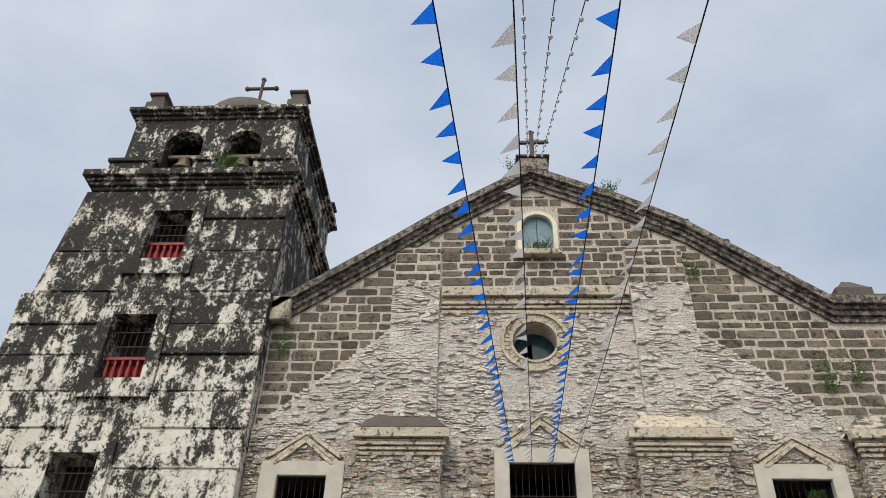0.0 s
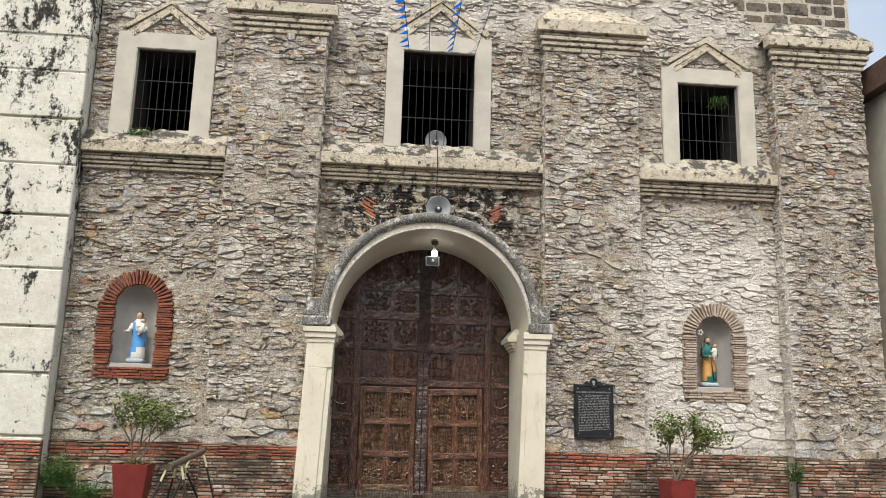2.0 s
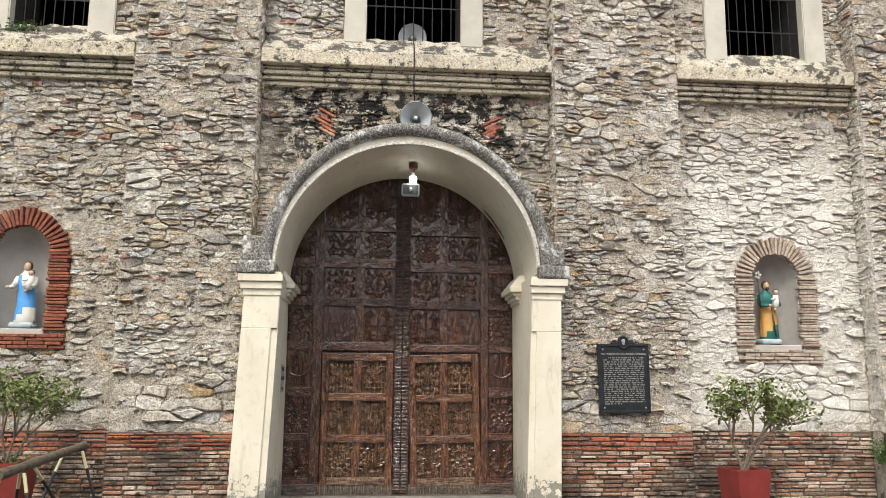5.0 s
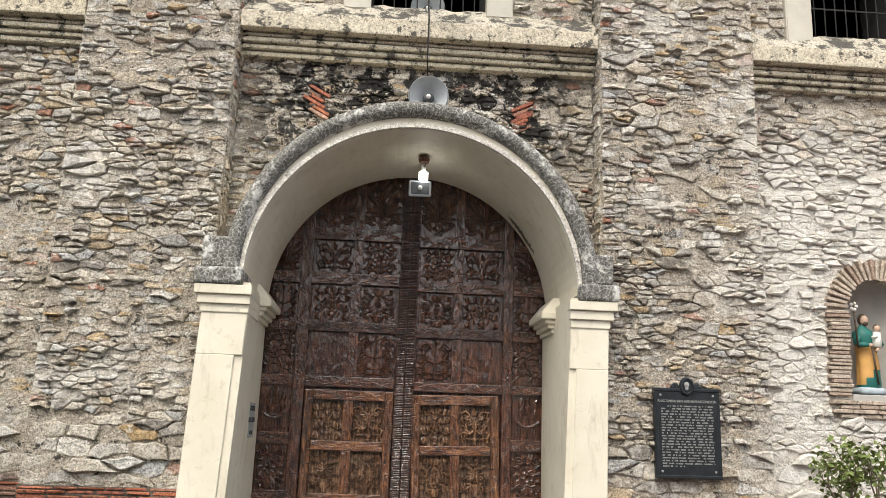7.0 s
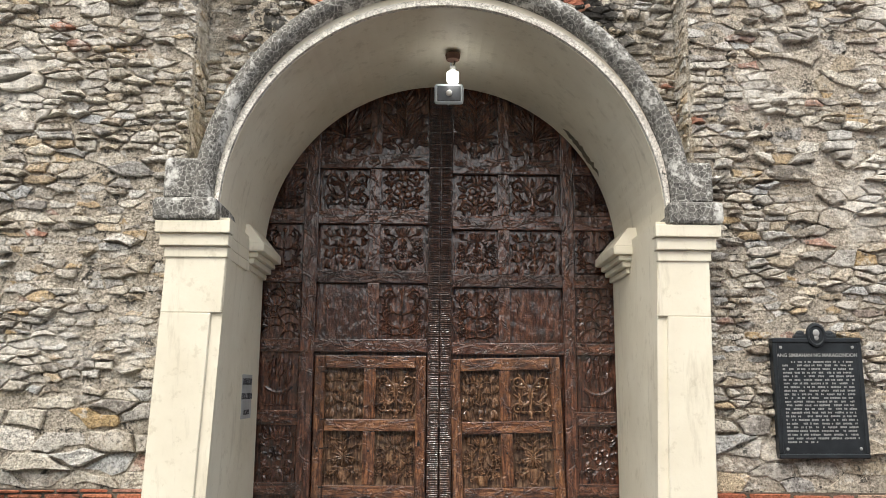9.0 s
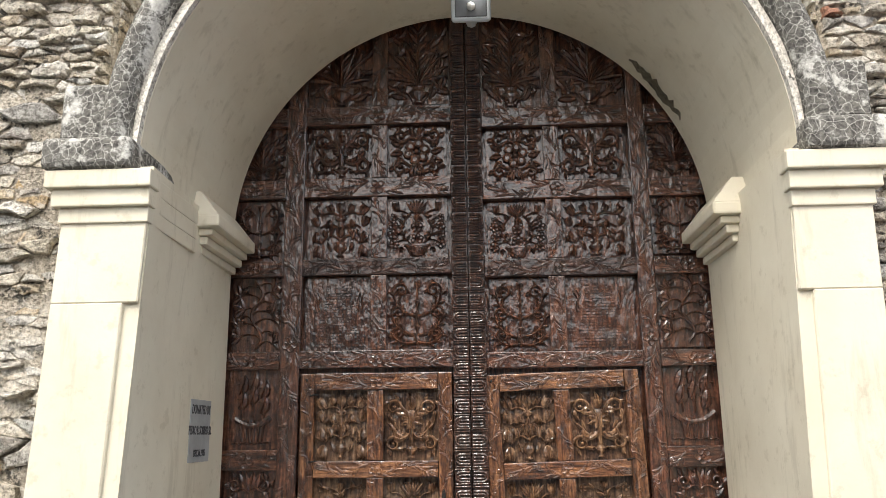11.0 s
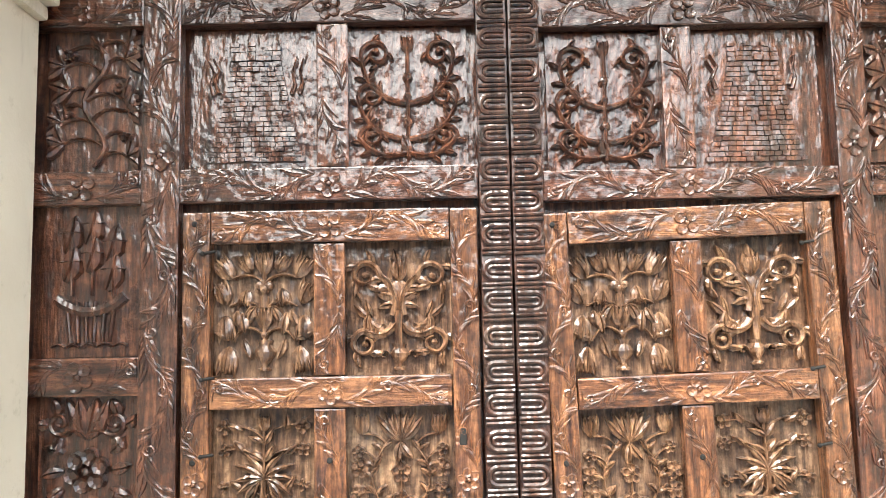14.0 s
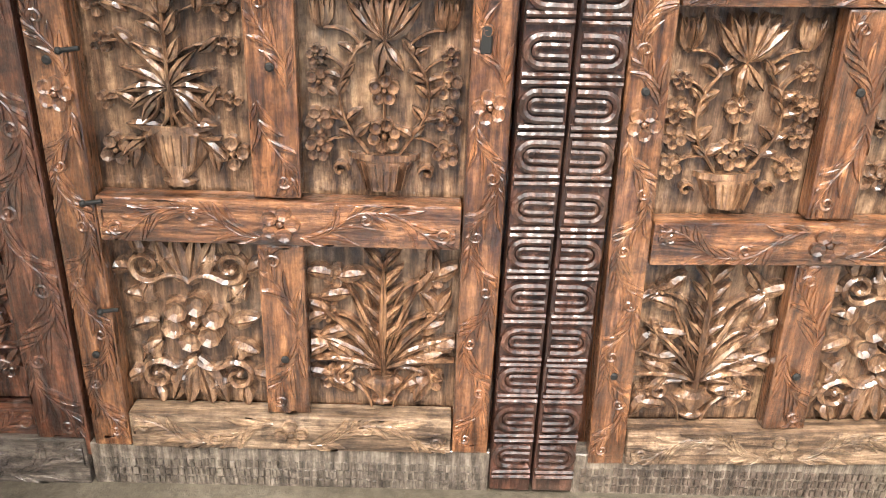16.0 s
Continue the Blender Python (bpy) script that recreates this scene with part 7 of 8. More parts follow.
for x, z, s in ((7.75, 9.8, 13), (4.75, 12.6, 14), (-4.8, 10.6, 15)):
    weeds(x, 17.0, z, 40, 0.12, 0.7, s, "creeper on the block wall")


# trestle barrier
tr = thing("trestle_barrier", (0, 0, 0), "trestle of black and pale striped steel legs carrying a log", "barrier")


def striped(a, b):
    a, b = Vector(a), Vector(b)
    bm = bmesh.new()
    for k, (f, g) in enumerate(((0, 0.18), (0.18, 0.66), (0.66, 1.0))):
        rod(bm, a.lerp(b, f), a.lerp(b, g), 0.014, mi=k % 2)
    part("leg", bm, [YELLOW_STEEL, BLACK_STEEL], tr, "striped steel leg")


for ap, f1, f2 in (((-2.36, 13.15, 0.72), (-2.66, 12.94, ZG), (-2.0, 12.98, ZG)), ((-2.36, 14.4, 0.78), (-2.66, 14.2, ZG), (-1.99, 14.5, ZG))):
    ap = Vector(ap)
    striped(ap + Vector((-0.05, 0, 0)), f1)
    striped(ap + Vector((0.12, 0, 0.03)), f2)
    bm = bmesh.new()
    g1, g2 = (ap + Vector((-0.05, 0, 0))).lerp(Vector(f1), 0.75), (ap + Vector((0.12, 0, 0.03))).lerp(Vector(f2), 0.75)
    for k in range(3):
        rod(bm, g1.lerp(g2, k / 3), g1.lerp(g2, (k + 1) / 3), 0.011, mi=k % 2)
    part("brace", bm, [YELLOW_STEEL, BLACK_STEEL], tr, "striped cross brace")
striped((-2.33, 13.3, 0.75), (-2.62, 13.9, ZG))
striped((-2.31, 13.5, 0.77), (-2.1, 14.05, 0.1))
a, b = Vector((-2.33, 12.9, 0.76)), Vector((-2.3, 14.62, 0.85))
bm = bmesh.new()
lathe(bm, [(0.042 - 0.008 * k / 12 + 0.004 * math.sin(k * 1.7), (b - a).length * k / 12) for k in range(13)], 12)
bmesh.ops.transform(bm, matrix=Matrix.Translation(a) @ (b - a).to_track_quat("Z", "Y").to_matrix().to_4x4(), verts=bm.verts[:])
part("log", bm, LOG, tr, "weathered log")

# chalk circles on the plaza
rnd = random.Random(2)
for cx, cy, r in ((-1.23, 11.7, 0.29), (-2.11, 12.55, 0.29), (-2.1, 10.9, 0.31), (-3.2, 12.6, 0.29), (-1.1, 13.4, 0.28), (-0.9, 12.7, 0.3), (4.3, 10.9, 0.3), (3.1, 12.0, 0.3), (-3.6, 11.4, 0.3)):
    bm = bmesh.new()
    n = 60
    for i in range(n):
        if noise.noise(Vector((cx * 3, i * 0.22, cy))) < (-0.25 if cx > -2.3 and cy < 12.6 and cx < 0 else 0.12):
            continue
        w = 0.006 + 0.012 * rnd.random()
        pts = [(cx + q * math.cos(2 * math.pi * j / n), cy + q * math.sin(2 * math.pi * j / n), ZG + 0.004) for q, j in ((r - w, i), (r + w, i), (r + w, i + 1), (r - w, i + 1))]
        bm.faces.new([bm.verts.new(p) for p in pts])
    tagged(link("chalk_circle", bm, CHALK), "worn white circle painted on the plaza floor", "floor marking", "painted circles", kind="structure")


# bunting and light strings
def pennant_string(a, b, m, label, start, gap, size, side):
    a, b = Vector(a), Vector(b)
    s = thing("bunting", (0, 0, 0), label, "bunting", "bunting strings")
    bm = bmesh.new()
    n = 24
    sag = lambda t: a.lerp(b, t) + Vector((0, 0, -0.05 * 4 * t * (1 - t)))
    ring = [[bm.verts.new(sag(i / n) + Vector((0.006 * math.cos(k * 1.2566), 0.006 * math.sin(k * 1.2566), 0))) for k in range(5)] for i in range(n + 1)]
    for p, q in zip(ring, ring[1:]):
        for k in range(5):
            bm.faces.new((p[k], p[(k + 1) % 5], q[(k + 1) % 5], q[k]))
    part("line", bm, CABLE, s)
    ln = (b - a).length
    t = start
    rnd = random.Random(int(a.x * 100))
    while t < ln - 0.2:
        p, q = sag(t / ln), sag(min(1, (t + size) / ln))
        mid = p.lerp(q, 0.5) + Vector((side * size * 0.75, rnd.uniform(-0.08, 0.08), -size * 0.45 + rnd.uniform(-0.08, 0.05)))
        bm = bmesh.new()
        c = p.lerp(q, 0.5).lerp(mid, 0.5) + Vector((0, 0.03, rnd.uniform(-0.02, 0.02)))
        v = [bm.verts.new(x) for x in (p, q, mid, c)]
        bm.faces.new((v[0], v[1], v[3]))
        bm.faces.new((v[1], v[2], v[3]))
        bm.faces.new((v[2], v[0], v[3]))
        part("pennant", bm, m, s)
        t += gap * rnd.uniform(0.9, 1.1)
    return s


eye0 = Vector((-0.225, 1.345, 1.631))
for end, way, m, label in (((0.36, 16.9, 7.97), (-0.0569, 0.5775, 0.8144), BLUE_CLOTH, "string of blue triangular pennants tied to the middle window"), ((0.73, 16.9, 7.98), (0.0385, 0.5797, 0.8139), WHITE_CLOTH, "string of white triangular pennants tied to the middle window"), ((1.15, 16.9, 7.98), (0.1618, 0.5748, 0.8021), BLUE_CLOTH, "string of blue triangular pennants tied to the middle window"), ((1.59, 16.9, 7.98), (0.2567, 0.5648, 0.7843), WHITE_CLOTH, "string of white triangular pennants tied to the middle window")):
    end = Vector(end)
    far = eye0 + Vector(way) * 5.2
    d = (far - end)
    pennant_string(end, end + d * 1.9, m, label, 0.15, 0.4, 0.2 if m is BLUE_CLOTH else 0.21, -1)
for way, w in (((0.04996, 0.5797, 0.8133), 0.9), ((0.0874, 0.5789, 0.8107), 1.08), ((0.1236, 0.5773, 0.8071), 1.25)):
    top = Vector((w + 0.1, 17.0, 16.6))
    far = eye0 + Vector(way) * 10.5
    end = top + (far - top) * 2.2
    s = thing("light_string", (0, 0, 0), "dark cable with small hanging bulbs tied to the gable cross", "string lights", "string lights")
    bm = bmesh.new()
    rod(bm, top, end, 0.008, n=5)
    part("line", bm, CABLE, s)
    ln = (end - top).length
    t = 0.5
    while t < ln:
        p = top.lerp(end, t / ln)
        bm = bmesh.new()
        lathe(bm, [(0.012, -0.02), (0.03, -0.05), (0.035, -0.08), (0.015, -0.115)], 8, p.x, p.y)
        for v in bm.verts:
            v.co.z += p.z
        part("bulb", bm, GREY_METAL, s)
        t += 0.75
# posts that carry the far ends of the strings, behind the walker
for x in (-2.4, 3.2):
    post = thing("plaza_post", (x, -6.9, ZG), "plain grey steel post carrying the strings", "post", "string posts")
    bm = bmesh.new()
    lathe(bm, [(0.07, 0.0), (0.06, 4.5), (0.05, 9.0)], 12)
    part("shaft", bm, GREY_METAL, post)

# iron cross on the gable
cross = thing("gable_cross", Matrix.Translation((1.13, 17.1, 16.5)), "dark stone and iron cross with flared ends and rays", "cross")
part("shaft", boxed(-0.06, 0.06, -0.05, 0.05, 0.0, 1.12, bevel=0.012), CAP_DARK, cross)
part("arm", boxed(-0.36, 0.36, -0.045, 0.045, 0.7, 0.8, bevel=0.012), CAP_DARK, cross)
for x, z in ((-0.38, 0.75), (0.38, 0.75), (0, 1.14)):
    bm = bmesh.new()
    for k in range(3):
        a = 2.1 * k
        ball(bm, (x + 0.045 * math.cos(a), 0, z + 0.045 * math.sin(a)), 0.05, s=(1, 0.6, 1))
    part("flared_end", bm, CAP_DARK, cross)
for k in range(12):
    a = math.pi * (k + 0.5) / 6
    bm = bmesh.new()
    rod(bm, (0, 0, 0.75), (0.24 * math.cos(a), 0, 0.75 + 0.24 * math.sin(a)), 0.01, 0.004, n=5)
    part("ray", bm, IRON, cross)
fin = thing("parapet_finial", (8.35, 17.25, 12.0), "dark weathered pyramidal stone finial on the parapet corner", "finial")
bm = bmesh.new()
box(bm, -0.42, 0.42, -0.3, 0.3, -0.02, 0.3, bevel=0.03)
v = [bm.verts.new(p) for p in ((-0.36, -0.26, 0.3), (0.36, -0.26, 0.3), (0.36, 0.26, 0.3), (-0.36, 0.26, 0.3), (-0.1, 0, 0.62), (0.1, 0, 0.62))]
for q in ((0, 1, 5, 4), (1, 2, 5), (2, 3, 4, 5), (3, 0, 4)):
    bm.faces.new([v[i] for i in q])
part("block", bm, CAP_DARK, fin)


# ---- stones, blocks, bricks and cobbles ----
def stone_shape(rnd, w, h, d, ragged):
    """An irregular raised stone in a cell of that size: points (u, v, out) and faces."""
    ring = []
    for k, (u, v) in enumerate(((-1, -1), (0, -1), (1, -1), (1, 0), (1, 1), (0, 1), (-1, 1), (-1, 0))):
        pull = rnd.uniform(0.05, ragged) if k % 2 == 0 else rnd.uniform(-0.04, 0.1)
        ring.append((u * w / 2 * (1 - pull * (0.7 if u else 0)), v * h / 2 * (1 - pull)))
    tilt_u, tilt_v = rnd.uniform(-0.25, 0.25), rnd.uniform(-0.3, 0.3)
    pts = [(u, v, -0.02) for u, v in ring]
    pts += [(u * 0.97, v * 0.96, d * (0.72 + tilt_u * u / w + tilt_v * v / h)) for u, v in ring]
    pts += [(u * 0.72, v * 0.68, d * (1.0 + tilt_u * u / w + tilt_v * v / h)) for u, v in ring]
    faces = []
    for a in (0, 8):
        for k in range(8):
            faces.append((a + k, a + (k + 1) % 8, a + 8 + (k + 1) % 8, a + 8 + k))
    faces.append(tuple(range(16, 24)))
    return pts, faces


def lay(spans, z0, z1, heights, widths, rnd, wobble=0.02, gap=0.012, depth=(0.012, 0.045), ragged=0.38):
    """Courses of stones between z0 and z1: spans(z) gives the free stretches. Returns (u, v, points, faces) for each."""
    out, z = [], z0
    while z < z1 - 0.02:
        h = min(rnd.uniform(*heights(z)), z1 - z)
        for a, b in spans(z + h / 2):
            x = a
            while x < b - 0.02:
                w = min(rnd.uniform(*widths(z)) * (1.4 if rnd.random() < 0.12 else 1), b - x)
                if b - x - w < 0.07:
                    w = b - x
                hh = h * rnd.uniform(0.72, 1.12)
                shift = wobble * noise.noise(Vector((x * 0.9, z * 1.3, 3.1))) * 2 + (h - hh) * rnd.uniform(-0.4, 0.4)
                parts = [(w, hh, 0.0)]
                if ragged > 0.3 and hh > 0.13 and rnd.random() < 0.35:
                    f = rnd.uniform(0.35, 0.65)
                    parts = [(w, hh * f, -hh * (1 - f) / 2), (w, hh * (1 - f), hh * f / 2)]
                for pw, ph, dz in parts:
                    p, f = stone_shape(rnd, pw - gap, ph - gap, rnd.uniform(*depth), ragged)
                    out.append((x + w / 2, z + h / 2 + shift + dz, p, f))
                x += w
        z += h
    return out


def clip(poly, nx, nz, c):
    """The part of a polygon where nx * x + nz * z <= c."""
    out = []
    for i, (x, z) in enumerate(poly):
        px, pz = poly[i - 1]
        d, pd = nx * x + nz * z - c, nx * px + nz * pz - c
        if (d > 0) != (pd > 0):
            f = pd / (pd - d)
            out.append((px + (x - px) * f, pz + (z - pz) * f))
        if d <= 0:
            out.append((x, z))
    return out


def rubble(spans, z0, z1, heights, widths, rnd, depth=(0.01, 0.066), gap=0.014, squash=2.5):
    """Interlocking irregular stones: uneven seeds in rough courses, each with the cell of points nearest to it."""
    seeds, z = [], z0
    while z < z1 - 0.02:
        h = min(rnd.uniform(*heights(z)), z1 - z)
        for a, b in spans(z + h / 2):
            x = a
            while x < b - 0.02:
                w = min(rnd.uniform(*widths(z)) * (1.5 if rnd.random() < 0.1 else 1), b - x)
                lift = 0.06 * noise.noise(Vector((x * 0.7, z, 3.1)))
                seeds.append((x + w * rnd.uniform(0.3, 0.7), z + h * rnd.uniform(0.1, 0.9) + lift, a, b))
                x += w
        z += h
    big = [q for q in seeds if rnd.random() < 0.034]         # large stones swallow their neighbours
    cells = {}
    for q in big:
        cells.setdefault((int(q[0] / 0.5), int(q[1] / 0.5)), []).append((q, rnd.uniform(0.6, 1.15)))
    kept = []
    for q in seeds:
        k = (int(q[0] / 0.5), int(q[1] / 0.5))
        hit = False
        for u in (-1, 0, 1):
            for v in (-1, 0, 1):
                for o, f in cells.get((k[0] + u, k[1] + v), []):
                    if o is not q and ((o[0] - q[0]) / (0.2 * f)) ** 2 + ((o[1] - q[1]) / (0.105 * f)) ** 2 < 1:
                        hit = True
        if not hit:
            kept.append(q)
    seeds = kept
    grid = {}
    for i, q in enumerate(seeds):
        grid.setdefault((int(q[0] / 0.4), int(q[1] * squash / 0.4)), []).append(i)
    out = []
    for i, (x, z, a, b) in enumerate(seeds):
        gx, gz = int(x / 0.4), int(z * squash / 0.4)
        near = []
        for u in (-1, 0, 1):
            for v in (-1, 0, 1):
                near += grid.get((gx + u, gz + v), [])
        near = sorted(((seeds[j][0] - x) ** 2 + ((seeds[j][1] - z) * squash) ** 2, j) for j in near if j != i)[:16]
        poly = [(-0.3, -0.3), (0.3, -0.3), (0.3, 0.3), (-0.3, 0.3)]
        poly = clip(clip(poly, 1, 0, b - x), -1, 0, x - a)
        poly = clip(clip(poly, 0, 1, (z1 - z) * squash), 0, -1, (z - z0) * squash)
        for d2, j in near:
            dx, dz = seeds[j][0] - x, (seeds[j][1] - z) * squash
            if d2 > 1e-6 and len(poly) > 2:
                poly = clip(poly, dx, dz, d2 / 2)
        if len(poly) < 3:
            continue
        poly = [(u, v / squash) for u, v in poly]
        cx, cz = sum(u for u, _ in poly) / len(poly), sum(v for _, v in poly) / len(poly)
        pts = []
        for k, (u, v) in enumerate(poly):            # every edge gets a bent middle
            nu, nv = poly[(k + 1) % len(poly)]
            ln = math.hypot(nu - u, nv - v)
            pts.append((u, v))
            if ln > 0.05:
                j = rnd.uniform(-0.1, 0.06) * ln
                pts.append(((u + nu) / 2 + (nv - v) / ln * j, (v + nv) / 2 - (nu - u) / ln * j))
        size = max(max(abs(u - cx), abs(v - cz)) for u, v in pts)
        if size < 0.025:
            continue
        def inset(g):
            r = []
            for u, v in pts:
                du, dv = u - cx, v - cz
                ln = math.hypot(du, dv) or 1
                f = max(0.3, 1 - g / ln)
                r.append((cx + du * f, cz + dv * f))
            return r
        d = depth[0] + (depth[1] - depth[0]) * rnd.random() ** 1.8
        if noise.noise(Vector((x * 1.1, z * 1.6, 8.2))) + rnd.uniform(-0.45, 0.45) > 0.1:    # sunk under smeared mortar
            d = rnd.uniform(-0.006, 0.01)
        tu, tv = rnd.uniform(-0.26, 0.26), rnd.uniform(-0.3, 0.2)
        n = len(pts)
        g = gap * rnd.uniform(0.2, 0.8) * (2.2 if rnd.random() < 0.18 else 1)
        v3 = [(u, v, -0.02) for u, v in inset(g)] + [(u, v, d * 0.8 + tu * (u - cx) * 0.4 + tv * (v - cz) * 0.5) for u, v in inset(g + 0.003)]
        v3 += [(u, v, d * rnd.uniform(0.9, 1.12) + tu * (u - cx) * 0.4 + tv * (v - cz) * 0.5) for u, v in inset(g + 0.018)]
        faces = [(q + k, q + (k + 1) % n, q + n + (k + 1) % n, q + n + k) for q in (0, n) for k in range(n)]
        faces.append(tuple(range(2 * n, 3 * n)))
        out.append((x, z, v3, faces))
    return out


def joined(name, stones, to_world, m, parent, label):
    verts, faces = [], []
    for u, v, p, f in stones:
        k = len(verts)
        verts += [to_world(u + a, v + b, c) for a, b, c in p]
        faces += [tuple(k + i for i in q) for q in f]
    me = bpy.data.meshes.new(name)
    me.from_pydata(verts, [], faces)
    me.materials.append(m)
    ob = new(name, me)
    ob.parent = parent
    return tagged(ob, label, kind="stuff")


def single(name, stones, to_world, m, parent):
    for u, v, p, f in stones:
        o = Vector(to_world(u, v, 0))
        me = bpy.data.meshes.new(name)
        me.from_pydata([Vector(to_world(u + a, v + b, c)) - o for a, b, c in p], [], f)
        me.materials.append(m)
        ob = new(name, me)
        ob.parent = parent
        ob.matrix_basis = Matrix.Translation(o)


def line_x(z, line):
    """The stretch of x under a skyline at height z."""
    left = right = None
    for (xa, za), (xb, zb) in zip(line, line[1:]):
        if za <= z <= zb and zb > za:
            left = xa + (xb - xa) * (z - za) / (zb - za)
        if zb <= z <= za and za > zb:
            right = xa + (xb - xa) * (z - za) / (zb - za)
    return (line[0][0] if left is None else left), (line[-1][0] if right is None else right)


def cut(spans, a, b):
    return [q for p in spans for q in ((p[0], min(p[1], a)), (max(p[0], b), p[1])) if q[1] - q[0] > 0.03]


def holes_at(z, spans, wide=0.0):
    for x0, x1, z0, z1, j in WINDOWS:
        if z0 - 0.02 < z < z1 + 0.31:
            spans = cut(spans, x0 - j, x1 + j)
    if 10.08 < z < 11.64:
        w = math.sqrt(max(0, 0.78 ** 2 - (z - 10.86) ** 2))
        spans = cut(spans, 0.92 - w, 0.92 + w)
    for cx, hw, z0, zs in NICHES:
        if z0 - 0.28 < z < zs:
            spans = cut(spans, cx - hw - 0.25, cx + hw + 0.25)
        elif zs <= z < zs + hw + 0.22:
            w = math.sqrt(max(0, (hw + 0.23) ** 2 - (z - zs) ** 2))
            spans = cut(spans, cx - w, cx + w)
    if z < ARCH_Z:
        spans = cut(spans, DOOR_X - 1.93, DOOR_X + 1.93)
    elif z < ARCH_Z + 1.86:
        w = math.sqrt(max(0, 1.83 ** 2 - (z - ARCH_Z - 0.03) ** 2))
        spans = cut(spans, DOOR_X - w, DOOR_X + w)
    if 13.3 < z < 14.75:
        spans = cut(spans, 0.6, 1.66)
    return spans


front = lambda y: (lambda u, v, c: (u, y - c, v))
rnd = random.Random(21)
PLINTH = 0.84
stone_h = lambda z: (0.1, 0.18) if z < 1.4 else (0.036, 0.076) if z < 6 else (0.038, 0.078)
stone_w = lambda z: (0.16, 0.4) if z < 1.4 else (0.07, 0.23)


def bay_spans(z):
    a, b = line_x(z, SLOPE)
    s = [(a, b)]
    for x0, x1 in BUTTRESSES:
        if z < 8.55:
            s = cut(s, x0, x1)
        elif z < 9.0 and x0 < 7:
            s = cut(s, x0 + 0.1, x1 - 0.1)
    if 5.42 < z < 6.08:
        return []
    if z > 11.58:
        s = cut(s, -1.2, 3.15)
    for x0, x1 in ((-2.38, -1.25), (3.18, 4.57)):
        if z > 8.9:
            s = cut(s, x0, x1)
    return holes_at(z, s)


bay = rubble(bay_spans, PLINTH, 12.0, stone_h, stone_w, rnd)
near = [s for s in bay if -1.2 < s[0] < 2.9 and 3.2 < s[1] < 5.4][:300]
ids = {id(s) for s in near}
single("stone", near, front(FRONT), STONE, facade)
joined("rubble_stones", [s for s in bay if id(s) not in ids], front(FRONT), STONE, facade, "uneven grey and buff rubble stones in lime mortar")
for k, ((x0, x1), pier) in enumerate(zip(BUTTRESSES, piers)):
    stones = rubble(lambda z: holes_at(z, [(x0 + 0.005, x1 - 0.005)]), PLINTH, 8.0, stone_h, stone_w, rnd, (0.012, 0.068))
    near = [s for s in stones if s[1] < 6][:300]
    ids = {id(s) for s in near}
    single("stone", near, front(BUTT), STONE, pier)
    joined("rubble_stones", [s for s in stones if id(s) not in ids], front(BUTT), STONE, pier, "uneven grey and buff rubble stones in lime mortar")
    for x, s in ((x0, -1), (x1, 1)):
        side = rubble(lambda z: [(BUTT + 0.02, FRONT)], PLINTH, 8.0, stone_h, stone_w, rnd, (0.005, 0.03))
        joined("return_stones", side, (lambda u, v, c, x=x, s=s: (x + s * c, u, v)), STONE, pier, "rubble stones on the buttress side")
for x0, x1, zt in ((-2.38, -1.25, 12.5), (3.18, 4.57, 12.4)):
    joined("rubble_stones", rubble(lambda z: [(x0, x1)], 8.95, zt, stone_h, stone_w, rnd), front(FRONT - 0.1), STONE, facade, "rubble stones of the upper pilaster")

# squared blocks of the gable
def block_spans(z):
    a, b = line_x(z + 0.62, GABLE)
    s = [(max(a, -5.18), min(b, 9.0))]
    if z < 12.0:
        c, d = line_x(z, SLOPE)
        s = cut(s, c - 0.02, d + 0.02)
    if 11.58 < z < 12.32:
        s = cut(s, -1.22, 3.17)
    for x0, x1 in ((-2.38, -1.25), (3.18, 4.57)):
        if z < 13.4:
            s = cut(s, x0, x1)
    if z < 9.0:
        s = cut(s, 7.1, 9.2)
    return holes_at(z, s)


rnd = random.Random(33)
blocks = lay(block_spans, 8.8, 15.25, lambda z: (0.2, 0.32), lambda z: (0.26, 0.66), rnd, 0.015, 0.024, (0.002, 0.016), 0.16)
single("block", blocks[:300], front(WALL), ASHLAR, facade)
joined("stone_blocks", blocks[300:], front(WALL), ASHLAR, facade, "weathered grey squared blocks with pale joints")
for x0, x1, zt in ((-2.38, -1.25, 12.5), (3.18, 4.57, 12.4)):
    joined("stone_blocks", lay(lambda z: [(x0, x1)], zt, zt + 1.0, lambda z: (0.26, 0.3), lambda z: (0.34, 0.6), rnd, 0.0, 0.03, (0.006, 0.018), 0.12), front(FRONT - 0.02), ASHLAR, facade, "weathered grey squared blocks with pale joints")

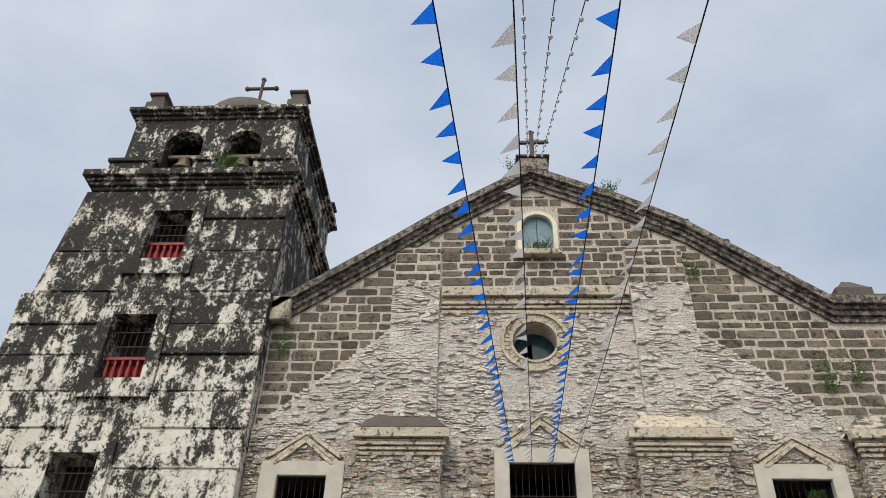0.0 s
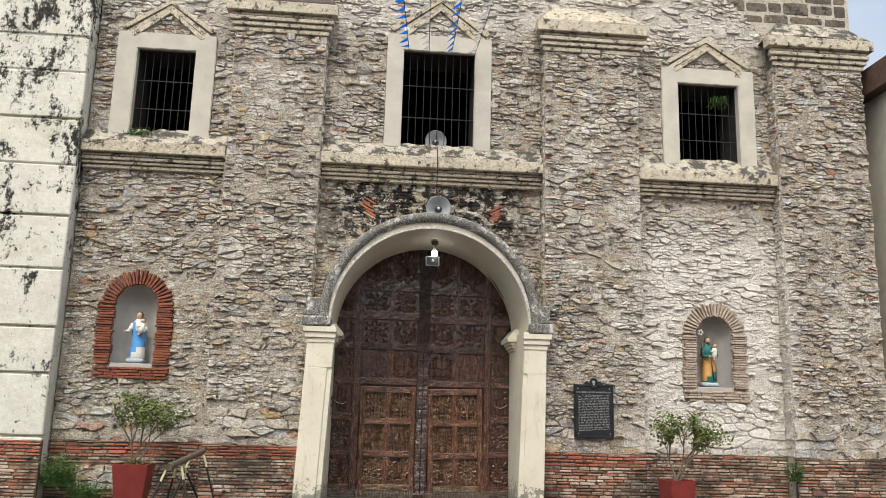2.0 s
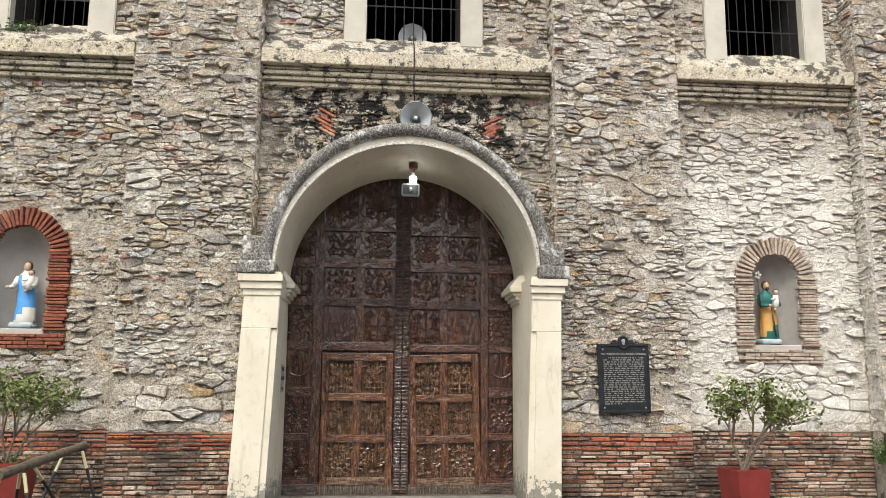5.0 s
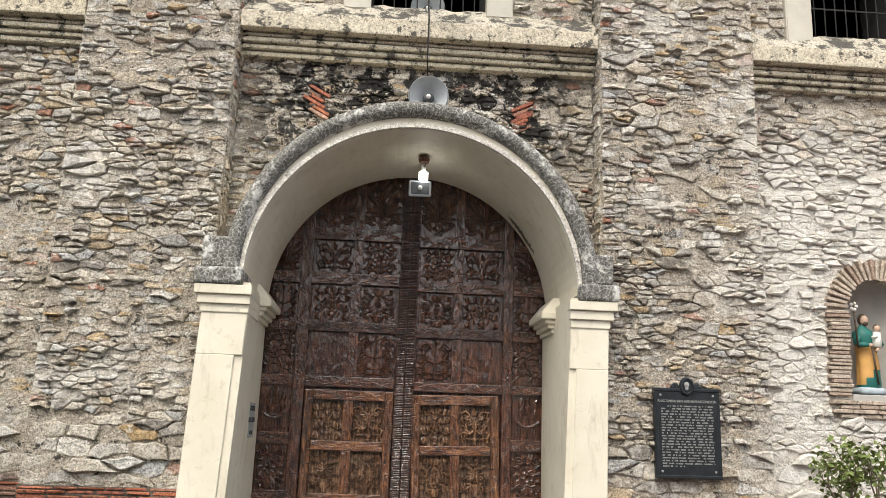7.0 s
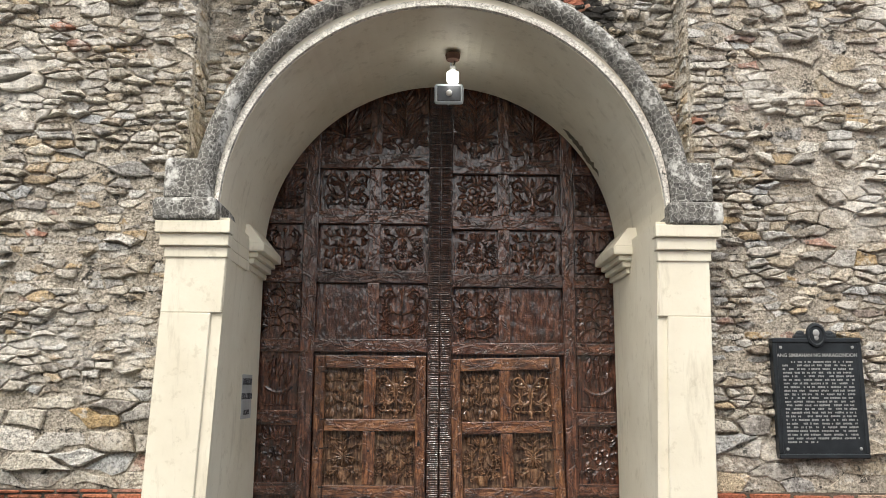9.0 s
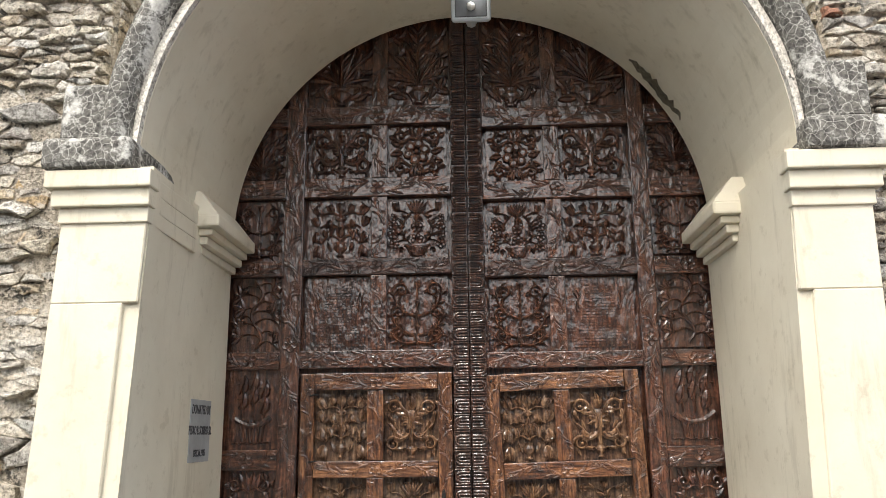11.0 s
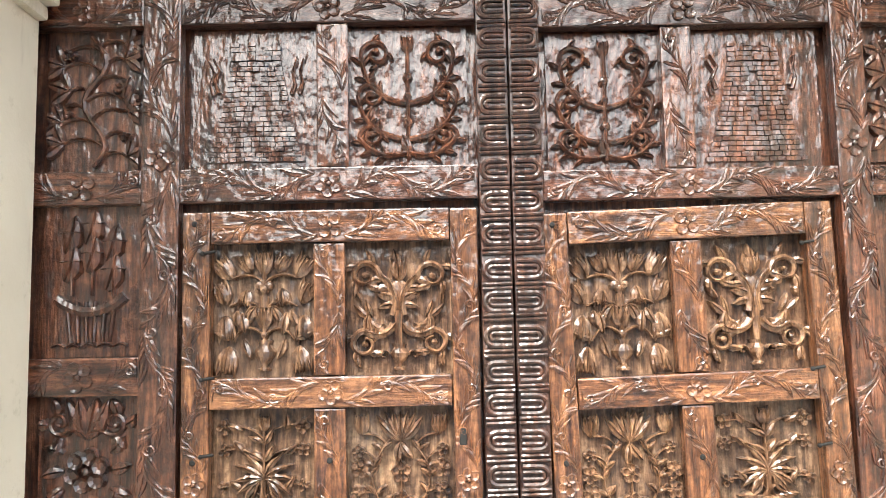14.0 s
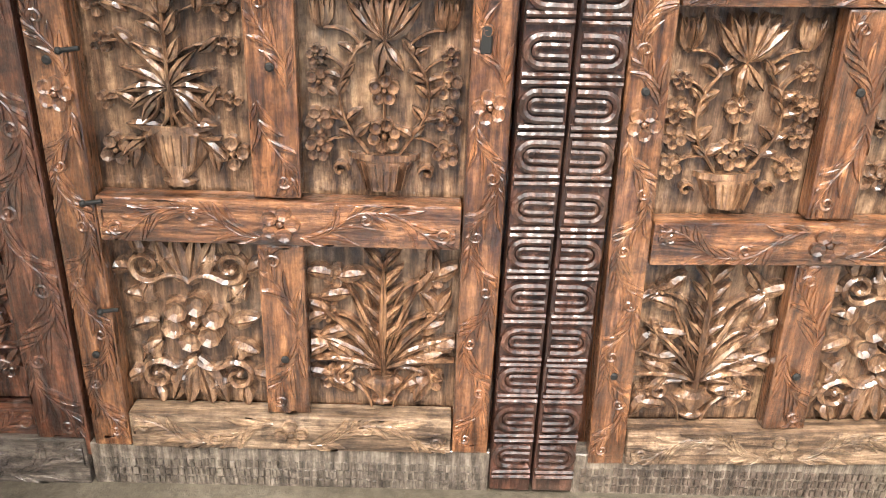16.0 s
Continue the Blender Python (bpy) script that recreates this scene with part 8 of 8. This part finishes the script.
# thin bricks of the plinth
rnd = random.Random(44)
thin_h, thin_w = (lambda z: (0.042, 0.062)), (lambda z: (0.16, 0.34))
PLINTHS = [(TOW - 0.05, [(-9.2, -5.16)]), (FRONT, [(-5.2, -2.74), (4.59, 7.22)]), (BUTT, [(-2.74, -1.12), (2.82, 4.59), (7.22, 9.0)])]
for y, runs in PLINTHS:
    for a, b in runs:
        w = setting("brick_plinth", "worn plinth of thin red and pale bricks stained by damp", "brick plinth")
        part("bed", boxed(a, b, y - 0.02, y + 0.05, ZG - 0.05, PLINTH), BRICK_BED, w)
        bricks = lay(lambda z: [(a, b)], ZG, PLINTH, thin_h, thin_w, rnd, 0.008, 0.009, (0.004, 0.034), 0.2)
        single("brick", [q for q in bricks[-70:] if q[1] > 0.6], front(y - 0.02), BRICK_TOP if b < 4.7 else BRICK, w)
        single("brick", bricks[:60], front(y - 0.02), BRICK, w)
        far = {id(q) for q in bricks[-70:] if q[1] > 0.6} | {id(q) for q in bricks[:60]}
        for lo, hi, m in ((-1, 0.6, BRICK), (0.6, 2, BRICK_TOP if b < 4.7 else BRICK)):
            rest = [q for q in bricks if lo < q[1] <= hi and id(q) not in far]
            if rest:
                joined("bricks", rest, front(y - 0.02), m, w, "thin worn bricks")
# rough stones let into the plinth beside the tower
patch = rubble(lambda z: [(-4.75, -3.7)], 0.08, 0.46, lambda z: (0.1, 0.17), lambda z: (0.16, 0.36), rnd, (0.02, 0.05), squash=1.8)
joined("patch_stones", patch, front(FRONT - 0.045), STONE, facade, "pale rough stones let into the brick plinth")
# brick patches beside the arch
rnd = random.Random(5)
for x, z, tilt in ((-0.3, 4.95, 0.5), (2.0, 4.9, -0.45)):
    for k in range(7):
        bm = boxed(-0.13, 0.13, -0.035 - 0.012 * rnd.random(), 0.03, -0.018, 0.018, bevel=0.005)
        bmesh.ops.scale(bm, vec=(rnd.uniform(0.5, 1.1), 1, 1), verts=bm.verts[:])
        bmesh.ops.transform(bm, matrix=Matrix.Translation((x + 0.08 * rnd.random(), FRONT, z + 0.045 * (k - 3))) @ Matrix.Rotation(tilt, 4, "Y"), verts=bm.verts[:])
        part("brick", bm, BRICK_TOP, facade)

# fan-shaped cobbles pressed into the plaza
rnd = random.Random(9)
verts, faces = [], []


def cobble(cx, cy, r0, r1, a0, a1):
    k = len(verts)
    g, e = 0.011, 0.013 / max(r1, 0.05)
    h = ZG + rnd.uniform(-0.006, 0.002)
    for r, a, z in ((r0, a0, -0.02), (r1, a0, -0.02), (r1, a1, -0.02), (r0, a1, -0.02), (r0 + g, a0 + e, 0), (r1 - g, a0 + e, 0), (r1 - g, a1 - e, 0), (r0 + g, a1 - e, 0)):
        verts.append((cx + r * math.cos(a), cy + r * math.sin(a), h + z))
    faces.extend([(k + 4, k + 5, k + 6, k + 7), (k, k + 1, k + 5, k + 4), (k + 1, k + 2, k + 6, k + 5), (k + 2, k + 3, k + 7, k + 6), (k + 3, k, k + 4, k + 7)])


S = 0.49                                    # lane width
for row in range(66):
    cy = 0.5 + row * S / 2
    if cy > 16.45:
        break
    for col in range(-18, 21):
        cx = -0.02 + col * S + (S / 2 if row % 2 else 0)
        for r0, r1, n in ((0.02, 0.085, 3), (0.09, 0.165, 5), (0.17, 0.24, 7)):
            for i in range(n):
                a0, a1 = math.pi * i / n, math.pi * (i + 1) / n
                cobble(cx, cy, r0, r1, a0, a1)
        for r0, r1, sw, n in ((0.02, 0.085, 2.2, 2), (0.09, 0.155, 1.1, 2), (0.16, 0.215, 0.5, 1)):
            for i in range(n):
                cobble(cx, cy, r0, r1, -math.pi / 2 - sw / 2 + sw * i / n, -math.pi / 2 - sw / 2 + sw * (i + 1) / n)
tagged(link("joint_bed", boxed(-9.2, 10.6, 0.4, 16.64, ZG - 0.05, ZG - 0.014), plain("dark_joint_dirt", (0.02, 0.017, 0.013), 0.9, vary=0.4), plaza), "dark dirt in the joints of the pressed concrete")
me = bpy.data.meshes.new("cobbles")
me.from_pydata(verts, [], faces)
me.materials.append(GROUND)
cob = new("cobbles", me)
cob.parent = plaza
tagged(cob, "fan pattern of small cobble shapes pressed in concrete", kind="stuff")

# straight seams between the rows of pressed tiles
bm = bmesh.new()
for k in range(-17, 6):
    x = -0.45 + k * 0.5
    box(bm, x - 0.0045, x + 0.0045, 2.0, 16.45, ZG - 0.01, ZG + 0.003)
seams = link("tile_seams", bm, bpy.data.materials["dark_joint_dirt"], plaza)
tagged(seams, "dark straight seams between rows of pressed tiles", kind="stuff")
